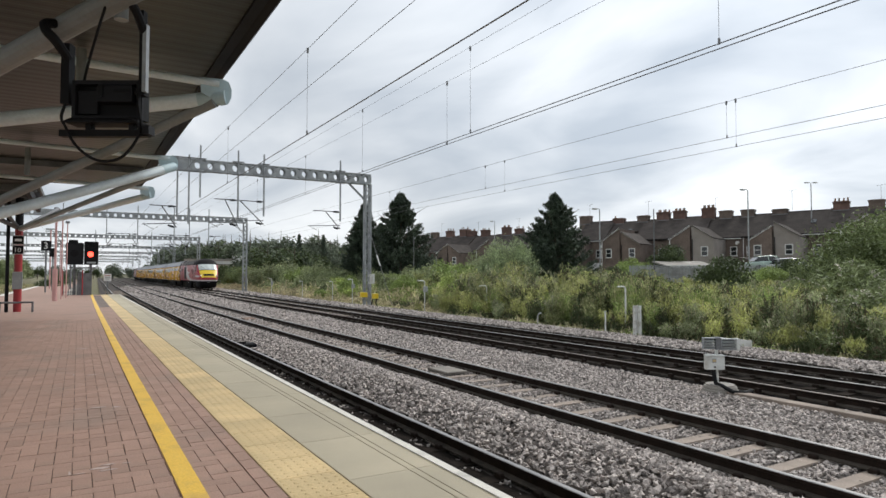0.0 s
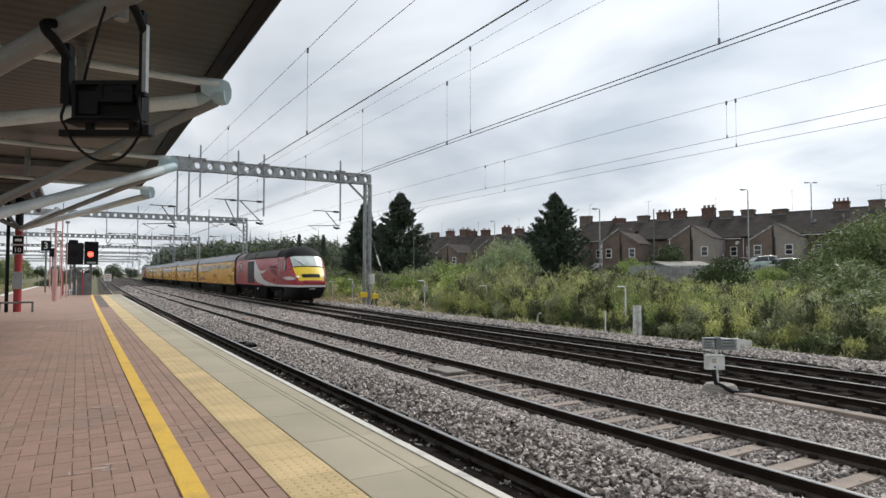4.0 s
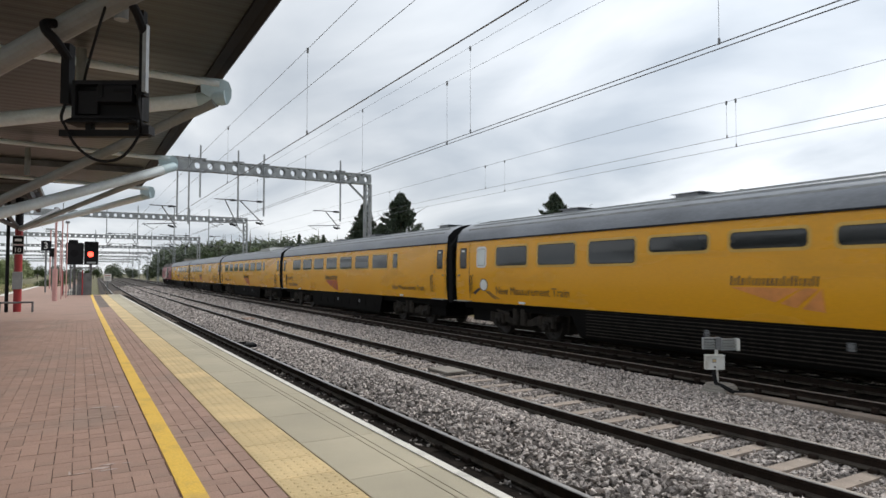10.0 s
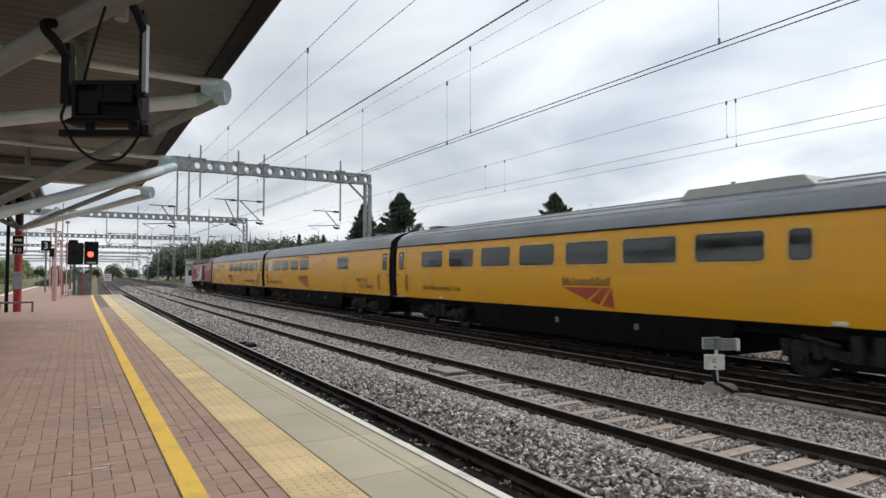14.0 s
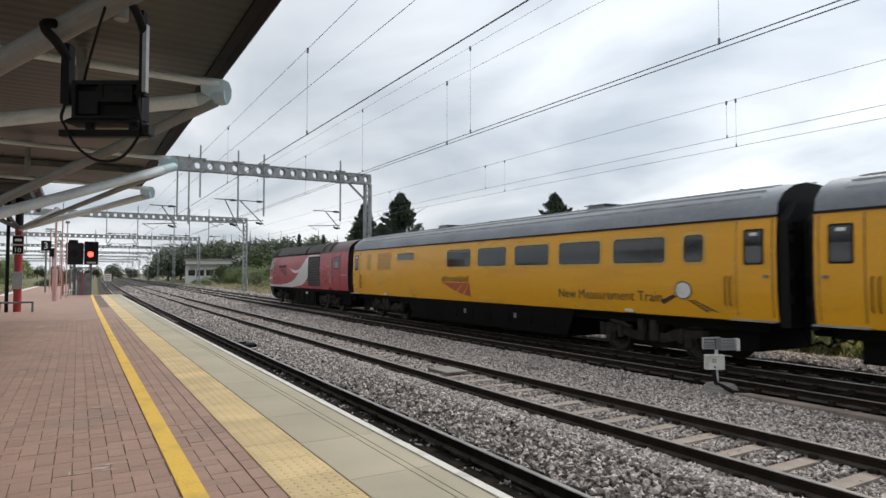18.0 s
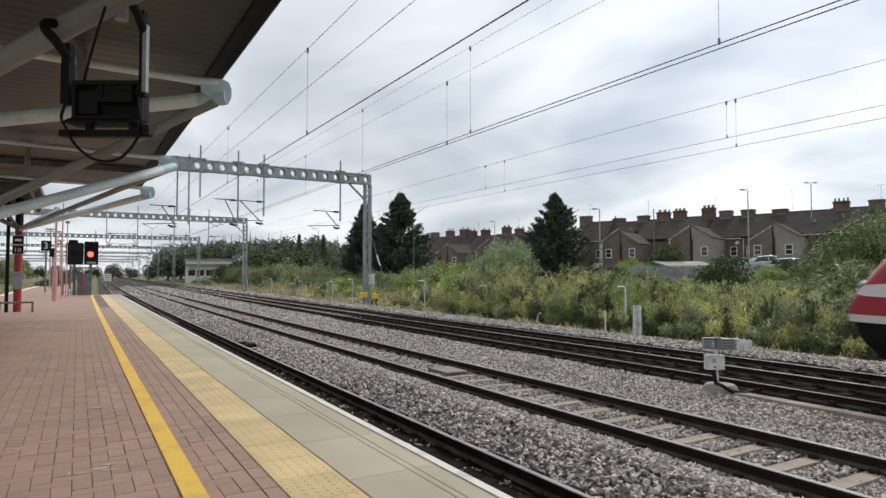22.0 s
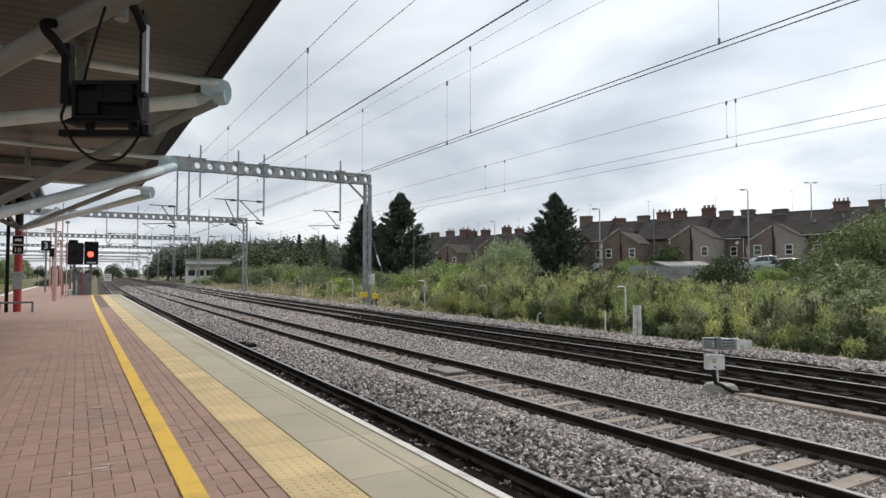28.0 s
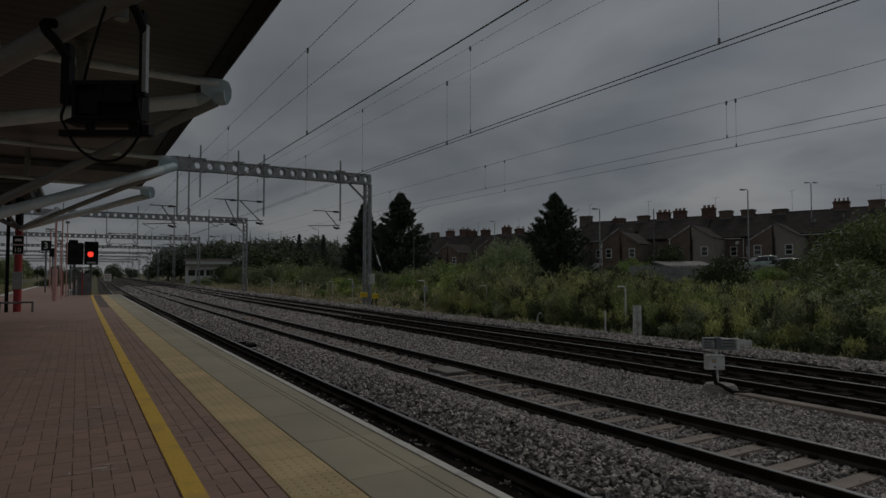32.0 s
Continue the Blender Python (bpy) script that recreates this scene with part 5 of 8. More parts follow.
    for y in (-15.84, -16.54):
        part("grab_rail", MB().path([(side_x(1.55, side), Y(y), 1.58), (side_x(1.6, side, 0.07), Y(y), 1.64), (side_x(2.4, side, 0.07), Y(y), 2.4), (side_x(3.05, side, 0.07), Y(y), 3.02), (side_x(3.1, side), Y(y), 3.08)], 0.015), M_STEEL, car)
    part("cab_window", on_side([(Y(-16.86), 2.98), (Y(-16.94), 3.22), (Y(-17.08), 3.22), (Y(-17.5), 2.86), (Y(-17.5), 2.30), (Y(-16.86), 2.44)], side, 0.008), M_GLASS, car, "dark cab side window")
    part("body_seam", on_side([(Y(-15.3), 1.25), (Y(-15.28), 1.25), (Y(-15.28), 3.3), (Y(-15.3), 3.3)], side, 0.005), M_INK, car)
    side_badge(car, Y(-15.0), Y(-12.95), 1.95, 2.76, side, M_INK_F, M_INK_F)
    for i in range(5):
        y = -16.55 - i * 0.1
        part("number_bar", on_side([(Y(y), 1.75), (Y(y - 0.05), 1.75), (Y(y - 0.05), 1.85), (Y(y), 1.85)], side, 0.009), M_PINK, car)
    # roof: louvred panels and seams
    for k in range(11):
        a = 0.06 + k * 0.075
        x = 1.37 - 0.52 * a ** 1.6 * 1.6
        z = 3.36 + 0.58 * (1 - (1 - a) ** 2)
        for y0, y1 in ((-8.5, -15.2), (-5.0, -8.1), (-3.75, -4.45)):
            for s in (-1, 1):
                part("roof_louvre", MB().box(*sorted((s * (x - 0.03), s * (x + 0.015))), Y(y1), Y(y0), z - 0.03, z + 0.03), M_LOUVRE, car)
    for y in (-4.6, -8.3, -15.3):
        rg = [(x * 1.008, 0, z + 0.012) for x, _, z in body_ring(0, zt=4.04)[7:-7]]
        part("roof_seam", MB().loft([[(x, Y(y) - 0.05, z) for x, _, z in rg], [(x, Y(y) + 0.05, z) for x, _, z in rg]], closed=False), M_FASCIA, car)
    part("exhaust", MB().box(-0.5, 0.5, Y(-11.4), Y(-9.9), 3.85, 4.03, 0, 0.06), M_ROOF_B, car)
    part("horn", MB().box(-0.12, 0.12, Y(-15.0), Y(-14.8), 3.9, 4.08, 0, 0.03), M_ROOF_B, car)
    # underside
    mb = MB().box(-1.22, 1.22, Y(-18.2), Y(LOCO_R), 1.0, 1.22)
    # the tank too is deepened to give the darkness under the car
    mb.box(-1.15, 1.15, Y(-11.5), Y(-7.0), 0.22, 1.1, 0, 0.05).box(-0.9, 0.9, Y(-17.6), Y(LOCO_R), 0.7, 1.1).box(-0.95, 0.95, Y(LOCO_R - 1.9), Y(LOCO_R - 0.6), 0.42, 1.1, 0, 0.05)
    for k in range(4):
        mb.box(-1.2, -1.1, Y(-8.05 - k * 1.1), Y(-7.15 - k * 1.1), 0.36, 1.0, 0, 0.02).box(1.1, 1.2, Y(-8.05 - k * 1.1), Y(-7.15 - k * 1.1), 0.36, 1.0, 0, 0.02)
    part("underframe", mb, M_UNDER, car, "black fuel tank and underframe, drawn low to stand in for shade beneath")
    sk = MB()
    prof = [(-16.9, 1.30, 1.21), (-17.6, 1.30, 1.21), (-18.3, 1.25, 1.21), (-18.9, 1.16, 1.21), (-19.3, 1.04, 1.21), (-19.5, 0.9, 1.21)]
    rows = []
    for dz, inset, back in ((0, 0, 0), (-0.35, 0.03, 0.2), (-0.62, 0.08, 0.5), (-0.8, 0.15, 0.8)):
        row = [(w - inset, Y(y + back * ((-16.9 - y) / 2.6)) + 0.3 * min(1, max(0, (-16.6 - y) / 1.2)) * ((w - inset) / 1.37) ** 2, z + dz) for y, w, z in prof]
        last = row[-1]
        rows.append(row + [(0, last[1] - 0.06, last[2])] + [(-x, y, z) for x, y, z in row[::-1]])
    sk.loft(rows, closed=False)
    sk.add(rows[-1], [tuple(range(len(rows[-1])))])
    part("valance", sk, M_BLACK, car, "black front valance")
    part("number_bar", MB().box(-0.2, 0.2, Y(-19.52), Y(-19.49), 1.05, 1.11), M_GREYBOX, car)
    for k in range(2):
        part("fuse_cover", MB().box(*sorted((side * 1.19, side * 1.22)), Y(-8.6 - k * 0.25), Y(-8.45 - k * 0.25), 0.85, 0.98), M_WHITEBOX, car)
    add_bogie(car, Y(-15.2), True)
    add_bogie(car, Y(-4.6), True)
    gangway(car, Y(LOCO_R), 1)
    return car


loco_1 = power_car(-1)
loco_2 = power_car(1, 0.952)
# where each vehicle's middle lies behind the first coach's front end, and how it is turned
CONSIST = [(loco_1, LOCO_C, 0)] + [(c, PITCH_L * i + COACH_HALF, 0) for i, c in enumerate((car_1, car_2, car_3, car_4, car_5))] + [(loco_2, PITCH_L * 5 - 0.75 - LOCO_C, 180)]

# ---- terraced street behind the waste ground ----
ROW_A, ROW_B = Vector((57.0, 98.0, 0)), Vector((79.5, 36.5, 0))
ROW_U = (ROW_B - ROW_A).normalized()
ROW_V = Vector((ROW_U.y, -ROW_U.x, 0)) * (1 if ROW_U.y * -1 > 0 else -1)
if ROW_V.x > 0:
    ROW_V = -ROW_V
STREET_Z = 1.9


def gable(mb, u0, u1, v0, v1, z0, ze, zr, along="u"):
    """Walls of a block with a pitched top."""
    if along == "u":
        vm = (v0 + v1) / 2
        sec = [(v0, z0), (v1, z0), (v1, ze), (vm, zr), (v0, ze)]
        mb.loft([[(u0, v, z) for v, z in sec], [(u1, v, z) for v, z in sec]])
    else:
        um = (u0 + u1) / 2
        sec = [(u0, z0), (u1, z0), (u1, ze), (um, zr), (u0, ze)]
        mb.loft([[(u, v0, z) for u, z in sec], [(u, v1, z) for u, z in sec]])
    return mb


def slope_plate(mb, a, b, c, d, t=0.12):
    pts = [Vector(p) for p in (a, b, c, d)]
    n = (pts[1] - pts[0]).cross(pts[3] - pts[0]).normalized()
    if n.z < 0:
        n = -n
    return mb.plate([p + n * 0.01 for p in pts], n * t)


def sash(house, u, z, w, h, v, dark=False):
    """Window on the rear wall: frame, pane and sill."""
    wd = part("window", MB().box(u - w / 2, u + w / 2, v, v + 0.06, z, z + h), M_UPVC if not dark else M_BLACK, house)
    g = 0.09
    part("pane", MB().box(u - w / 2 + g, u + w / 2 - g, v + 0.02, v + 0.068, z + g, z + h * 0.5 - 0.03), M_GLASS, wd)
    part("pane", MB().box(u - w / 2 + g, u + w / 2 - g, v + 0.02, v + 0.068, z + h * 0.5 + 0.03, z + h - g), M_GLASS, wd)
    part("sill", MB().box(u - w / 2 - 0.08, u + w / 2 + 0.08, v, v + 0.14, z - 0.1, z), M_CONC, wd)


def house(i, u0, w, wing, render, flip):
    rot = Matrix(((ROW_U.x, ROW_V.x, 0, 0), (ROW_U.y, ROW_V.y, 0, 0), (0, 0, 1, 0), (0, 0, 0, 1)))
    base = ROW_A + ROW_U * u0
    far = base.x * math.cos(YAW) - base.y * math.sin(YAW) < 0.19 * (base.x * math.sin(YAW) + base.y * math.cos(YAW))
    if far:                 # the street's further terrace stands back and lower
        base = base - ROW_V * 9.0 - Vector((0, 0, 0.4))
    hs = thing("terraced_house", ("grey rendered" if render else "dark brick") + " terraced house with slate roof and brick chimney", "house", "terraced houses along the street",
               at=Matrix.Translation((base.x, base.y, STREET_Z + base.z)) @ rot)
    jit = ((i * 37) % 7 - 3) * 0.05
    ze, zr = 5.25 + jit, 8.2 + jit
    wm = M_HOUSE if not render else M_RENDER
    part("wall", gable(MB(), 0, w, -8.0, 0, -2.5, ze, zr - 0.05), M_HOUSE, hs)
    rf = MB()
    slope_plate(rf, (-0.03, 0.25, ze - 0.15), (w + 0.03, 0.25, ze - 0.15), (w + 0.03, -4.0, zr), (-0.03, -4.0, zr))
    slope_plate(rf, (-0.03, -8.25, ze - 0.15), (w + 0.03, -8.25, ze - 0.15), (w + 0.03, -4.0, zr), (-0.03, -4.0, zr))
    rf.beam((0, -4, zr + 0.1), (w, -4, zr + 0.1), 0.2, 0.14)
    part("roof", rf, M_SLATE, hs)
    part("gutter", MB().tube((0, 0.28, ze - 0.22), (w, 0.28, ze - 0.22), 0.06, 6), M_UPVC if i % 3 else M_BLACK, hs)
    a, b = (0.1, w * 0.58) if not flip else (w * 0.42, w - 0.1)
    if wing:
        wz = 6.25 + jit + 0.3 * (i % 3 - 1)
        lo = wz - 1.7
        # rear wing with a single-pitch roof
        hi_u, lo_u = (b, a) if flip else (a, b)
        sec = [(a, -2.5), (b, -2.5), (b, wz if hi_u == b else lo), (a, wz if hi_u == a else lo)]
        if wing == 2:
            part("wing", gable(MB(), a, b, 0, 5.4, -2.5, wz - 0.7, wz + 1.0, "v"), wm, hs, "rear wing")
            wr = MB()
            um = (a + b) / 2
            slope_plate(wr, (a - 0.12, 5.55, wz - 0.78), (a - 0.12, -2.6, wz - 0.78), (um, -2.6, wz + 1.0), (um, 5.55, wz + 1.0), 0.1)
            slope_plate(wr, (b + 0.12, 5.55, wz - 0.78), (b + 0.12, -2.6, wz - 0.78), (um, -2.6, wz + 1.0), (um, 5.55, wz + 1.0), 0.1)
        else:
            part("wing", MB().loft([[(u, 0, z) for u, z in sec], [(u, 5.4, z) for u, z in sec]]), wm, hs, "rear wing")
            wr = slope_plate(MB(), (hi_u, 5.55, wz + 0.02), (hi_u, -2.2, wz + 0.02), (lo_u, -2.2, lo + 0.02), (lo_u, 5.55, lo + 0.02), 0.1)
        part("wing_roof", wr, M_SLATE, hs)
        part("verge", MB().beam((hi_u, 5.52, wz + 0.08), (lo_u, 5.52, lo + 0.08), 0.06, 0.16) if wing == 1 else MB().beam((a - 0.1, 5.56, wz - 0.7), ((a + b) / 2, 5.56, wz + 1.05), 0.05, 0.14).beam((b + 0.1, 5.56, wz - 0.7), ((a + b) / 2, 5.56, wz + 1.05), 0.05, 0.14),
             M_UPVC if i % 2 else M_CONC, hs)
        sash(hs, (a + b) / 2 + 0.25 * (-1 if flip else 1), 2.5, 0.85, 1.25, 5.4, i % 5 == 3)
        part("drain_pipe", MB().tube((a + 0.1, 5.48, -2), (a + 0.1, 5.48, lo), 0.05, 6), M_UPVC if i % 2 else M_BLACK, hs)
    c, d = (b, w) if not flip else (0, a)
    sash(hs, (c + d) / 2, 2.6, 0.85, 1.25, 0.0)
    if i % 2:
        part("drain_pipe", MB().tube((c + 0.2, 0.1, -2), (c + 0.2, 0.1, ze - 0.3), 0.05, 6), M_UPVC, hs)
    # chimney stacks on the ridge
    for k0, (du, top, pots) in enumerate(STACKS.get(i, ((0.0, 9.3, 3),))):
        hw = (0.80, 0.88, 0.84)[(i + k0) % 3]
        ht = top - (0.5 if pots else 0.0)
        ch = part("chimney", MB().box(du - hw, du + hw, -4.5, -3.5, zr - 1.0, ht).box(du - hw - 0.06, du + hw + 0.06, -4.56, -3.44, ht - 0.30, ht - 0.20).box(du - hw - 0.1, du + hw + 0.1, -4.6, -3.4, ht - 0.12, ht - 0.02).box(du - hw + 0.06, du + hw - 0.06, -4.44, -3.56, ht, ht + 0.05),
                  M_STACK if pots else M_HOUSE, hs, "red brick chimney stack" if pots else "brick chimney stack without pots")
        for k in range(pots):
            u = du + (hw - 0.14) * (2 * k / max(1, pots - 1) - 1)
            hp = top - 0.10 * ((i * 5 + k * 3) % 3) / 2
            yp = -4.0 + 0.18 * (k % 2 * 2 - 1)
            part("chimney_pot", MB().tube((u, yp, ht + 0.04), (u, yp, hp), 0.12, 10, r2=0.09).tube((u, yp, hp - 0.06), (u, yp, hp), 0.115, 10), M_POT if (i + k) % 3 else M_CONC, ch)
        part("flashing", MB().box(du - hw - 0.04, du + hw + 0.04, -4.54, -3.46, zr - 0.25, zr - 0.12), M_STEELDARK, ch)
    # lean-to, yard shed and satellite dish at the back
    if i % 2 == 0:
        part("lean_to", MB().loft([[(u, v, z) for v, z in ((0.1, -2.0), (3.2, -2.0), (3.2, 1.0), (0.1, 1.9))] for u in (c + 0.15, d - 0.15)]), M_UPVC if i % 4 else M_RENDER, hs, "white lean-to extension")
    if i % 3 == 1:
        part("yard_shed", MB().loft([[(0.4, v, z) for v, z in ((6.2, -2), (8.2, -2), (8.2, 1.0), (7.2, 1.5), (6.2, 1.0))], [(2.9, v, z) for v, z in ((6.2, -2), (8.2, -2), (8.2, 1.0), (7.2, 1.5), (6.2, 1.0))]]), M_TIMBER, hs, "timber garden shed")
    if i % 4 == 2:
        part("dish", MB().tube((d - 0.5, 0.12, 4.3), (d - 0.55, 0.22, 4.36), 0.28, 12, r2=0.24), M_WHITEBOX, hs, "round satellite dish")
    part("skylight", MB().plate([(w * 0.6, -1.5, ze + 1.25), (w * 0.6 + 0.6, -1.5, ze + 1.25), (w * 0.6 + 0.6, -2.2, ze + 1.74), (w * 0.6, -2.2, ze + 1.74)], (0, 0.06, 0.09)), M_GLASS, hs) if i % 5 == 1 else None
    if i % 2 == 0:
        ae = MB().tube((0.45, -3.9, zr + 0.3), (0.45, -3.9, zr + 2.9), 0.018, 5).tube((0.0, -3.9, zr + 2.8), (0.9, -3.9, zr + 2.92), 0.013, 5)
        for k in range(5):
            ae.tube((0.1 + k * 0.17, -4.1, zr + 2.82 + k * 0.022), (0.1 + k * 0.17, -3.7, zr + 2.82 + k * 0.022), 0.008, 4)
        part("aerial", ae, M_STEELDARK, hs)
    return hs


# stacks of each house: place along the ridge, height of the top, number of pots
STACKS = {1: ((0.46, 8.9, 0),), 2: ((-1.45, 9.35, 0),), 3: ((-2.08, 10.0, 5), (1.59, 10.15, 3)), 4: ((-1.16, 9.75, 4), (2.1, 9.8, 3)), 5: ((2.34, 10.1, 4),), 6: ((0.5, 9.7, 3),), 7: ((0.2, 9.6, 4),), 8: ((-0.2, 9.5, 3),), 9: ((0.3, 9.4, 4),),
          10: ((-0.27, 9.44, 0),), 11: ((0.56, 9.28, 1),), 12: ((-0.37, 8.97, 0),), 13: ((-2.07, 9.80, 5), (0.3, 9.86, 6)), 14: ((-0.47, 10.0, 6), (1.84, 8.97, 0)), 15: ((-0.11, 8.94, 0),), 16: ((-0.97, 8.75, 0),), 17: ((1.12, 9.77, 4),), 18: ((0.0, 9.2, 0),)}


def build_row():
    kinds = [(1, 0), (1, 0), (0, 0), (1, 0), (1, 0), (1, 0), (1, 0), (1, 0), (2, 0), (1, 0), (1, 0), (1, 0), (1, 0), (1, 0), (1, 1), (1, 0), (1, 1), (1, 0), (1, 0)]
    for i, (wing, rend) in enumerate(kinds):
        house(i, i * 4.75 - 20.25, 4.75, wing, rend, i % 2 == 1)


build_row()


def place(u, d, z=0.0):
    """A spot on the ground in the direction u (metres to the side per metre ahead), d metres ahead of the eye."""
    ahead, side = Vector((math.sin(YAW), math.cos(YAW), 0)), Vector((math.cos(YAW), -math.sin(YAW), 0))
    p = ahead * d + side * (u * d)
    return Vector((p.x, p.y, z))


def build_fence():
    fe = thing("palisade_fence", "grey galvanised palisade fence along the street", "fence")
    a, b = place(0.30, 59), place(0.60, 55)
    n = 9
    for k in range(n):
        p, q = a.lerp(b, k / n), a.lerp(b, (k + 1) / n)
        part("post", MB().box(p.x - 0.06, p.x + 0.06, p.y - 0.06, p.y + 0.06, 0.7, 2.9), M_STEEL, fe)
        part("rail", MB().beam((p.x, p.y, 1.7), (q.x, q.y, 1.7), 0.05, 0.06).beam((p.x, p.y, 2.65), (q.x, q.y, 2.65), 0.05, 0.06), M_STEEL, fe)
        for j in range(14):
            r = p.lerp(q, (j + 0.5) / 14)
            part("pale", MB().plate([(r.x - 0.05, r.y, 0.8), (r.x + 0.05, r.y - 0.02, 0.8), (r.x + 0.05, r.y - 0.02, 2.86), (r.x, r.y - 0.01, 2.98), (r.x - 0.05, r.y, 2.86)], (0.012, 0.03, 0)), M_STEEL, fe)
    return fe


build_fence()


def build_garages():
    for u, d, w, h, lab in ((0.4, 61.0, 4.6, 2.35, "low white garage with a flat felt roof behind the fence"), (0.548, 66.0, 5.4, 2.9, "low dark-roofed garage behind parked cars")):
        p = place(u, d)
        g = thing("garage", lab, "garage", "garages behind the fence", at=pose(p.x, p.y, 1.0, 0, 0, -30))
        part("wall", MB().box(-w / 2, w / 2, 0, 4, -0.5, h - 0.55), M_RENDER, g)
        part("roof", MB().add([(-w / 2 - 0.2, -0.3, h - 0.55), (w / 2 + 0.2, -0.3, h - 0.55), (w / 2 + 0.2, 4.2, h), (-w / 2 - 0.2, 4.2, h), (-w / 2 - 0.2, -0.3, h - 0.42), (w / 2 + 0.2, -0.3, h - 0.42), (w / 2 + 0.2, 4.2, h + 0.13), (-w / 2 - 0.2, 4.2, h + 0.13)],
                              [(3, 2, 1, 0), (4, 5, 6, 7), (0, 1, 5, 4), (1, 2, 6, 5), (2, 3, 7, 6), (3, 0, 4, 7)]), M_CONC if u < 0.5 else M_SLATE, g)
        part("fascia", MB().box(-w / 2 - 0.2, w / 2 + 0.2, -0.34, -0.3, h - 0.60, h - 0.40), M_UPVC if u < 0.5 else M_SLATE, g)


build_garages()


def build_car(at, material, label):
    car = thing("car", label, "car", "cars parked in the street", at=at)
    low = [(-2.05, 0.35, 0.62), (-2.0, 0.3, 0.85), (-1.0, 0.28, 0.95), (0.9, 0.25, 0.95), (1.75, 0.28, 0.9), (2.05, 0.35, 0.7)]
    rings = []
    for x, z0, z1 in low:
        w = 0.84 - 0.12 * max(0, abs(x) - 1.5)
        rings.append([(x, -w, z0), (x, w, z0), (x, w, z1 - 0.1), (x, w - 0.08, z1), (x, -w + 0.08, z1), (x, -w, z1 - 0.1)])
    part("body", MB().loft(rings), material, car)
    cab = []
    for x, z, w in ((-1.75, 0.92, 0.74), (-1.2, 1.38, 0.62), (-0.2, 1.46, 0.62), (0.5, 1.38, 0.62), (1.2, 0.93, 0.74)):
        cab.append([(x, -0.76, 0.9), (x, 0.76, 0.9), (x, w, z), (x, -w, z)])
    part("cabin", MB().loft(cab), M_GLASS, car)
    part("roof", MB().loft([[(x, -w, z), (x, w, z), (x, w - 0.06, z + 0.04), (x, -w + 0.06, z + 0.04)] for x, z, w in ((-1.25, 1.37, 0.64), (-0.2, 1.455, 0.64), (0.5, 1.38, 0.64))]), material, car)
    for x in (-0.35, 0.45):
        for s in (-1, 1):
            part("pillar", MB().beam((x, s * 0.75, 0.92), (x - 0.05, s * 0.65, 1.42), 0.05, 0.08), material, car)
    for x in (-1.3, 1.3):
        for s in (-1, 1):
            part("wheel", MB().tube((x, s * 0.66, 0.31), (x, s * 0.85, 0.31), 0.31, 14), M_BLACK, car)


M_CAR_G = mat("pale_green_car_paint", (0.40, 0.50, 0.44), 0.25, metal=0.3, scale=1, var=0.05, fine=20, grain=0.03, bump=0)
M_CAR_W = mat("white_car_paint", (0.72, 0.73, 0.73), 0.25, scale=1, var=0.05, fine=20, grain=0.03, bump=0)
M_CAR_S = mat("silver_car_paint", (0.42, 0.43, 0.45), 0.25, metal=0.5, scale=1, var=0.05, fine=20, grain=0.03, bump=0)
for u, d, m, l, tz in ((0.524, 60, M_CAR_G, "pale green hatchback parked behind the fence", 2.62), (0.558, 58.5, M_CAR_W, "white car parked behind the fence", 2.36), (0.395, 64, M_CAR_W, "white car parked behind the fence", 2.0),
                       (0.335, 66, M_CAR_S, "silver car parked behind the fence", 1.8), (0.30, 68, M_CAR_W, "white car parked behind the fence", 1.8)):
    p = place(u, d, tz - 0.2)
    build_car(Matrix.Translation(p) @ pose(0, 0, 0, 0, 0, -36), m, l)


def street_lamp(u, d, z0, z1, arms=1, dark=False, r=0.075):
    p = place(u, d)
    la = thing("street_lamp" if arms else "pole", ("dark" if dark else "pale grey") + " steel " + ("street lamp column standing by the street" if arms else "pole standing in the bushes"), "street lamp" if arms else "pole", "street lamps")
    m = M_STEELDARK if dark else M_STEEL
    part("column", MB().tube((p.x, p.y, z0), (p.x, p.y, z1), r, 10, r2=r * 0.7), m, la)
    side = Vector((math.cos(YAW), -math.sin(YAW), 0))
    for s in ((-1,) if arms == 1 else (-1, 1) if arms == 2 else ()):
        e = p + side * (0.55 * s)
        part("arm", MB().path([(p.x, p.y, z1 - 0.05), (p.x + side.x * 0.2 * s, p.y + side.y * 0.2 * s, z1 + 0.1), (e.x, e.y, z1 + 0.08)], 0.03), m, la)
        part("lantern", MB().box(e.x - 0.25, e.x + 0.25, e.y - 0.15, e.y + 0.15, z1 - 0.02, z1 + 0.12, 0, 0.04), M_GREYBOX, la)


street_lamp(0.491, 63, 1.5, 10.65, 1)
street_lamp(0.252, 66, 1.5, 9.0, 1)
street_lamp(0.593, 78, 1.5, 13.6, 2)
street_lamp(0.339, 57, 0.8, 8.1, 0, True, 0.06)
street_lamp(-0.034, 95, 1.0, 9.4, 1)
street_lamp(0.083, 105, 1.0, 11.0, 1)
street_lamp(-0.047, 70, 0.5, 6.4, 0, True, 0.05)


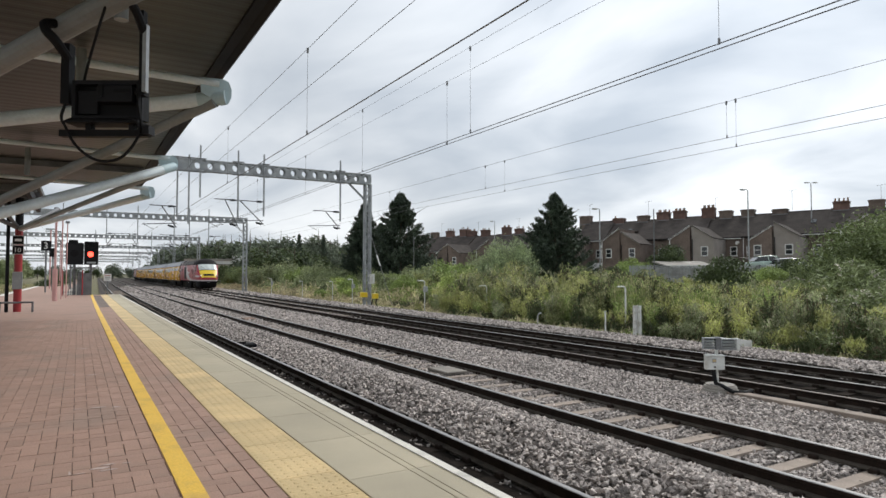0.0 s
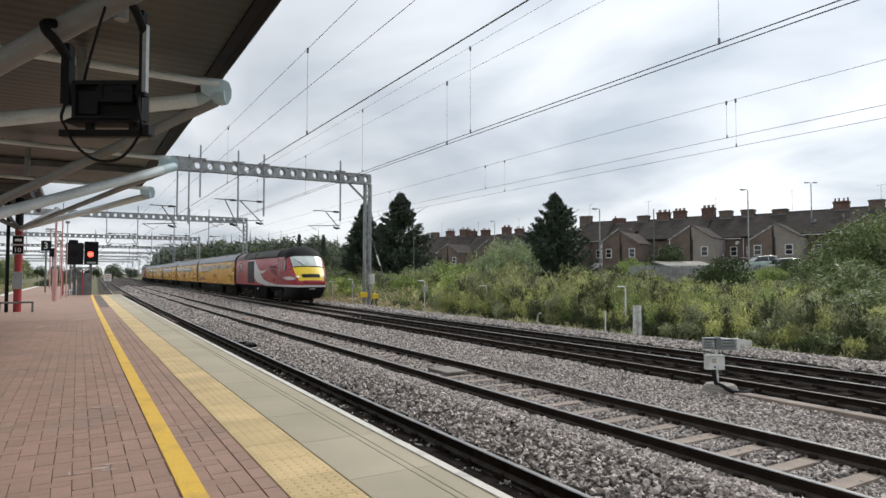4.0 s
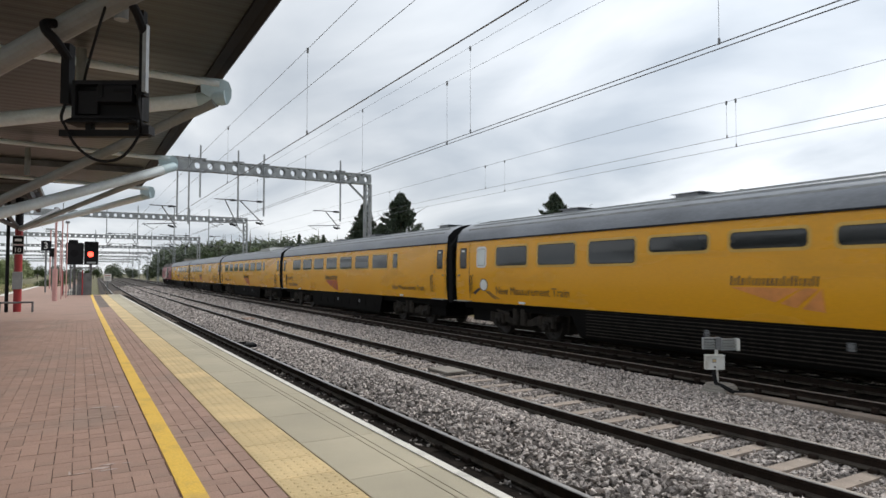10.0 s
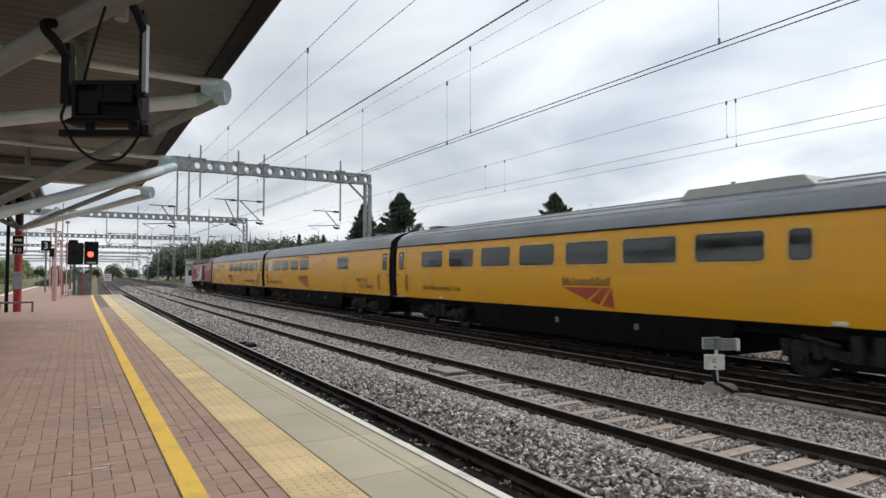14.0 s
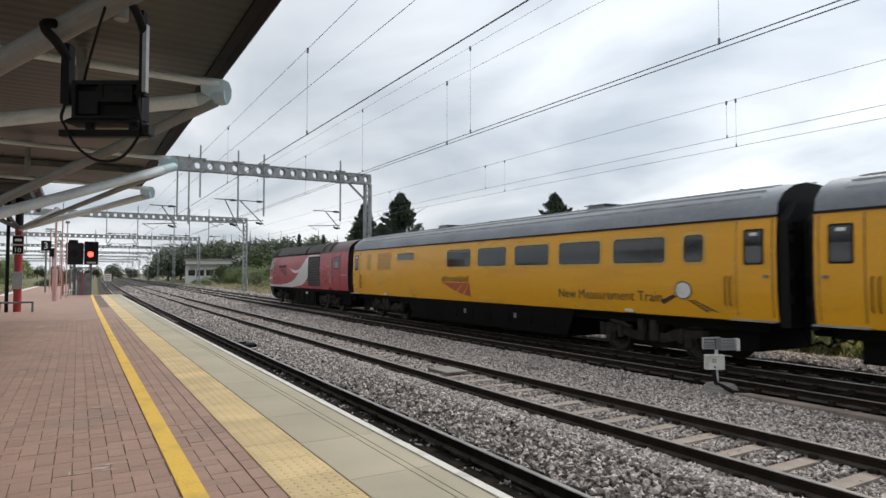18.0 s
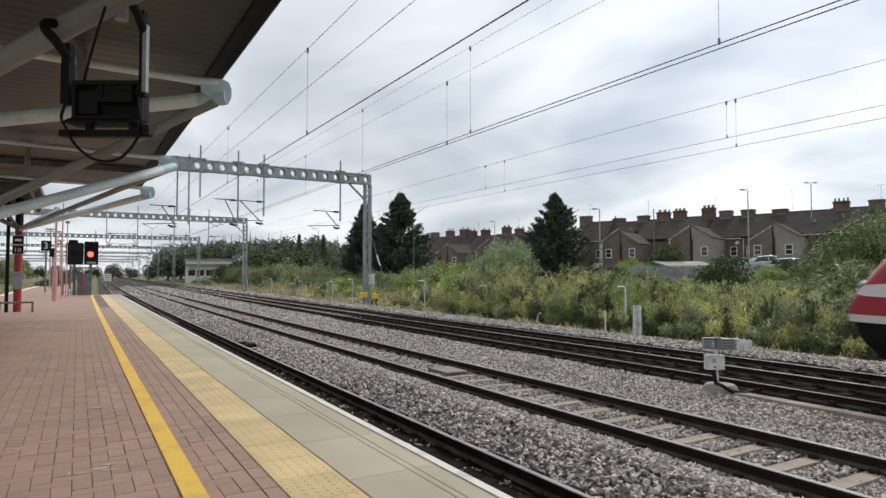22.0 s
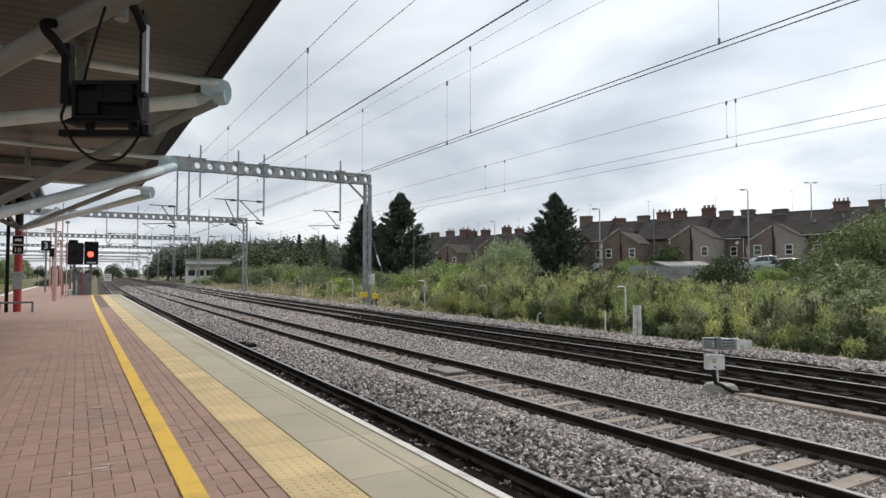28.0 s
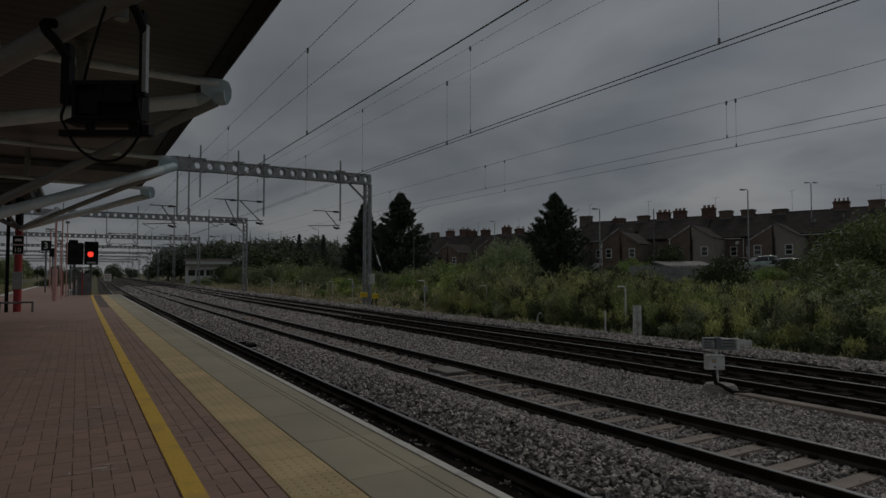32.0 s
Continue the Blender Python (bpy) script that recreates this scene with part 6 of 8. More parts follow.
def build_shed():
    sh = thing("warehouse", "long low white warehouse with flat roof beyond the railway", "warehouse", at=pose(32.4, 158.0, -0.9, 0, 0, -24))
    part("wall", MB().box(-10.5, 10.5, 0, 12, 0, 6.2), M_UPVC, sh)
    part("roof", MB().box(-10.8, 10.8, -0.4, 12.3, 6.2, 6.7), M_CONC, sh)
    part("annex", MB().box(1.0, 10.6, -1.5, 2.0, 0, 7.1).box(0.8, 10.8, -1.7, 2.2, 7.1, 7.4), M_UPVC, sh)
    for k in range(5):
        part("window", MB().box(-9.8 + k * 2.1, -8.2 + k * 2.1, -0.06, 0.04, 2.6, 4.0), M_GLASS, sh)
    part("canopy_roof", MB().box(-10.6, 0.9, -1.8, 0, 5.2, 5.4), M_CONC, sh)


build_shed()

# ---- plants ----


def leaf_quads(c, size, aspect=0.45, up=0.35, seed=0):
    """Rhombic leaves at the places c (n, 3), each turned its own way."""
    r = np.random.default_rng(seed)
    n = len(c)
    d = r.normal(size=(n, 3))
    d[:, 2] = d[:, 2] * 0.8 + up
    d /= np.linalg.norm(d, axis=1)[:, None]
    e = np.cross(d, r.normal(size=(n, 3)))
    e /= np.linalg.norm(e, axis=1)[:, None] + 1e-9
    s = (size * r.uniform(0.6, 1.4, size=n))[:, None]
    v = np.stack([c - d * s * 0.5, c + e * s * aspect * 0.5, c + d * s * 0.5, c - e * s * aspect * 0.5], 1).reshape(-1, 3)
    return v, np.arange(n * 4).reshape(-1, 4)


def blob(n, rx, ry, rz, seed, lumps=9, hollow=0.55):
    """Places for leaves in a crown of several lumps with gaps between them."""
    r = np.random.default_rng(seed)
    cen = r.normal(size=(lumps, 3))
    cen /= np.linalg.norm(cen, axis=1)[:, None]
    cen *= r.uniform(0.35, 0.75, size=(lumps, 1))
    cen[:, 2] = np.abs(cen[:, 2]) * 0.9 - 0.12
    rad = r.uniform(0.28, 0.48, size=lumps)
    k = r.integers(0, lumps, n)
    p = r.normal(size=(n, 3))
    p /= np.linalg.norm(p, axis=1)[:, None]
    p = cen[k] + p * (rad[k] * r.uniform(hollow, 1.08, n))[:, None]
    p *= np.array([rx, ry, rz])
    p[:, 2] += rz * 0.62
    return p[p[:, 2] > 0.02]


def trunk_mesh(h, r, spread, seed, limbs=6):
    rr = random.Random(seed)
    mb = MB().tube((0, 0, -0.2), (0.05, 0.03, h * 0.55), r, 8, r2=r * 0.55, caps=False).tube((0.05, 0.03, h * 0.55), (0.02, 0.0, h * 0.95), r * 0.55, 7, r2=r * 0.1)
    for k in range(limbs):
        a, z = k * 2.4 + rr.random(), h * (0.18 + 0.6 * k / limbs)
        mb.tube((0.03, 0.02, z), (math.cos(a) * spread * 0.7, math.sin(a) * spread * 0.7, z + h * 0.18), r * 0.35, 5, r2=r * 0.08)
    return mb.mesh("trunk", M_BARK)


def plant(name, label, category, group, trunk, crown):
    t = thing(name, label, category, group)
    part("trunk", trunk, None, t)
    part("crown", crown, None, t)
    return t


def crown_mesh(n, rx, ry, rz, size, material, seed, lumps=10, aspect=0.5):
    v, f = leaf_quads(blob(n, rx, ry, rz, seed, lumps), size, aspect, 0.2, seed + 1)
    return fast_mesh("crown", v, f, material)


def conifer_mesh(h, r, n, seed):
    """Dense dark evergreen with a full skirt: upswept boughs carrying flat sprays."""
    rr = np.random.default_rng(seed)
    b = 460
    zb = rr.uniform(0.0, 1.0, b) ** 1.15
    ang = rr.uniform(0, math.tau, b)
    shape = np.minimum(1.0, 0.84 + 1.0 * zb) * (1 - zb) ** 0.80
    lobe = 1 + 0.09 * np.sin(ang * 3 + seed) * np.cos(zb * 9 + seed)
    reach = r * shape * lobe * rr.uniform(0.72, 1.15, b) + 0.05
    k = rr.integers(0, b, n)
    u = rr.uniform(0.10, 1.0, n) ** 0.55
    p = np.stack([np.cos(ang[k]) * reach[k] * u, np.sin(ang[k]) * reach[k] * u, h * 0.95 * zb[k] + u ** 1.5 * 0.42 * reach[k] + 0.02 * h * u], 1)
    p += rr.normal(size=(n, 3)) * np.array([0.13, 0.13, 0.11]) * (h / 8) * (1.35 - 0.95 * u)[:, None]
    v, f = leaf_quads(p, 0.24 * h / 8, 0.26, 0.9, seed + 5)
    return fast_mesh("crown", v, f, M_CONIFER)


def at_ground(x, y):
    return ground_z(x, y)


def build_trees():
    for (u, d, h, r, s) in ((0.180, 47, 8.2, 3.6, 11), (-0.068, 76, 12.0, 5.0, 12), (-0.126, 79, 11.2, 3.7, 13), (-0.100, 82, 8.6, 3.4, 14), (-0.231, 140, 10.6, 1.7, 15), (-0.192, 140, 10.2, 1.5, 16), (-0.243, 150, 9.0, 2.0, 17)):
        p = place(u, d)
        t = plant("conifer", "tall dark green conifer standing on waste ground", "tree", "dark conifers", trunk_mesh(h, 0.18, r, s), conifer_mesh(h, r, 42000 if d < 90 else 5000, s))
        t.matrix_basis = pose(p.x, p.y, at_ground(p.x, p.y) - 0.1)
    # the woods on the skyline
    kinds = [plant("tree", "leafy green tree in the distance", "tree", "distant trees", trunk_mesh(8, 0.2, 3, 30 + k, 5), crown_mesh(3800, 4.2, 4.2, 4.4, 0.48, (M_FAR, M_FAR, M_LEAF_D)[k], 30 + k, 14)) for k in range(3)]
    spots = []
    r = random.Random(5)
    for k in range(30):
        spots.append((-0.44 + 0.30 * k / 30, r.uniform(175, 240), r.uniform(1.4, 1.9)))
    for k in range(9):
        spots.append((-0.405 + k * 0.013, r.uniform(185, 215), r.uniform(1.5, 1.9)))
    for k in range(14):
        spots.append((-0.31 + 0.20 * k / 14, r.uniform(120, 160), r.uniform(0.75, 1.15)))
    for k in range(14):
        spots.append((-0.14 + 0.22 * k / 14, r.uniform(115, 145), r.uniform(0.5, 0.75)))
    for k in range(14):
        spots.append((-0.86 + 0.42 * k / 14, r.uniform(240, 330), r.uniform(0.7, 1.1)))
    for k in range(14):
        spots.append((-0.1 + 0.95 * k / 14, r.uniform(150, 220), r.uniform(0.5, 0.7)))
    for i, (u, d, s) in enumerate(spots):
        p = place(u, d)
        m = pose(p.x, p.y, at_ground(p.x, p.y) - 0.2, 0, 0, r.uniform(0, 360)) @ Matrix.Diagonal((s * 1.1, s * 1.1, s, 1))
        if i < 3:
            kinds[i].matrix_basis = m
        else:
            t = copy_thing(kinds[i % 3], m)
            t.matrix_basis = m


build_trees()


def build_shrubs():
    r = random.Random(9)
    kinds = []
    for k, (m, lab) in enumerate(((M_LEAF, "green bramble bush on waste ground"), (M_LEAF_L, "light green leafy bush on waste ground"), (M_LEAF_D, "dark green dense bush on waste ground"), (M_SAGE, "rounded grey-green shrub on waste ground"), (M_BUSH_R, "large dark green bush with small leaves"))):
        kinds.append((plant("bush", lab, "bush", "bushes on the waste ground", trunk_mesh(1.2, 0.05, 0.7, 50 + k, 5), crown_mesh(5600 if k < 4 else 15000, 1.3, 1.3, 1.15, 0.105 if k < 4 else 0.055, m, 50 + k, 16 if k < 4 else 26, 0.5))))
    used = set()

    def put(k, x, y, s, sz=1.0):
        if y < 320 and 1.6 < x - bend(y) < 18.7 + 1.2 * s:          # keep the formation clear
            return
        if k in (0, 1) and y > 58 and r.random() < 0.7:      # further off the bushes are duller
            k = 3 if r.random() < 0.55 else 4
        m = pose(x, y, at_ground(x, y) - 0.08, 0, 0, r.uniform(0, 360)) @ Matrix.Diagonal((s, s, s * sz, 1))
        t = kinds[k] if k not in used else copy_thing(kinds[k], m)
        used.add(k)
        t.matrix_basis = m

    # named spots: u, d, kind, size, height share
    for u, d, k, s, sz in ((0.446, 37, 2, 1.75, 1.05), (0.012, 46, 1, 1.2, 1.25), (-0.01, 47, 0, 1.1, 1.1), (0.14, 50, 0, 1.5, 1.0), (0.03, 54, 0, 1.9, 1.1), (-0.03, 55, 3, 1.7, 1.0), (0.0, 60, 0, 1.9, 1.2), (0.06, 62, 3, 1.9, 1.2), (0.11, 60, 2, 1.7, 1.2), (0.21, 52, 3, 1.3, 1.0), (0.235, 50, 0, 1.2, 1.1),
                           (0.30, 62, 0, 1.6, 1.1), (0.36, 66, 2, 1.8, 1.3), (0.27, 60, 2, 1.2, 1.0), (0.63, 58, 2, 1.6, 1.1), (0.56, 52, 2, 1.3, 1.0), (0.52, 50, 0, 1.3, 0.8),
                           (0.70, 31, 4, 3.1, 1.0), (0.61, 32, 4, 1.6, 1.15), (0.77, 33, 4, 3.3, 1.1), (0.65, 29.5, 4, 1.7, 1.1), (0.58, 31, 2, 0.9, 0.9), (0.70, 28, 3, 1.3, 0.9),
                           (0.66, 23, 3, 1.0, 0.9), (0.70, 21, 2, 0.9, 0.8), (0.62, 24, 3, 0.8, 0.9), (0.72, 25, 3, 1.2, 0.9), (0.22, 30, 2, 1.05, 0.95), (0.26, 28.5, 2, 0.9, 0.85), (0.17, 33, 0, 1.1, 0.9),
                           (-0.336, 79, 0, 1.2, 1.0), (-0.255, 79, 0, 1.0, 1.15), (-0.193, 60, 0, 0.7, 1.05), (-0.16, 51, 1, 0.55, 1.2), (-0.151, 59, 0, 0.85, 1.9), (-0.083, 54, 3, 1.15, 1.25), (-0.06, 52, 0, 0.9, 1.2), (-0.30, 92, 3, 2.1, 1.0), (-0.275, 88, 0, 2.1, 1.1), (-0.25, 92, 3, 2.2, 1.15), (-0.225, 86, 0, 2.0, 1.1), (-0.205, 84, 3, 1.9, 1.15), (-0.18, 80, 0, 1.8, 1.1), (-0.165, 76, 3, 1.5, 1.2), (-0.22, 76, 0, 1.4, 1.0), (-0.19, 72, 3, 1.2, 1.0), (-0.11, 66, 3, 1.6, 1.0), (-0.09, 64, 2, 1.2, 0.9), (-0.05, 66, 3, 1.5, 1.1), (-0.41, 122, 2, 2.4, 1.0), (-0.39, 112, 0, 1.6, 1.0), (-0.375, 118, 4, 2.5, 1.0), (-0.36, 108, 3, 1.5, 1.0), (-0.35, 120, 2, 2.5, 1.05), (-0.335, 110, 0, 1.8, 1.1), (-0.325, 116, 4, 2.5, 1.05), (-0.31, 112, 0, 2.4, 1.1), (-0.365, 95, 0, 1.0, 0.9), (-0.31, 98, 3, 1.5, 1.1),
                           (-0.28, 90, 2, 1.6, 0.9), (-0.22, 95, 0, 1.9, 1.0), (-0.15, 90, 2, 2.0, 1.1), (-0.12, 98, 0, 2.2, 1.0), (-0.08, 66, 0, 1.4, 1.0), (-0.05, 60, 1, 1.3, 0.9), (-0.34, 100, 2, 1.5, 0.8), (-0.42, 110, 0, 1.3, 0.8), (-0.5, 120, 2, 1.6, 0.9)):
        p = place(u, d)
        put(k, p.x, p.y, s, sz)
    for _ in range(40):
        u, d = r.uniform(-0.2, 0.66), r.uniform(36, 74)
        p = place(u, d)
        if p.x - bend(p.y) > 23:
            put(r.choice((0, 0, 2, 3, 3)), p.x, p.y, r.uniform(0.5, 1.15), r.uniform(0.7, 1.0))
    for _ in range(80):
        y = r.uniform(42, 100)
        x = r.uniform(20.5, 32) + bend(y)
        put(r.choice((0, 0, 1, 2, 3, 3)), x, y, r.uniform(0.4, 1.0) * (1 + (x - bend(y) - 20) / 14), r.uniform(0.8, 1.3))
    for _ in range(40):
        u, d = r.uniform(-0.4, 0.0), r.uniform(60, 150)
        p = place(u, d)
        if p.x - bend(p.y) > 21:
            put(r.choice((0, 0, 2, 3)), p.x, p.y, r.uniform(0.7, 1.4), r.uniform(0.6, 0.95))
    for _ in range(46):
        y = r.uniform(84, 170)
        x = 21.5 + bend(y) + r.uniform(0, 1) ** 1.4 * 14
        put(r.choice((0, 0, 3, 3, 1)), x, y, r.uniform(0.5, 1.0) if y > 110 else r.uniform(0.7, 1.2), r.uniform(0.6, 0.9))
    # the hedge beyond the far side of the platform, and scrub where the lines part
    for k in range(58):
        y = 44 + 3.6 * k
        put(r.choice((2, 3, 4, 3)), -10.0 - 0.14 * k + r.uniform(-1.2, 1.2), y, r.uniform(1.2, 1.9) * (1 + y / 180), r.uniform(0.8, 1.15))
    for k in range(16):
        y = 62 + 9 * k
        put(r.choice((2, 3, 4)), -1.2 - r.uniform(0, 1.6) + bend(y) * 0.6, y, r.uniform(0.8, 1.5), r.uniform(0.8, 1.2))


build_shrubs()


def willow():
    """A tall bush of upright shoots with narrow leaves."""
    r = np.random.default_rng(77)
    shoots, per = 520, 60
    a, out = r.uniform(0, math.tau, shoots), r.uniform(0.1, 1.0, shoots) ** 0.6
    k, t = np.repeat(np.arange(shoots), per), r.uniform(0.12, 1.0, shoots * per)
    top = 4.9 * np.sqrt(1 - 0.72 * out ** 2) * r.uniform(0.82, 1.06, shoots)
    reach = 2.3 * out[k] * t ** 0.75
    c = np.stack([np.cos(a[k]) * reach, np.sin(a[k]) * reach, top[k] * t], 1) + r.normal(size=(len(k), 3)) * 0.09
    v, f = leaf_quads(c, 0.2, 0.24, 1.2, 78)
    t_ = plant("willow_bush", "tall grey-green willow bush with narrow upright leaves", "bush", "bushes on the waste ground", trunk_mesh(2.5, 0.07, 1.4, 79, 7), fast_mesh("crown", v, f, M_WILLOW))
    p = place(0.1045, 44)
    t_.matrix_basis = pose(p.x, p.y, at_ground(p.x, p.y) - 0.05)


willow()


def weeds(name, label, xs, ys, count, h0, h1, leaf, material, tip, seed, per=13, plume=4, band=None):
    """Tall weeds: stalks with leaves all the way up and a seed head."""
    r = np.random.default_rng(seed)
    x = r.uniform(*xs, count)
    y = r.uniform(*ys, count)
    # thin out in patches
    patch = np.array([0.9 * noise.noise((a * 0.32, b * 0.32, seed * 3.7)) + 0.75 * noise.noise((a * 1.0, b * 1.0, seed)) for a, b in zip(x, y)])
    ok = patch > 0.03 + r.uniform(-0.14, 0.14, count)
    if band:                # each kind keeps to its own clumps
        zone = np.array([noise.noise((a * 0.24, b * 0.24, 5.5)) + 0.35 * noise.noise((a * 0.9, b * 0.9, 8.5)) for a, b in zip(x, y)]) + r.uniform(-0.06, 0.06, count)
        ok = (patch > -0.22 + r.uniform(-0.14, 0.14, count)) & (zone > band[0]) & (zone < band[1])
    x, y, patch = x[ok], y[ok], patch[ok]
    n = len(x)
    mound = np.array([noise.noise((a * 0.45, b * 0.45, 40.0)) for a, b in zip(x, y)])
    h = r.uniform(h0, h1, n) * np.clip(0.75 + 0.6 * patch + 0.75 * mound, 0.3, 1.7)
    gx = x + np.where(y > 0, 0.00012 * np.minimum(y, 100) ** 2 + 0.024 * np.maximum(y - 100, 0), 0)
    base = np.array([ground_z(a, b) for a, b in zip(gx, y)])
    lean = r.normal(size=(n, 2)) * 0.13
    k = np.repeat(np.arange(n), per)
    t = r.uniform(0.08, 0.95, n * per)
    spread = 0.16 * (1.15 - t)
    c = np.stack([gx[k] + lean[k, 0] * t * h[k] + r.normal(size=len(k)) * spread, y[k] + lean[k, 1] * t * h[k] + r.normal(size=len(k)) * spread, base[k] + t * h[k]], 1)
    v, f = leaf_quads(c, leaf, 0.27, 0.7, seed)
    ob = new(name, fast_mesh(name, v, f, material))
    tagged(ob, label, "weeds", kind="stuff")
    if plume:
        k = np.repeat(np.arange(n), plume)
        t = r.uniform(0.55, 1.08, len(k))
        c = np.stack([gx[k] + lean[k, 0] * t * h[k] + r.normal(size=len(k)) * 0.04, y[k] + lean[k, 1] * t * h[k] + r.normal(size=len(k)) * 0.04, base[k] + t * h[k]], 1)
        v, f = leaf_quads(c, leaf * 1.5, 0.16, 1.8, seed + 3)
        ob = new("seed_heads", fast_mesh("seed_heads", v, f, tip))
        tagged(ob, "dry buff seed heads and stalks among tall weeds", "weeds", kind="stuff")


def build_buddleias():
    """Loose arching shrubs with lance leaves and pale flower spikes."""
    r = np.random.default_rng(91)
    stems, per = 120, 36
    a, out = r.uniform(0, math.tau, stems), r.uniform(0.05, 1.0, stems) ** 0.6
    top = 2.3 * np.sqrt(1 - 0.62 * out ** 2) * r.uniform(0.75, 1.1, stems)

    def spot(k, t):
        reach = 1.55 * out[k] * t ** 1.35
        return np.stack([np.cos(a[k]) * reach, np.sin(a[k]) * reach, top[k] * (t - np.where(t > 0.85, 1.5 * (t - 0.85) ** 2, 0))], 1)

    k, t = np.repeat(np.arange(stems), per), r.uniform(0.14, 1.0, stems * per)
    v, f = leaf_quads(spot(k, t) + r.normal(size=(len(k), 3)) * 0.09, 0.19, 0.27, 0.1, 92)
    crown = fast_mesh("crown", v, f, M_BUDDLEIA)
    k = np.repeat(np.arange(0, stems, 6), 14)
    t = 0.94 + np.tile(np.linspace(0, 0.18, 14), stems // 6)
    v, f = leaf_quads(spot(k, t) + r.normal(size=(len(k), 3)) * 0.025, 0.075, 0.7, 0.1, 93)
    spikes = fast_mesh("flower_spikes", v, f, M_FLOWER)
    first = None
    for u, d, s, sz, turn in ((0.615, 18.8, 0.50, 0.8, 10), (0.665, 19.4, 0.58, 0.9, 130), (0.70, 18.8, 0.6, 1.0, 250), (0.64, 22.4, 0.72, 0.9, 70), (0.69, 22.5, 0.85, 1.0, 310), (0.605, 25.0, 0.75, 0.9, 200), (0.73, 21.0, 0.9, 1.0, 30),
                              (0.66, 26.0, 1.25, 0.95, 160), (0.575, 29.0, 0.8, 1.0, 280), (0.11, 41.0, 0.7, 1.0, 40), (0.055, 42.0, 0.75, 1.0, 220)):
        p = place(u, d)
        m = pose(p.x, p.y, at_ground(p.x, p.y) - 0.05, 0, 0, turn) @ Matrix.Diagonal((s, s, s * sz, 1))
        if first is None:
            first = t_ = plant("buddleia", "arching grey-green buddleia shrub with pale faded flower spikes", "bush", "bushes on the waste ground", trunk_mesh(1.5, 0.05, 0.9, 94, 7), crown)
            tagged(part("flower_spikes", spikes, None, t_, "pale faded flower spikes"), kind="stuff")
        else:
            t_ = copy_thing(first, m)
        t_.matrix_basis = m


build_buddleias()
THICKETS = {"yellow": (M_LEAF_Y, M_STALK), "green": (M_LEAF, M_STALK), "dark": (M_LEAF_D, M_HEAD), "sage": (M_SAGE, M_UMBEL), "olive": (M_OLIVE, M_STALK)}


def thicket(kind, label, spots, leaf, stems=15, per=26, plume=6, seed=0):
    """Clumps of arching stems, leafy from knee height up, with drooping seed heads; spots: rows of (x, y, height, spread)."""
    if not len(spots):
        return
    r = np.random.default_rng(seed)
    sp = np.asarray(spots)
    k = np.repeat(np.arange(len(sp)), stems)
    n = len(k)
    a = r.uniform(0, math.tau, n)
    h = sp[k, 2] * r.uniform(0.62, 1.12, n)
    reach = sp[k, 3] * r.uniform(0.15, 1.0, n)
    foot = np.stack([sp[k, 0] + r.normal(size=n) * 0.12, sp[k, 1] + r.normal(size=n) * 0.12], 1)
    base = np.array([ground_z(p[0], p[1]) for p in sp])[k]

    def spot(i, t):
        """A place along stem i; past its tip the stem droops."""
        out = reach[i] * t ** 1.7
        z = base[i] + h[i] * (t - np.where(t > 0.9, 2.6 * (t - 0.9) ** 2, 0))
        return np.stack([foot[i, 0] + np.cos(a[i]) * out, foot[i, 1] + np.sin(a[i]) * out, z], 1)

    i = np.repeat(np.arange(n), per)
    t = 1 - 0.80 * r.uniform(0, 1, len(i)) ** 1.5
    c = spot(i, t) + r.normal(size=(len(i), 3)) * (leaf * 0.62)
    v, f = leaf_quads(c, leaf * 1.6, 0.16, 1.2, seed + 1)
    green, tip = THICKETS[kind]
    tagged(new("thicket", fast_mesh("thicket", v, f, green)), label, "weeds", kind="stuff")
    # stems and seed heads
    i = np.repeat(np.arange(n), plume)
    t0 = np.tile(np.linspace(0.68, 1.18, plume), n)
    p, q = spot(i, t0), spot(i, t0 + 0.11)
    side = np.cross(q - p, r.normal(size=p.shape))
    side /= np.linalg.norm(side, axis=1)[:, None] + 1e-9
    side *= leaf * r.uniform(0.10, 0.27, len(p))[:, None]
    m = (p + q) / 2
    v = np.stack([p, m + side, q, m - side], 1).reshape(-1, 3)
    tagged(new("seed_heads", fast_mesh("seed_heads", v, np.arange(len(v)).reshape(-1, 4), tip)), "drooping seed heads on the stems of a thicket", "weeds", kind="stuff")


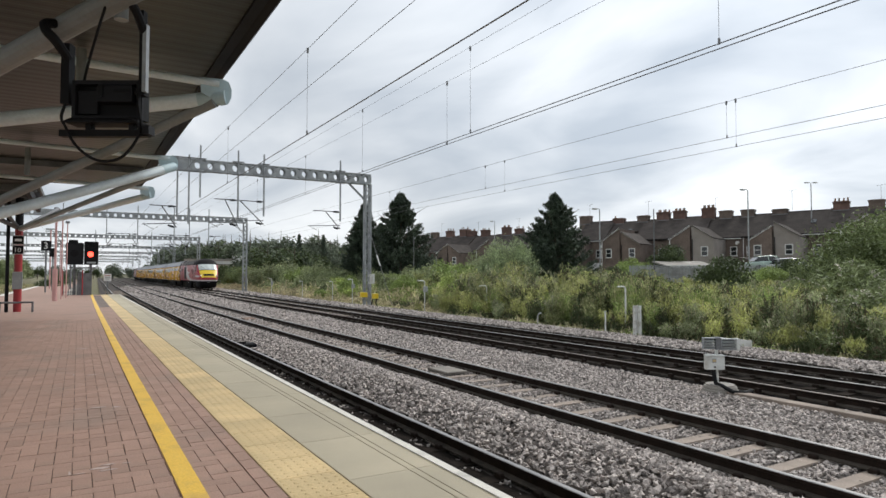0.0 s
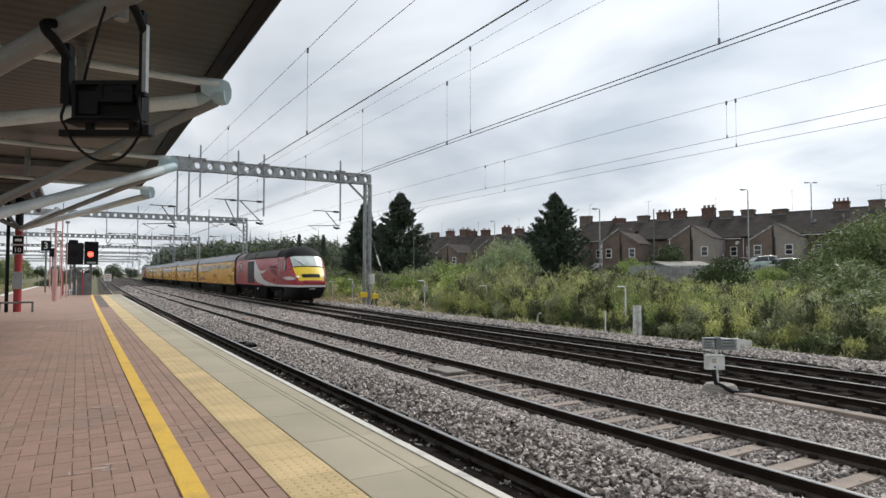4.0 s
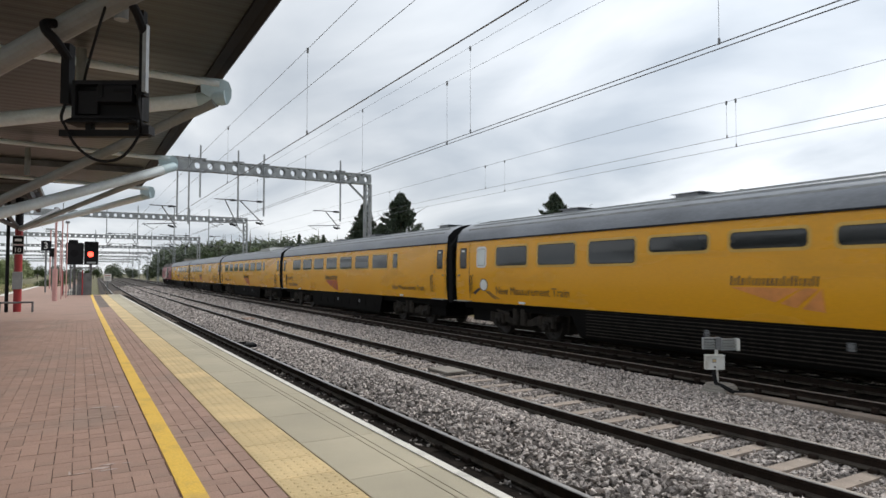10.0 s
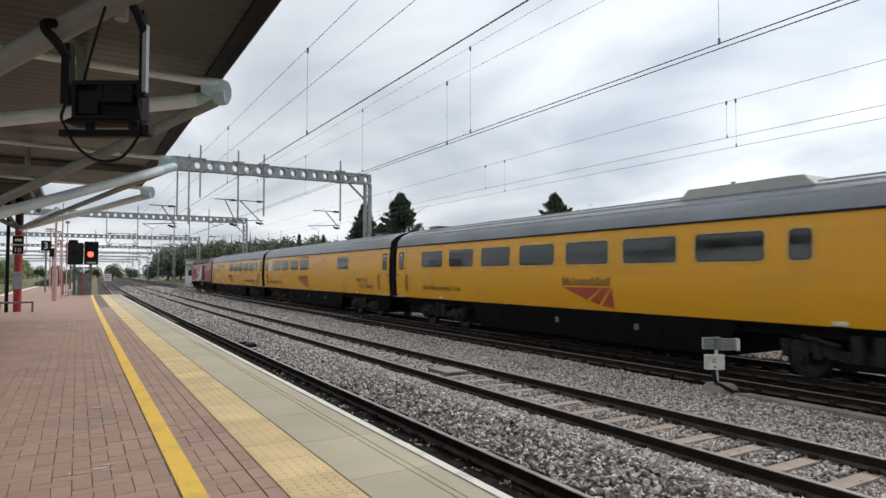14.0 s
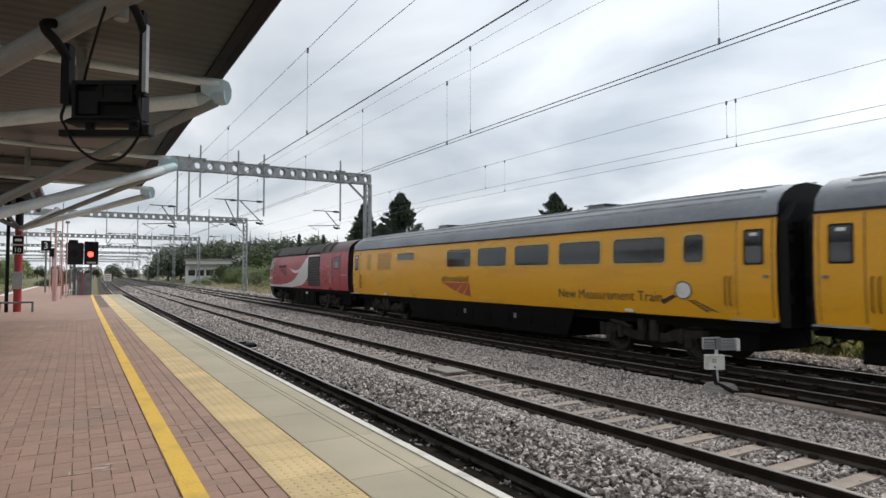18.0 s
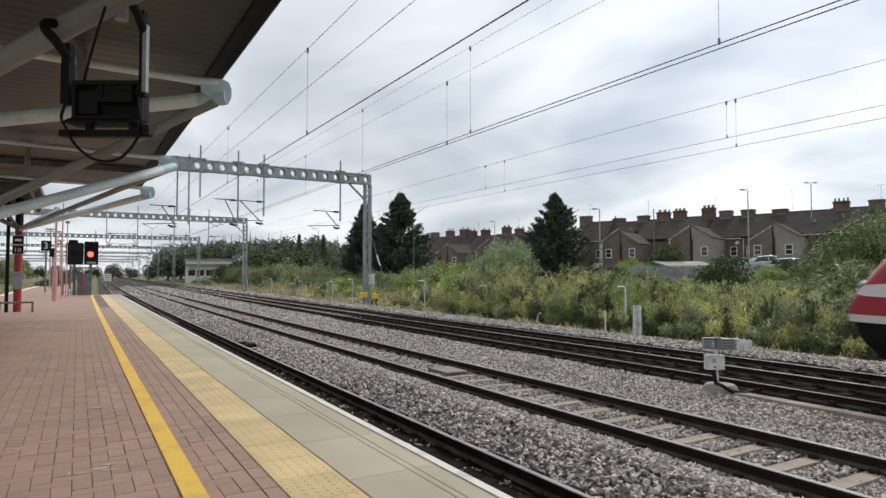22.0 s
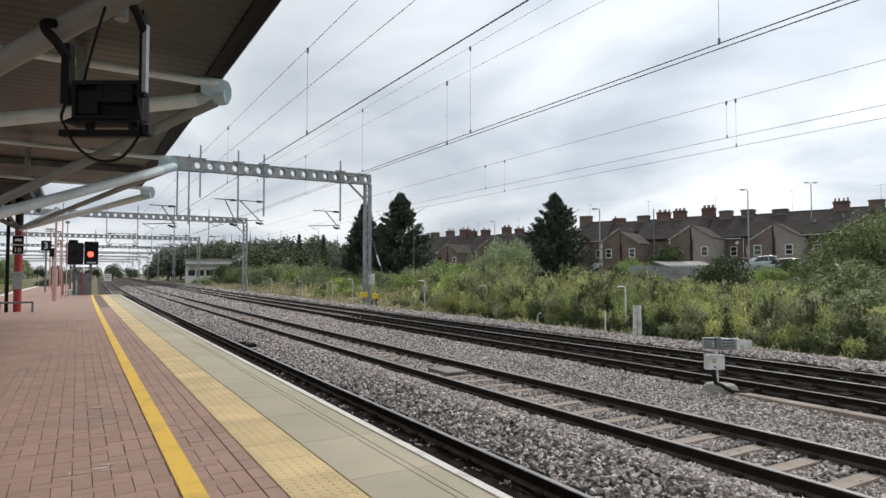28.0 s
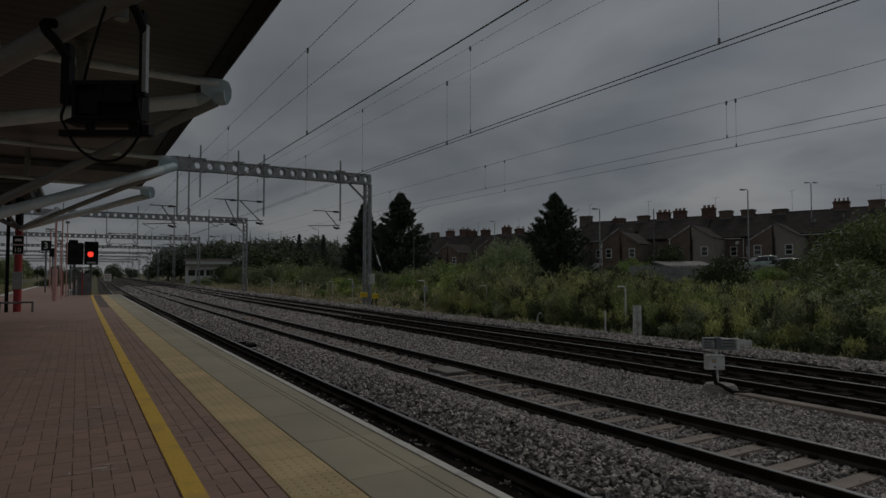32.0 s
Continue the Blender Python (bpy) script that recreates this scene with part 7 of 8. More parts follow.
def grow(xs, ys, gap, tall, leaf, seed, stems, per):
    """Fills a stretch of ground with clumps; each kind keeps to its own patches."""
    r = random.Random(seed)
    sets = {key: [] for key in THICKETS}
    y = ys[0]
    while y < ys[1]:
        x = xs[0] + r.uniform(0, gap)
        while x < xs[1]:
            px, py = x + r.uniform(-0.4, 0.4) * gap, y + r.uniform(-0.4, 0.4) * gap
            x += gap
            zone = noise.noise((px * 0.21, py * 0.21, 5.5)) + 0.45 * noise.noise((px * 0.7, py * 0.7, 8.5)) + r.uniform(-0.1, 0.1)
            swell = noise.noise((px * 0.30, py * 0.30, 21.0)) + 0.5 * noise.noise((px * 0.8, py * 0.8, 33.0))
            if swell < -0.40:                          # a gap with only low stuff
                continue
            gx = px + bend(py)
            h = tall(px, py) * (1.0 + 0.50 * swell) * r.uniform(0.72, 1.25)
            kind = "dark" if zone < -0.36 else "olive" if zone < -0.20 else "green" if zone < -0.04 else "yellow" if zone < 0.34 else "sage"
            if r.random() < 0.34:
                kind = r.choice(("green", "sage", "dark", "dark", "yellow", "yellow"))
            sets[kind].append((gx, py, h, h * r.uniform(0.20, 0.36)))
        y += gap
    labels = {"yellow": "tall yellow-green weeds with buff seed heads", "green": "rank green weeds with drooping seed heads", "dark": "dark green brambles and nettles",
              "sage": "grey-green mugwort in tall clumps", "olive": "olive green brambles and dock"}
    for j, key in enumerate(sets):
        thicket(key, labels[key], sets[key], leaf, stems, per, 8, seed * 10 + j)


def tall_growth(x, y):
    """Height of the growth: low at the ballast, highest beside the willow, low before the fence."""
    rise = min(1.0, max(0.40, (x - 18.6) / 1.3))
    lush = min(1.0, max(0.0, (y / x - 0.82) / 0.14))
    back = min(1.0, max(0.0, (x - 26.0) / 8.0))
    return rise * (1.30 - 0.58 * back + (0.58 - 0.05 * back) * lush)


grow((19.0, 24.5), (4.0, 36.0), 0.66, tall_growth, 0.095, 61, 22, 36)
grow((24.5, 40.0), (6.0, 50.0), 0.95, tall_growth, 0.14, 62, 17, 28)
weeds("weeds", "dry weeds on waste ground further along the railway", (20.0, 34.0), (40.0, 95.0), 8000, 0.5, 1.2, 0.26, M_LEAF, M_GRASS, 25, 9, 5)
weeds("dry_grass", "pale dry grass tufts beside the railway", (18.6, 23.5), (32.0, 120.0), 13000, 0.3, 0.75, 0.20, M_GRASS, M_GRASS, 27, 8, 4)
weeds("dry_grass", "pale dry grass among the weeds", (20.0, 40.0), (10.0, 60.0), 4500, 0.4, 0.95, 0.22, M_STALK, M_GRASS, 28, 7, 4)
weeds("dry_grass", "dry grass on open ground beyond the platform", (-16.0, -7.6), (46.0, 140.0), 4200, 0.25, 0.7, 0.25, M_GRASS, M_STALK, 29, 8, 3)
weeds("weeds", "low scattered weeds creeping onto the ballast shoulder", (17.5, 18.9), (5.0, 46.0), 1500, 0.12, 0.42, 0.12, M_LEAF, M_GRASS, 33, 9, 2)
# dark leaves added in front to give the deep shade at the growth's base
weeds("weeds", "low dark weeds standing in for the shade at the foot of the tall weeds", (18.75, 19.9), (3.0, 42.0), 5200, 0.25, 0.75, 0.11, M_LEAF_D, M_HEAD, 41, 16, 2, band=(-2.0, 0.22))
weeds("dry_grass", "short dry grass at the ballast's edge", (18.0, 19.4), (6.0, 60.0), 2200, 0.12, 0.4, 0.14, M_GRASS, M_STALK, 34, 7, 3)

# ---- hanging monitor bracket under the canopy ----
RIGHT = Vector((math.cos(YAW), -math.sin(YAW), 0))
FORE = Vector((math.sin(YAW), math.cos(YAW), 0))


def eased(pts, steps=5):
    """More points along a run, so that it bends without corners."""
    p = [Vector(q) for q in pts]
    res = []
    for i in range(len(p) - 1):
        a, b, c, d = p[max(i - 1, 0)], p[i], p[i + 1], p[min(i + 2, len(p) - 1)]
        for k in range(steps):
            t = k / steps
            res.append(0.5 * (2 * b + (c - a) * t + (2 * a - 5 * b + 4 * c - d) * t * t + (3 * b - a - 3 * c + d) * t ** 3))
    return res + [p[-1]]


def build_monitor():
    m = Matrix(((RIGHT.x, FORE.x, 0, 0.13), (RIGHT.y, FORE.y, 0, 4.228), (0, 0, 1, 3.13), (0, 0, 0, 1)))
    mo = thing("platform_monitor", "black monitor housing hung from a canopy strut with loose cables", "monitor", at=m)
    part("housing", MB().box(-0.205, 0.205, 0.05, 0.12, -0.10, 0.13, 0, 0.02), M_BLACK, mo)
    fr = MB().box(-0.205, -0.185, 0.0, 0.06, -0.09, 0.13).box(0.185, 0.205, 0.0, 0.06, -0.09, 0.13).box(-0.205, 0.205, 0.0, 0.06, 0.105, 0.13).box(-0.205, 0.205, 0.0, 0.06, -0.105, -0.085)
    part("bezel", fr, M_FASCIA, mo)
    part("back_panel", MB().box(-0.18, -0.06, 0.02, 0.05, -0.07, 0.08, 0, 0.01), M_FASCIA, mo)
    part("connector_box", MB().box(-0.045, 0.165, -0.02, 0.05, -0.005, 0.105, 0, 0.015), M_FASCIA, mo)
    part("connector_slot", MB().box(-0.03, -0.005, -0.028, -0.018, 0.02, 0.09), M_BLACK, mo)
    part("connector_slot", MB().box(0.06, 0.15, -0.028, -0.018, 0.05, 0.07), M_BLACK, mo)
    part("lower_shelf", MB().box(-0.235, 0.205, -0.02, 0.12, -0.13, -0.098, 0, 0.02), M_BLACK, mo)
    part("cross_bar", MB().box(-0.29, 0.245, 0.02, 0.07, -0.205, -0.165).box(-0.13, -0.10, 0.02, 0.07, -0.17, -0.12).box(0.13, 0.16, 0.02, 0.07, -0.17, -0.12), M_BLACK, mo)
    part("bar_end", MB().box(0.222, 0.262, 0.0, 0.08, -0.195, -0.14), M_FASCIA, mo)
    part("clamp", MB().path(eased([(-0.30, 0.02, 0.48), (-0.315, -0.09, 0.44), (-0.29, -0.12, 0.385), (-0.255, -0.09, 0.34), (-0.245, 0.02, 0.27)]), 0.028, 8), M_BLACK, mo)
    part("strap", MB().box(-0.275, -0.225, 0.0, 0.06, -0.01, 0.36, 0, 0.005), M_BLACK, mo)
    part("clamp", MB().path(eased([(0.10, 0.02, 0.66), (0.135, -0.10, 0.62), (0.185, -0.12, 0.57), (0.213, -0.07, 0.51), (0.217, 0.02, 0.42)]), 0.026, 8), M_BLACK, mo)
    part("strap", MB().box(0.195, 0.218, 0.0, 0.05, 0.06, 0.56), M_BLACK, mo)
    part("strap", MB().box(0.219, 0.242, -0.01, 0.03, 0.06, 0.47), M_STEEL, mo, "bare aluminium strap")
    part("tie_bar", MB().box(0.17, 0.23, 0.0, 0.05, 0.04, 0.07), M_BLACK, mo)
    for pts, r in (([(0.15, -0.13, 0.80), (0.095, -0.14, 0.62), (0.02, -0.12, 0.42), (-0.09, -0.03, 0.23), (-0.165, 0.05, 0.12)], 0.008),
                   ([(-0.25, 0.02, 0.0), (-0.265, 0.0, -0.09), (-0.24, 0.0, -0.15), (-0.17, 0.0, -0.27), (-0.06, 0.02, -0.35), (0.07, 0.02, -0.345), (0.16, 0.02, -0.26), (0.205, 0.02, -0.15), (0.20, 0.0, -0.05), (0.19, 0.0, 0.05)], 0.009),
                   ([(0.12, 0.0, -0.10), (0.17, -0.02, -0.105), (0.205, -0.01, -0.15), (0.2, 0.0, -0.2)], 0.007), ([(0.2, 0.02, 0.55), (0.205, 0.02, 0.1), (0.203, 0.02, -0.12)], 0.006)):
        part("cable", MB().path(eased(pts), r, 6), M_BLACK, mo)


build_monitor()


# ---- platform end: signal, posts, signs ----
def build_signal():
    sg = thing("railway_signal", "black colour-light railway signal showing a red light at the platform end", "signal")
    x, y = 0.69, 40.45
    part("post", MB().box(x - 0.07, x + 0.07, y + 0.1, y + 0.24, PLAT_Z, 2.8), M_STEELDARK, sg)
    part("head", MB().box(x - 0.33, x + 0.36, y - 0.1, y + 0.25, 2.62, 3.92, 0, 0.04), M_BLACK, sg)
    part("lamp", MB().tube((x - 0.02, y - 0.14, 3.20), (x - 0.02, y - 0.09, 3.20), 0.15, 20), M_LAMP_RED, sg, "glowing red lamp")
    hood = []
    for a in range(13):
        t = math.pi * (a / 12)
        hood.append((math.cos(t), math.sin(t)))
    for z in (3.20, 3.60):
        part("hood", MB().loft([[(x - 0.02 + c * 0.18, y - 0.1, z + s * 0.18) for c, s in hood], [(x - 0.02 + c * 0.17, y - 0.36, z + s * 0.17) for c, s in hood]], closed=False), M_BLACK, sg)
    part("blank_lens", MB().tube((x - 0.02, y - 0.13, 3.60), (x - 0.02, y - 0.09, 3.60), 0.14, 16), M_FASCIA, sg)
    part("cabinet", MB().box(0.05, 0.75, y - 0.1, y + 0.5, PLAT_Z, 2.15, 0, 0.03), M_STEELDARK, sg)
    part("deck", MB().box(-0.35, 0.95, y - 0.35, y + 0.6, 2.40, 2.47), M_STEELDARK, sg)
    part("plate", MB().box(x - 0.2, x + 0.25, y - 0.13, y - 0.09, 2.68, 2.78), M_STEEL, sg)
    br = thing("signal_back", "grey signal head with round dark lens turned away", "signal")
    part("head", MB().box(-0.53, 0.33, y + 0.05, y + 0.3, 2.62, 3.85, 0, 0.05), M_FASCIA, br)
    part("lens", MB().tube((-0.12, y + 0.0, 3.25), (-0.12, y + 0.06, 3.25), 0.2, 18), M_BLACK, br)
    part("top_box", MB().box(-0.40, 0.05, y + 0.05, y + 0.3, 3.85, 4.0, 0, 0.03), M_BLACK, br)
    part("post", MB().box(-0.17, -0.03, y + 0.1, y + 0.24, PLAT_Z, 2.65), M_STEELDARK, br)
    ra = thing("railing", "grey steel railing at the platform end", "railing")
    for k in range(8):
        xx = -0.60 + k * 0.12
        part("bar", MB().tube((xx, 40.1, PLAT_Z), (xx, 40.1, 2.2), 0.015, 6), M_STEELDARK, ra)
    part("rail", MB().tube((-0.65, 40.1, 2.2), (0.3, 40.1, 2.2), 0.025, 6), M_STEELDARK, ra)
    part("rail", MB().tube((-0.65, 40.1, 1.1), (0.3, 40.1, 1.1), 0.02, 6), M_STEELDARK, ra)
    for xx in (-0.65, 0.3):
        part("post", MB().tube((xx, 40.1, PLAT_Z), (xx, 40.1, 2.3), 0.03, 8), M_RED, ra)
    sn = thing("notice", "small white notice on a post at the platform end", "sign")
    part("post", MB().tube((1.55, 40.6, 0.2), (1.55, 40.6, 2.1), 0.03, 8), M_STEELDARK, sn)
    part("panel", MB().box(1.36, 1.74, 40.54, 40.57, 1.70, 2.10), M_SIGN, sn)
    for k in range(3):
        part("text_bar", MB().box(1.42, 1.68, 40.532, 40.541, 1.78 + k * 0.1, 1.82 + k * 0.1), M_VINYL_R if k == 2 else M_STEELDARK, sn)


build_signal()


def build_posts():
    for i, (x, y, r, z, m) in enumerate(((-0.80, 32.0, 0.10, 2.3, M_PINK), (-0.80, 32.0, 0.05, 4.95, M_PINK), (-0.60, 34.5, 0.03, 4.7, M_PINK), (-0.42, 36.0, 0.025, 4.6, M_PINK))):
        if i == 1:
            continue
        po = thing("platform_post", "faded pink steel post standing on the platform", "post", "posts on the platform")
        part("base", MB().tube((x, y, PLAT_Z), (x, y, 2.3), r, 14), m, po)
        part("mast", MB().tube((x, y, 2.3), (x, y, 4.95 - 0.1 * i), min(r, 0.045), 10), m, po)
        part("cap", MB().box(x - 0.09, x + 0.09, y - 0.09, y + 0.09, 4.9 - 0.1 * i, 5.0 - 0.1 * i), M_STEELDARK, po)
    sg = thing("platform_number_sign", "dark blue platform sign with the white figure 3", "sign")
    part("panel", MB().box(-1.98, -1.42, 47.3, 47.36, 3.60, 4.22), M_FASCIA, sg)
    me = letters("3", 0.62, M_SIGN, "figure")
    part("figure", me, None, sg, at=Matrix(((1, 0, 0, -1.88), (0, 0, -1, 47.294), (0, 1, 0, 3.69), (0, 0, 0, 1))))
    part("post", MB().tube((-1.70, 47.4, PLAT_Z), (-1.70, 47.4, 4.2), 0.05, 8), M_STEELDARK, sg)
    for x, y, z in ((-1.45, 52.0, 3.3), (-0.4, 56.0, 3.4)):
        cm = thing("small_signal", "small black signal box on a post", "signal", "small signals")
        part("post", MB().tube((x, y, PLAT_Z), (x, y, z), 0.05, 8), M_STEELDARK, cm)
        part("head", MB().box(x - 0.22, x + 0.22, y - 0.2, y + 0.1, z, z + 0.62, 0, 0.04), M_BLACK, cm)
    for k in range(7):
        y = 58 + k * 19
        lp = thing("platform_lamp", "slim pale platform lamp post", "lamp post", "platform lamp posts")
        part("column", MB().tube((-2.2 + bend(y), y, PLAT_Z), (-2.2 + bend(y), y, 5.6), 0.05, 8), M_PINK if k < 2 else M_STEEL, lp)
        part("lantern", MB().box(-2.55 + bend(y), -1.85 + bend(y), y - 0.1, y + 0.1, 5.55, 5.68, 0, 0.03), M_GREYBOX, lp)


build_posts()


def build_far_platform():
    fp = thing("far_platform", "narrow red-paved tail of the platform with a pale edge", "platform", kind="structure")
    part("paving", strip(-3.9, -0.7, -0.4, PLAT_Z - 0.004, END_Y + 0.01, 240), M_BRICK, fp)
    part("edge_line", strip(-3.9, -3.55, PLAT_Z - 0.03, PLAT_Z + 0.004, END_Y + 0.01, 240), M_WHITE, fp)
    part("ramp", MB().add([(-0.7, END_Y, PLAT_Z), (2.15, END_Y, PLAT_Z), (2.15, END_Y + 5, -0.3), (-0.7, END_Y + 5, -0.3), (-0.7, END_Y, -0.4), (2.15, END_Y, -0.4)],
                          [(0, 1, 2, 3), (1, 5, 2), (0, 3, 4)]), M_CONC, fp)
    part("verge_wall", strip(-0.72, -0.55, -0.4, PLAT_Z + 0.02, END_Y + 0.05, 200), M_CONC, fp)
    tr = thing("track_4", "railway track on the far side of the platform", "railway track", "parallel railway tracks", "structure")
    for x in (-5.4, -6.9):
        part("rail", strip(x - 0.035, x + 0.035, -0.16, 0.0, 20, 300), M_RAILDULL, tr)
    # a scrubby tuft by the ramp
    v, f = leaf_quads(blob(1800, 1.0, 1.6, 0.6, 77, 10), 0.13, 0.5, 0.3, 78)
    tf = thing("ramp_shrub", "low green shrub growing at the foot of the platform ramp", "bush")
    part("crown", fast_mesh("crown", v, f, M_LEAF_D), None, tf)
    tf.matrix_basis = pose(1.3, 43.5, -0.25)


build_far_platform()


# ---- lineside things ----
def build_point_box():
    m = Matrix(((RIGHT.x, FORE.x, 0, 10.54), (RIGHT.y, FORE.y, 0, 7.70), (0, 0, 1, 0.0), (0, 0, 0, 1)))
    bx = thing("lineside_instrument", "white lineside box on a post with slatted panels and black hose", "instrument", at=m)
    for k, (r0, z) in enumerate(((0.36, -0.17), (0.33, -0.11), (0.30, -0.05))):
        part("base_ring", MB().tube((0.10, 0, z), (0.10, 0, z + 0.035), r0, 28, r2=r0 - 0.015).tube((0.10, 0, z + 0.035), (0.10, 0, z + 0.06), r0 - 0.04, 28), M_CONC, bx)
    part("foot_plate", MB().box(-0.14, 0.14, -0.12, 0.12, -0.06, -0.03, 0, 0.01), M_STEELDARK, bx)
    part("post", MB().tube((0.06, 0.05, -0.06), (0.06, 0.05, 0.86), 0.032, 12), M_WHITEBOX, bx)
    h = part("housing", MB().box(-0.19, 0.16, -0.08, 0.03, 0.29, 0.55, 0, 0.02), M_WHITEBOX, bx)
    part("lid", MB().box(-0.20, 0.17, -0.09, 0.035, 0.545, 0.57, 0, 0.012), M_WHITEBOX, h)
    part("label", MB().box(-0.08, 0.0, -0.086, -0.079, 0.42, 0.50), M_GREYBOX, h)
    part("label", MB().box(-0.07, -0.01, -0.090, -0.085, 0.44, 0.48), M_TACTILE, h)
    part("lock", MB().tube((-0.03, -0.095, 0.34), (-0.03, -0.08, 0.34), 0.018, 10), M_BLACK, h)
    for x0, x1, t in ((-0.21, 0.02, 0.0), (0.13, 0.42, -0.02)):
        pn = part("slatted_panel", MB().box(x0, x1, 0.0, 0.07, 0.665 + t, 0.69 + t).box(x0, x1, 0.0, 0.07, 0.865 + t, 0.885 + t).box(x0, x0 + 0.02, 0.0, 0.07, 0.69 + t, 0.865 + t), M_STEEL, bx)
        for k in range(3):
            part("slat", MB().add([(x0, -0.01, 0.712 + t + k * 0.052), (x1, -0.01, 0.712 + t + k * 0.052), (x1, 0.055, 0.742 + t + k * 0.052), (x0, 0.055, 0.742 + t + k * 0.052), (x0, -0.01, 0.705 + t + k * 0.052), (x1, -0.01, 0.705 + t + k * 0.052), (x1, 0.055, 0.735 + t + k * 0.052), (x0, 0.055, 0.735 + t + k * 0.052)],
                                  [(0, 1, 2, 3), (7, 6, 5, 4), (0, 4, 5, 1), (1, 5, 6, 2), (2, 6, 7, 3), (3, 7, 4, 0)]), M_GREYBOX, pn)
        part("back_sheet", MB().box(x0 + 0.01, x1 - 0.01, 0.072, 0.078, 0.67 + t, 0.88 + t), M_STEELDARK, pn)
    part("panel_end", MB().box(0.42, 0.48, -0.03, 0.08, 0.64, 0.87, 0, 0.01), M_WHITEBOX, bx)
    part("bracket", MB().box(0.025, 0.125, -0.03, 0.07, 0.66, 0.90, 0, 0.02), M_STEELDARK, bx)
    part("hose", MB().path([(-0.03, -0.03, 0.29), (-0.035, -0.06, 0.16), (-0.02, -0.10, 0.04), (0.05, -0.26, 0.0), (0.16, -0.42, -0.07), (0.34, -0.46, -0.08), (0.52, -0.36, -0.06)], 0.04, 10), M_BLACK, bx)
    part("bolts", MB().box(-0.12, -0.08, -0.10, -0.06, -0.03, 0.02).box(0.10, 0.13, -0.10, -0.06, -0.03, 0.02), M_STEELDARK, bx)
    tr = thing("cable_trough", "concrete cable trough lids along the track", "cable trough", kind="structure")
    y = 7.2
    lid = MB().box(-0.12, 0.12, -0.495, 0.495, -0.2, -0.07, 0, 0.01).mesh("trough_lid", M_SLEEPER)
    while y > -6:
        part("trough_lid", lid, None, tr, at=pose(10.56, y, 0.0))
        y -= 1.0


build_point_box()


def marker(x, y, h, arm, box=False):
    mk = thing("lineside_marker", "white bent pipe marker at the edge of the weeds", "marker", "lineside markers")
    x += bend(y)
    z = -0.3
    part("pipe", MB().path([(x, y, z), (x, y, h - 0.12), (x - 0.04 * arm, y, h - 0.03), (x - 0.12 * arm, y, h), (x - 0.5 * arm, y, h)], 0.036, 8), M_WHITEBOX, mk)
    if box:
        part("junction_box", MB().box(x - 0.06, x + 0.16, y - 0.1, y + 0.1, h - 0.7, h - 0.35, 0, 0.02), M_GREYBOX, mk)


for q in ((18.2, 33.4, 1.70, 1.0, True), (20.3, 29.75, 1.43, 1.0), (19.25, 18.16, 1.60, 0.9), (18.2, 45.2, 1.70, 0.8, True), (18.6, 50.8, 1.45, 0.6), (18.6, 59.4, 1.4, 0.6), (18.3, 70.0, 1.6, 0.6, True), (18.6, 84.0, 1.6, 0.6)):
    marker(*q)


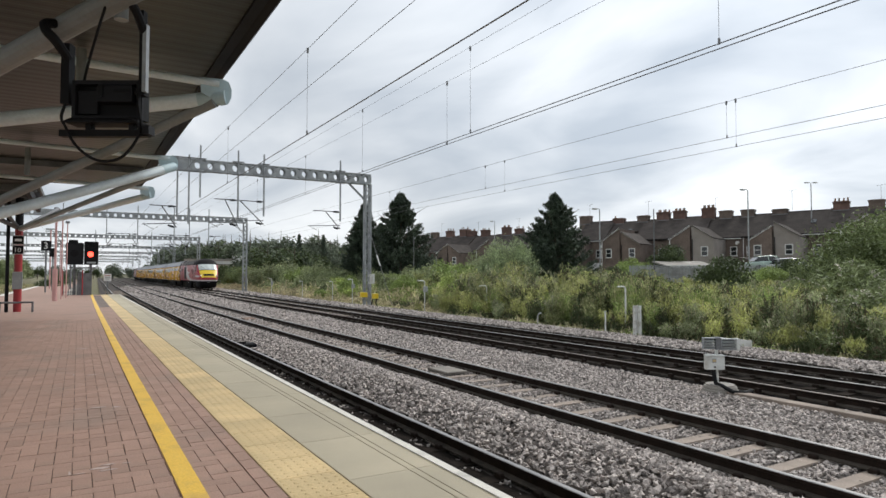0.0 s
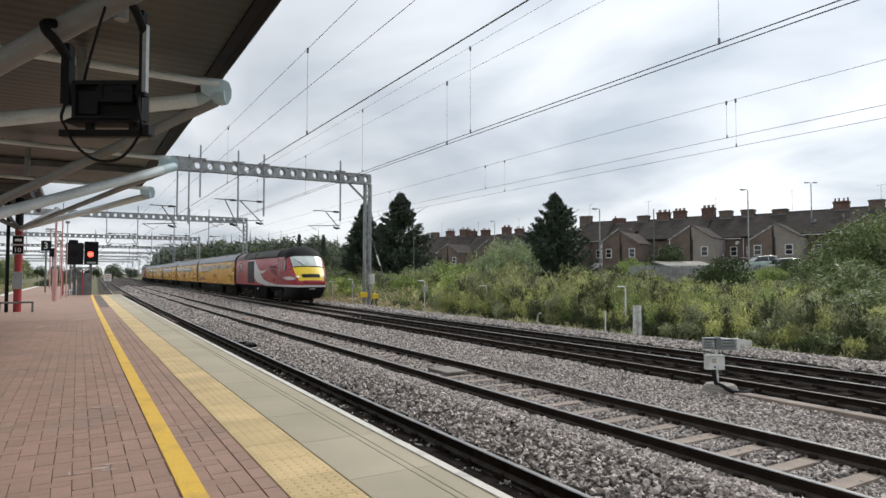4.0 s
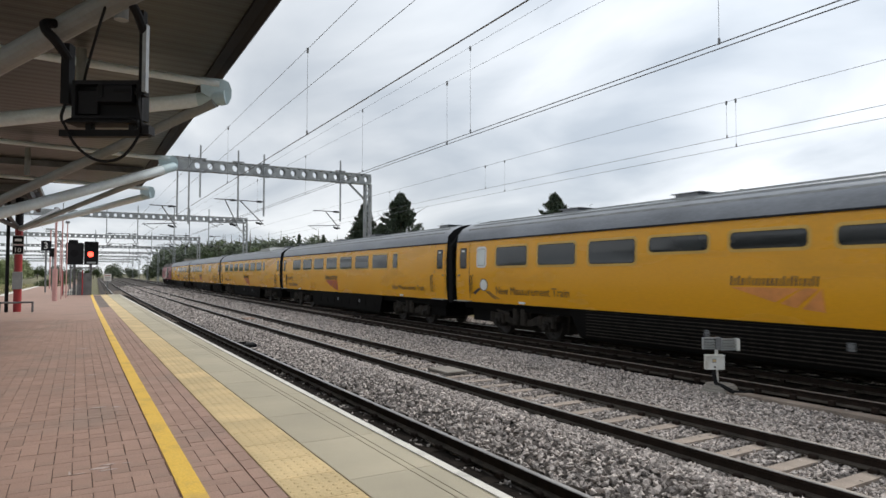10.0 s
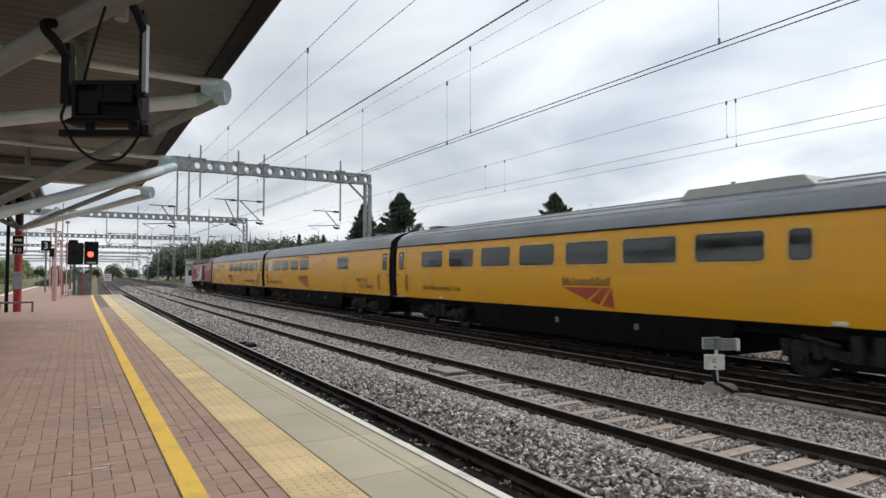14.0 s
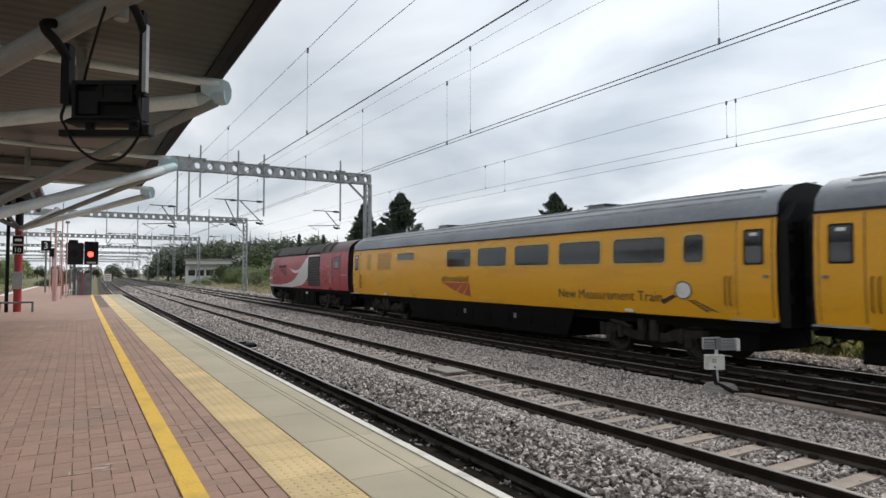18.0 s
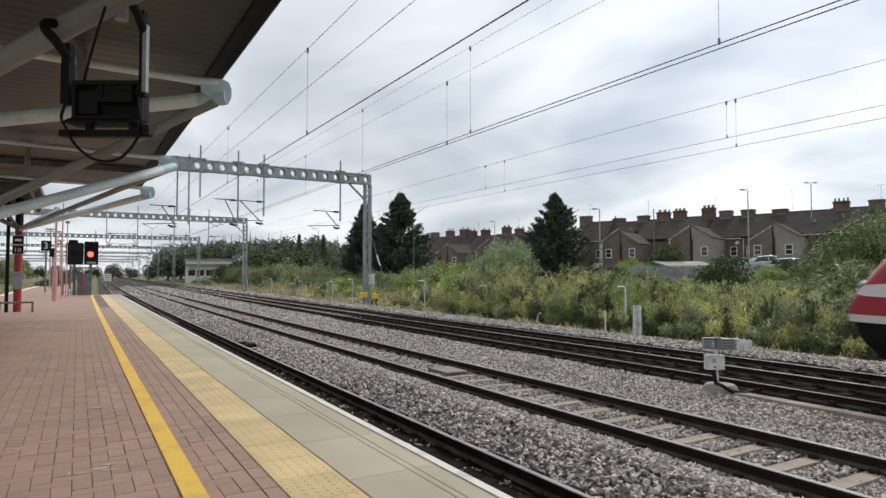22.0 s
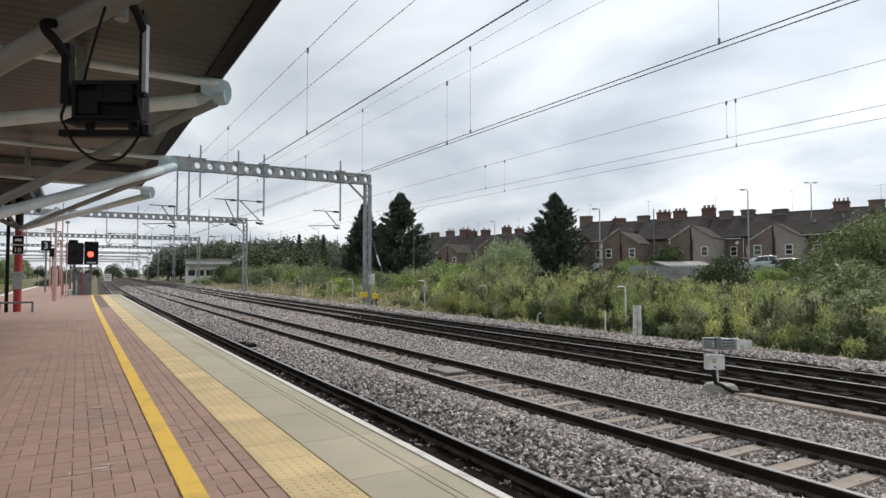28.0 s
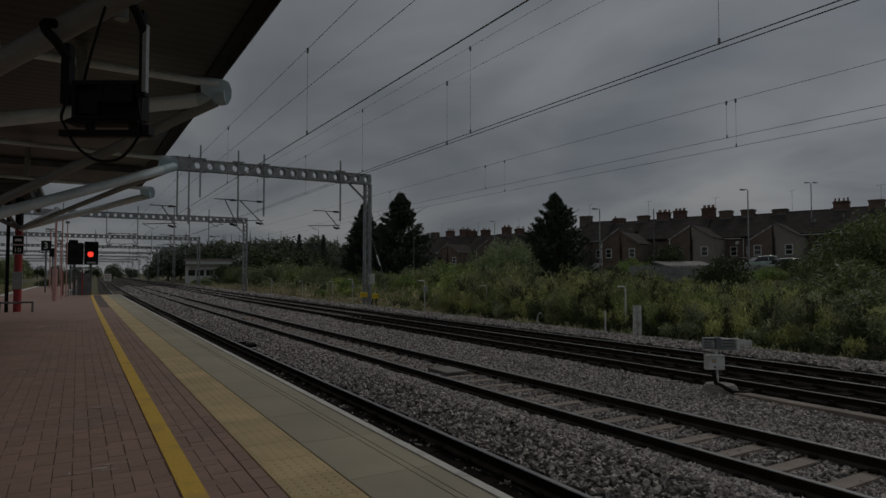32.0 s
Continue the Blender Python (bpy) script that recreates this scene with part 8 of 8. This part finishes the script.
def build_lineside():
    wp = thing("marker_post", "thin white marker post in the ballast", "post")
    part("post", MB().tube((18.2, 18.2, -0.45), (18.2, 18.2, 0.60), 0.036, 10), M_WHITEBOX, wp)
    part("cap", MB().tube((18.2, 18.2, 0.585), (18.2, 18.2, 0.64), 0.05, 10), M_WHITEBOX, wp)
    gp = thing("twin_post", "pair of grey galvanised channel posts in the weeds", "post")
    for k in (-1, 1):
        part("channel", MB().box(18.02 + k * 0.07, 18.10 + k * 0.07, 16.38 - k * 0.05, 16.50 - k * 0.05, -0.4, 0.93).box(18.0 + k * 0.07, 18.12 + k * 0.07, 16.48, 16.5, -0.4, 0.93), M_WHITEBOX, gp)
    part("tie", MB().box(17.95, 18.2, 16.40, 16.46, 0.3, 0.36), M_WHITEBOX, gp)
    st = thing("short_stake", "short grey stake in the ballast shoulder", "post")
    part("stake", MB().path([(17.85, 22.0, -0.4), (17.85, 22.0, 0.24), (17.90, 21.99, 0.33), (18.03, 21.97, 0.36)], 0.032, 8), M_GREYBOX, st)
    # earth box and white cabinet at the gantry's foot
    eb = thing("earth_box", "small yellow box on black legs at the foot of the mast", "lineside box")
    part("box", MB().box(17.6, 17.95, 39.3, 39.6, 0.42, 0.76, 0, 0.03), M_COAT_Y2, eb)
    for k, x in enumerate((17.6, 17.9)):
        part("leg", MB().path([(x, 39.45, 0.4), (x - 0.1, 39.4, 0.1), (x - 0.25 + k * 0.3, 39.3, -0.3)], 0.045, 6), M_BLACK, eb)
    ec = thing("earth_box", "small yellow box strapped to the mast", "lineside box")
    part("box", MB().box(17.45, 17.95, 41.15, 41.4, 0.45, 0.80, 0, 0.03), M_COAT_Y2, ec)
    part("bracket", MB().box(17.65, 17.75, 41.38, 41.5, 0.5, 0.75), M_STEEL, ec)
    wc = thing("mast_cabinet", "white cabinet fixed to the mast", "cabinet")
    part("body", MB().box(18.2, 18.55, 41.3, 41.6, 1.4, 2.1, 0, 0.02), M_WHITEBOX, wc)
    part("bracket", MB().box(18.05, 18.22, 41.42, 41.5, 1.6, 1.9), M_STEEL, wc)
    sy = thing("stay_wire", "slanting stay wire from the mast to the ground", "wire")
    part("wire", MB().tube((18.15, 41.6, 5.6), (18.7, 38.5, -0.3), 0.02, 6), M_WIRE, sy)
    part("turnbuckle", MB().tube((18.35, 40.5, 3.45), (18.42, 40.1, 2.7), 0.05, 8), M_WHITEBOX, sy)
    # plates between the rails
    for x, y, w, l, m, lab in ((7.45, 12.5, 0.55, 0.9, M_TIMBER, "grey timber mat laid between the rails"), (7.35, 31.8, 0.5, 1.0, M_POT, "rusty plate laid between the rails"), (7.2, 66.0, 0.5, 1.0, M_CONC, "grey plate laid between the rails")):
        pl = thing("track_plate", lab, "plate", "plates between the rails")
        part("plate", MB().box(x - w / 2 + bend(y), x + w / 2 + bend(y), y - l / 2, y + l / 2, -0.16, -0.10, 0, 0.015), m, pl)
    gb = thing("rail_greaser", "black block beside the rail", "rail fitting")
    part("block", MB().box(4.62, 4.95, 20.0, 20.45, -0.30, -0.08, 0, 0.04), M_BLACK, gb)
    part("pipe", MB().tube((4.3, 20.2, -0.08), (4.65, 20.2, -0.06), 0.03, 6), M_BLACK, gb)
    # a grey low wall of sheets at the ballast's edge
    sh = thing("board_sheet", "pale board lying against the ballast shoulder", "board")
    part("sheet", MB().box(17.6, 17.66, 11.6, 12.7, -0.4, 0.1), M_WHITEBOX, sh)


build_lineside()


# scuffed paint marks on the paving
def build_scuffs():
    r = random.Random(12)
    sc = tagged(new("paint_scuffs"), "faint white scuffed paint marks on the paving", "marking", kind="structure")
    for x, y, w, l in ((0.15, 4.36, 0.13, 0.05), (0.20, 4.42, 0.10, 0.03), (0.19, 4.30, 0.12, 0.03), (0.04, 4.30, 0.10, 0.015), (-0.01, 4.34, 0.015, 0.10), (0.30, 4.40, 0.06, 0.02), (0.03, 6.35, 0.09, 0.03), (0.20, 6.33, 0.16, 0.05), (0.33, 6.28, 0.08, 0.05), (0.0, 8.5, 0.03, 0.12), (0.17, 8.4, 0.14, 0.06), (0.1, 11.4, 0.2, 0.08)):
        n = 9
        pts = [(x + w / 2 * math.cos(k * math.tau / n) * r.uniform(0.6, 1.1), y + l / 2 * math.sin(k * math.tau / n) * r.uniform(0.6, 1.2), PLAT_Z + 0.0008) for k in range(n)]
        part("scuff", MB().plate(pts, (0, 0, 0.001)), M_SCUFF, sc)


M_SCUFF = mat("scuffed_white_paint", (0.42, 0.33, 0.29), 0.8, scale=20, var=0.25, fine=120, grain=0.3, bump=0.2)
build_scuffs()

# ---- pieces of the platform and the ballast ----
def block(x0, x1, y0, y1, z0, z1, c=0.004):
    return MB().box(x0, x1, y0, y1, z0, z1, 0, c)


def build_paving():
    """Herringbone blocks: the nearest as pieces of their own, the rest joined."""
    r = random.Random(3)
    def half(lying, cut=False):
        return (0.048 if cut else 0.098, 0.0490) if lying else (0.048, 0.0990)

    shapes = {}
    for lying in (True, False):
        a, b = half(lying)
        shapes[lying] = [block(-a + r.uniform(-0.001, 0.001), a, -b, b + r.uniform(-0.001, 0.0006), -0.055, r.uniform(-0.0012, 0.0008), 0.002).mesh("paving_block", M_BRICK) for _ in range(5)]
    paving = thing("paving", "red herringbone block paving on the platform, worn and slightly uneven", "paving", kind="structure")
    rest = MB()
    near = 0
    for i in range(-54, 0):
        for j in range(-10, 191):
            k = (i - j) % 4
            if k == 2 or (k == 1 and i > -54):          # the other half of a block already laid
                continue
            lying, cut = k < 2, k == 0 and i == -1
            x, y = 0.9025 + 0.1 * i + (0.1 if lying and not cut else 0.05), 0.1 * j + (0.05 if lying else 0.1)
            if 3.15 < y < 4.75 and x > -0.75 and near < 300 and not cut:
                part("paving_block", shapes[lying][r.randrange(5)], None, paving, at=pose(x, y, PLAT_Z - 0.0015, r.uniform(-0.4, 0.4), r.uniform(-0.4, 0.4), r.uniform(-0.4, 0.4)))
                near += 1
            elif y > 2.0:
                dz = r.uniform(-0.0018, 0.0) - 0.001
                a, b = half(lying, cut)
                rest.add([(x + p * a, y + q * b, PLAT_Z - 0.012) for p, q in ((-1, -1), (1, -1), (1, 1), (-1, 1))] + [(x + p * (a - 0.001), y + q * (b - 0.001), PLAT_Z + dz) for p, q in ((-1, -1), (1, -1), (1, 1), (-1, 1))],
                         [(0, 1, 5, 4), (1, 2, 6, 5), (2, 3, 7, 6), (3, 0, 4, 7), (4, 5, 6, 7)])
    # the border course beside the tactile strip
    y = -1.0
    while y < 19.0:
        rest.add([(0.905, y - 0.0975, PLAT_Z - 0.02), (0.995, y - 0.0975, PLAT_Z - 0.02), (0.995, y + 0.0975, PLAT_Z - 0.02), (0.905, y + 0.0975, PLAT_Z - 0.02),
                  (0.907, y - 0.096, PLAT_Z - 0.002), (0.993, y - 0.096, PLAT_Z - 0.002), (0.993, y + 0.096, PLAT_Z - 0.002), (0.907, y + 0.096, PLAT_Z - 0.002)],
                 [(0, 1, 5, 4), (1, 2, 6, 5), (2, 3, 7, 6), (3, 0, 4, 7), (4, 5, 6, 7)])
        y += 0.2
    v = np.array(rest.v, dtype=np.float32)
    v[:, 0] += np.where(v[:, 1] > 0, 0.00012 * v[:, 1] ** 2, 0)
    tagged(part("paving_field", fast_mesh("paving_field", v, np.array(rest.f), M_BRICK_FAR), None, paving), kind="stuff")
    part("paving_far", strip(-4.6, 1.0, PLAT_Z - 0.02, PLAT_Z - 0.003, 18.9, END_Y), M_BRICK, paving)
    part("paving_behind", strip(-4.6, 1.0, PLAT_Z - 0.02, PLAT_Z - 0.003, -9.0, 2.09), M_BRICK, paving)
    # a patched square of darker blocks near the platform's end
    part("repair_patch", strip(0.66, 0.98, PLAT_Z - 0.02, PLAT_Z + 0.001, 25.2, 38.5), M_HOUSE, paving, "darker repaired paving")


def build_edge():
    r = random.Random(4)
    ed = thing("tactile_strip", "buff tactile paving slabs with rows of raised studs", "paving", kind="structure")
    y = -2.0
    while y < END_Y:
        b = bend(y + 0.2)
        slab = block(1.002 + b, 1.368 + b, y + 0.002, y + 0.398, PLAT_Z - 0.05, PLAT_Z - 0.001 + r.uniform(-0.0012, 0.0))
        if y < 12:
            for i in range(6):
                for j in range(6):
                    sx, sy = 1.033 + b + i * 0.0605, y + 0.034 + j * 0.0665
                    slab.add([(sx - 0.013, sy - 0.013, PLAT_Z - 0.002), (sx + 0.013, sy - 0.013, PLAT_Z - 0.002), (sx + 0.013, sy + 0.013, PLAT_Z - 0.002), (sx - 0.013, sy + 0.013, PLAT_Z - 0.002),
                              (sx - 0.007, sy - 0.007, PLAT_Z + 0.0012), (sx + 0.007, sy - 0.007, PLAT_Z + 0.0012), (sx + 0.007, sy + 0.007, PLAT_Z + 0.0022), (sx - 0.007, sy + 0.007, PLAT_Z + 0.0022)],
                             [(0, 1, 5, 4), (1, 2, 6, 5), (2, 3, 7, 6), (3, 0, 4, 7), (4, 5, 6, 7)])
        part("tactile_slab", slab, M_TACTILE, ed)
        y += 0.4
    co = thing("coping", "pale concrete platform edge slabs with two drain grooves", "coping", kind="structure")
    y = -2.0
    while y < END_Y:
        b, n = bend(y + 0.4), min(0.9, END_Y - y)
        z = PLAT_Z - 0.001
        mb = MB()
        for x0, x1 in ((1.3725, 1.7585), (1.7620, 1.8085), (1.8120, 1.935), (1.935, 2.01)):
            mb.box(x0 + b, x1 + b, y + 0.0025, y + n - 0.0025, PLAT_Z - 0.12, z - (0.002 if x0 > 1.93 else 0), 0, 0.003)
        part("coping_slab", mb, M_COPING, co)
        y += 0.9
    part("edge_wall", strip(1.88, 1.95, -0.45, PLAT_Z - 0.12, -9.0, END_Y), M_CONC, co)


build_paving()
build_edge()


def build_stones():
    r = np.random.default_rng(17)
    base = np.array([(1, 0, 0), (-1, 0, 0), (0, 1, 0), (0, -1, 0), (0, 0, 1), (0, 0, -1)], float)
    tri = np.array([(0, 2, 4), (2, 1, 4), (1, 3, 4), (3, 0, 4), (2, 0, 5), (1, 2, 5), (3, 1, 5), (0, 3, 5)])

    def field(n, xr, yr, size):
        x = r.uniform(*xr, n)
        y = yr[0] + (yr[1] - yr[0]) * r.uniform(0, 1, n) ** 1.25
        keep = np.ones(n, bool)
        for a, b in TRACKS:
            keep &= ~((np.abs(x - a) < 0.075) | (np.abs(x - b) < 0.075))
            on = (x > a - 0.5) & (x < b + 0.5) & (((y - 1.0) % 0.68 < 0.17) | ((y - 1.0) % 0.68 > 0.53))
            keep &= ~(on & (r.uniform(0, 1, n) < 0.93))
        keep &= ~(np.abs(x - X_SPARE) < 0.075)
        x, y = x[keep], y[keep]
        n = len(x)
        z = np.array([ballast_h(a) + 0.03 * noise.noise((a * 1.7, b * 0.8, 3)) for a, b in zip(x, y)])
        s = size * r.uniform(0.55, 1.25, n)
        pts = base[None] * r.uniform(0.6, 1.2, (n, 6, 1)) + r.normal(size=(n, 6, 3)) * 0.22
        q = r.normal(size=(n, 3, 3))
        q, _ = np.linalg.qr(q)
        pts = np.einsum("nij,nkj->nki", q, pts) * s[:, None, None] * np.array([1, 1, 0.85])
        pts += np.stack([x + np.where(y > 0, 0.00012 * np.minimum(y, 100) ** 2 + 0.024 * np.maximum(y - 100, 0), 0), y, z + s * r.uniform(0.0, 0.7, n)], 1)[:, None]
        return pts.reshape(-1, 3), (tri[None] + 6 * np.arange(n)[:, None, None]).reshape(-1, 3)

    sets = [field(46000, (5.6, 10.95), (2.2, 14.0), 0.032), field(8200, (4.3, 5.75), (2.2, 20.0), 0.042), field(1800, (2.1, 4.2), (1.5, 16.0), 0.034), field(15000, (5.5, 6.45), (2.6, 20.0), 0.034), field(1800, (4.3, 5.6), (2.6, 20.0), 0.034), field(38000, (4.3, 10.95), (13.0, 34.0), 0.040),
            field(24000, (14.8, 18.6), (4.0, 30.0), 0.045), field(500, (10.9, 14.8), (4.0, 30.0), 0.035), field(7000, (4.3, 10.95), (-6.0, 2.4), 0.05), field(3000, (14.8, 18.6), (-6.0, 4.2), 0.05), field(22000, (4.3, 10.95), (30.0, 62.0), 0.06), field(9000, (14.8, 18.8), (30.0, 62.0), 0.06), field(8000, (11.0, 14.8), (30.0, 62.0), 0.055), field(12000, (4.3, 14.4), (60.0, 120.0), 0.11), field(4000, (14.8, 18.8), (60.0, 120.0), 0.11)]
    vs, fs, k = [], [], 0
    for v, f in sets:
        vs.append(v)
        fs.append(f + k)
        k += len(v)
    ob = new("ballast_stones", fast_mesh("ballast_stones", np.concatenate(vs), np.concatenate(fs), M_STONE))
    tagged(ob, "loose grey granite ballast stones heaped between the tracks", "ballast", kind="stuff")


build_stones()

# ---- what moves ----
def motions():
    """The train runs by at a steady speed along the bend; its wheels turn."""
    for car, behind, turn in CONSIST:
        rows = []
        for k in range(65):
            t = k * 0.5
            y = FRONT + behind - SPEED * (t - 9.0)
            slope = math.degrees(math.atan(0.00024 * min(100.0, max(0.0, y))))
            rows.append((t, pose(X_TRAIN + bend(y), y, 0, 0, 0, turn - slope)))
        walk(car, rows)
        # wheels: a turn of under 90 degrees every fifteenth of a second
        way = -1 if turn else 1
        for bogie in car.children:
            if bogie.name.startswith("bogie"):
                for wheels in bogie.children:
                    dy = wheels.location.y
                    walk(wheels, [(k / 15, pose(0, dy, 0.46, way * math.degrees(SPEED * k / 15 / 0.46) % 360)) for k in range(481)])


motions()
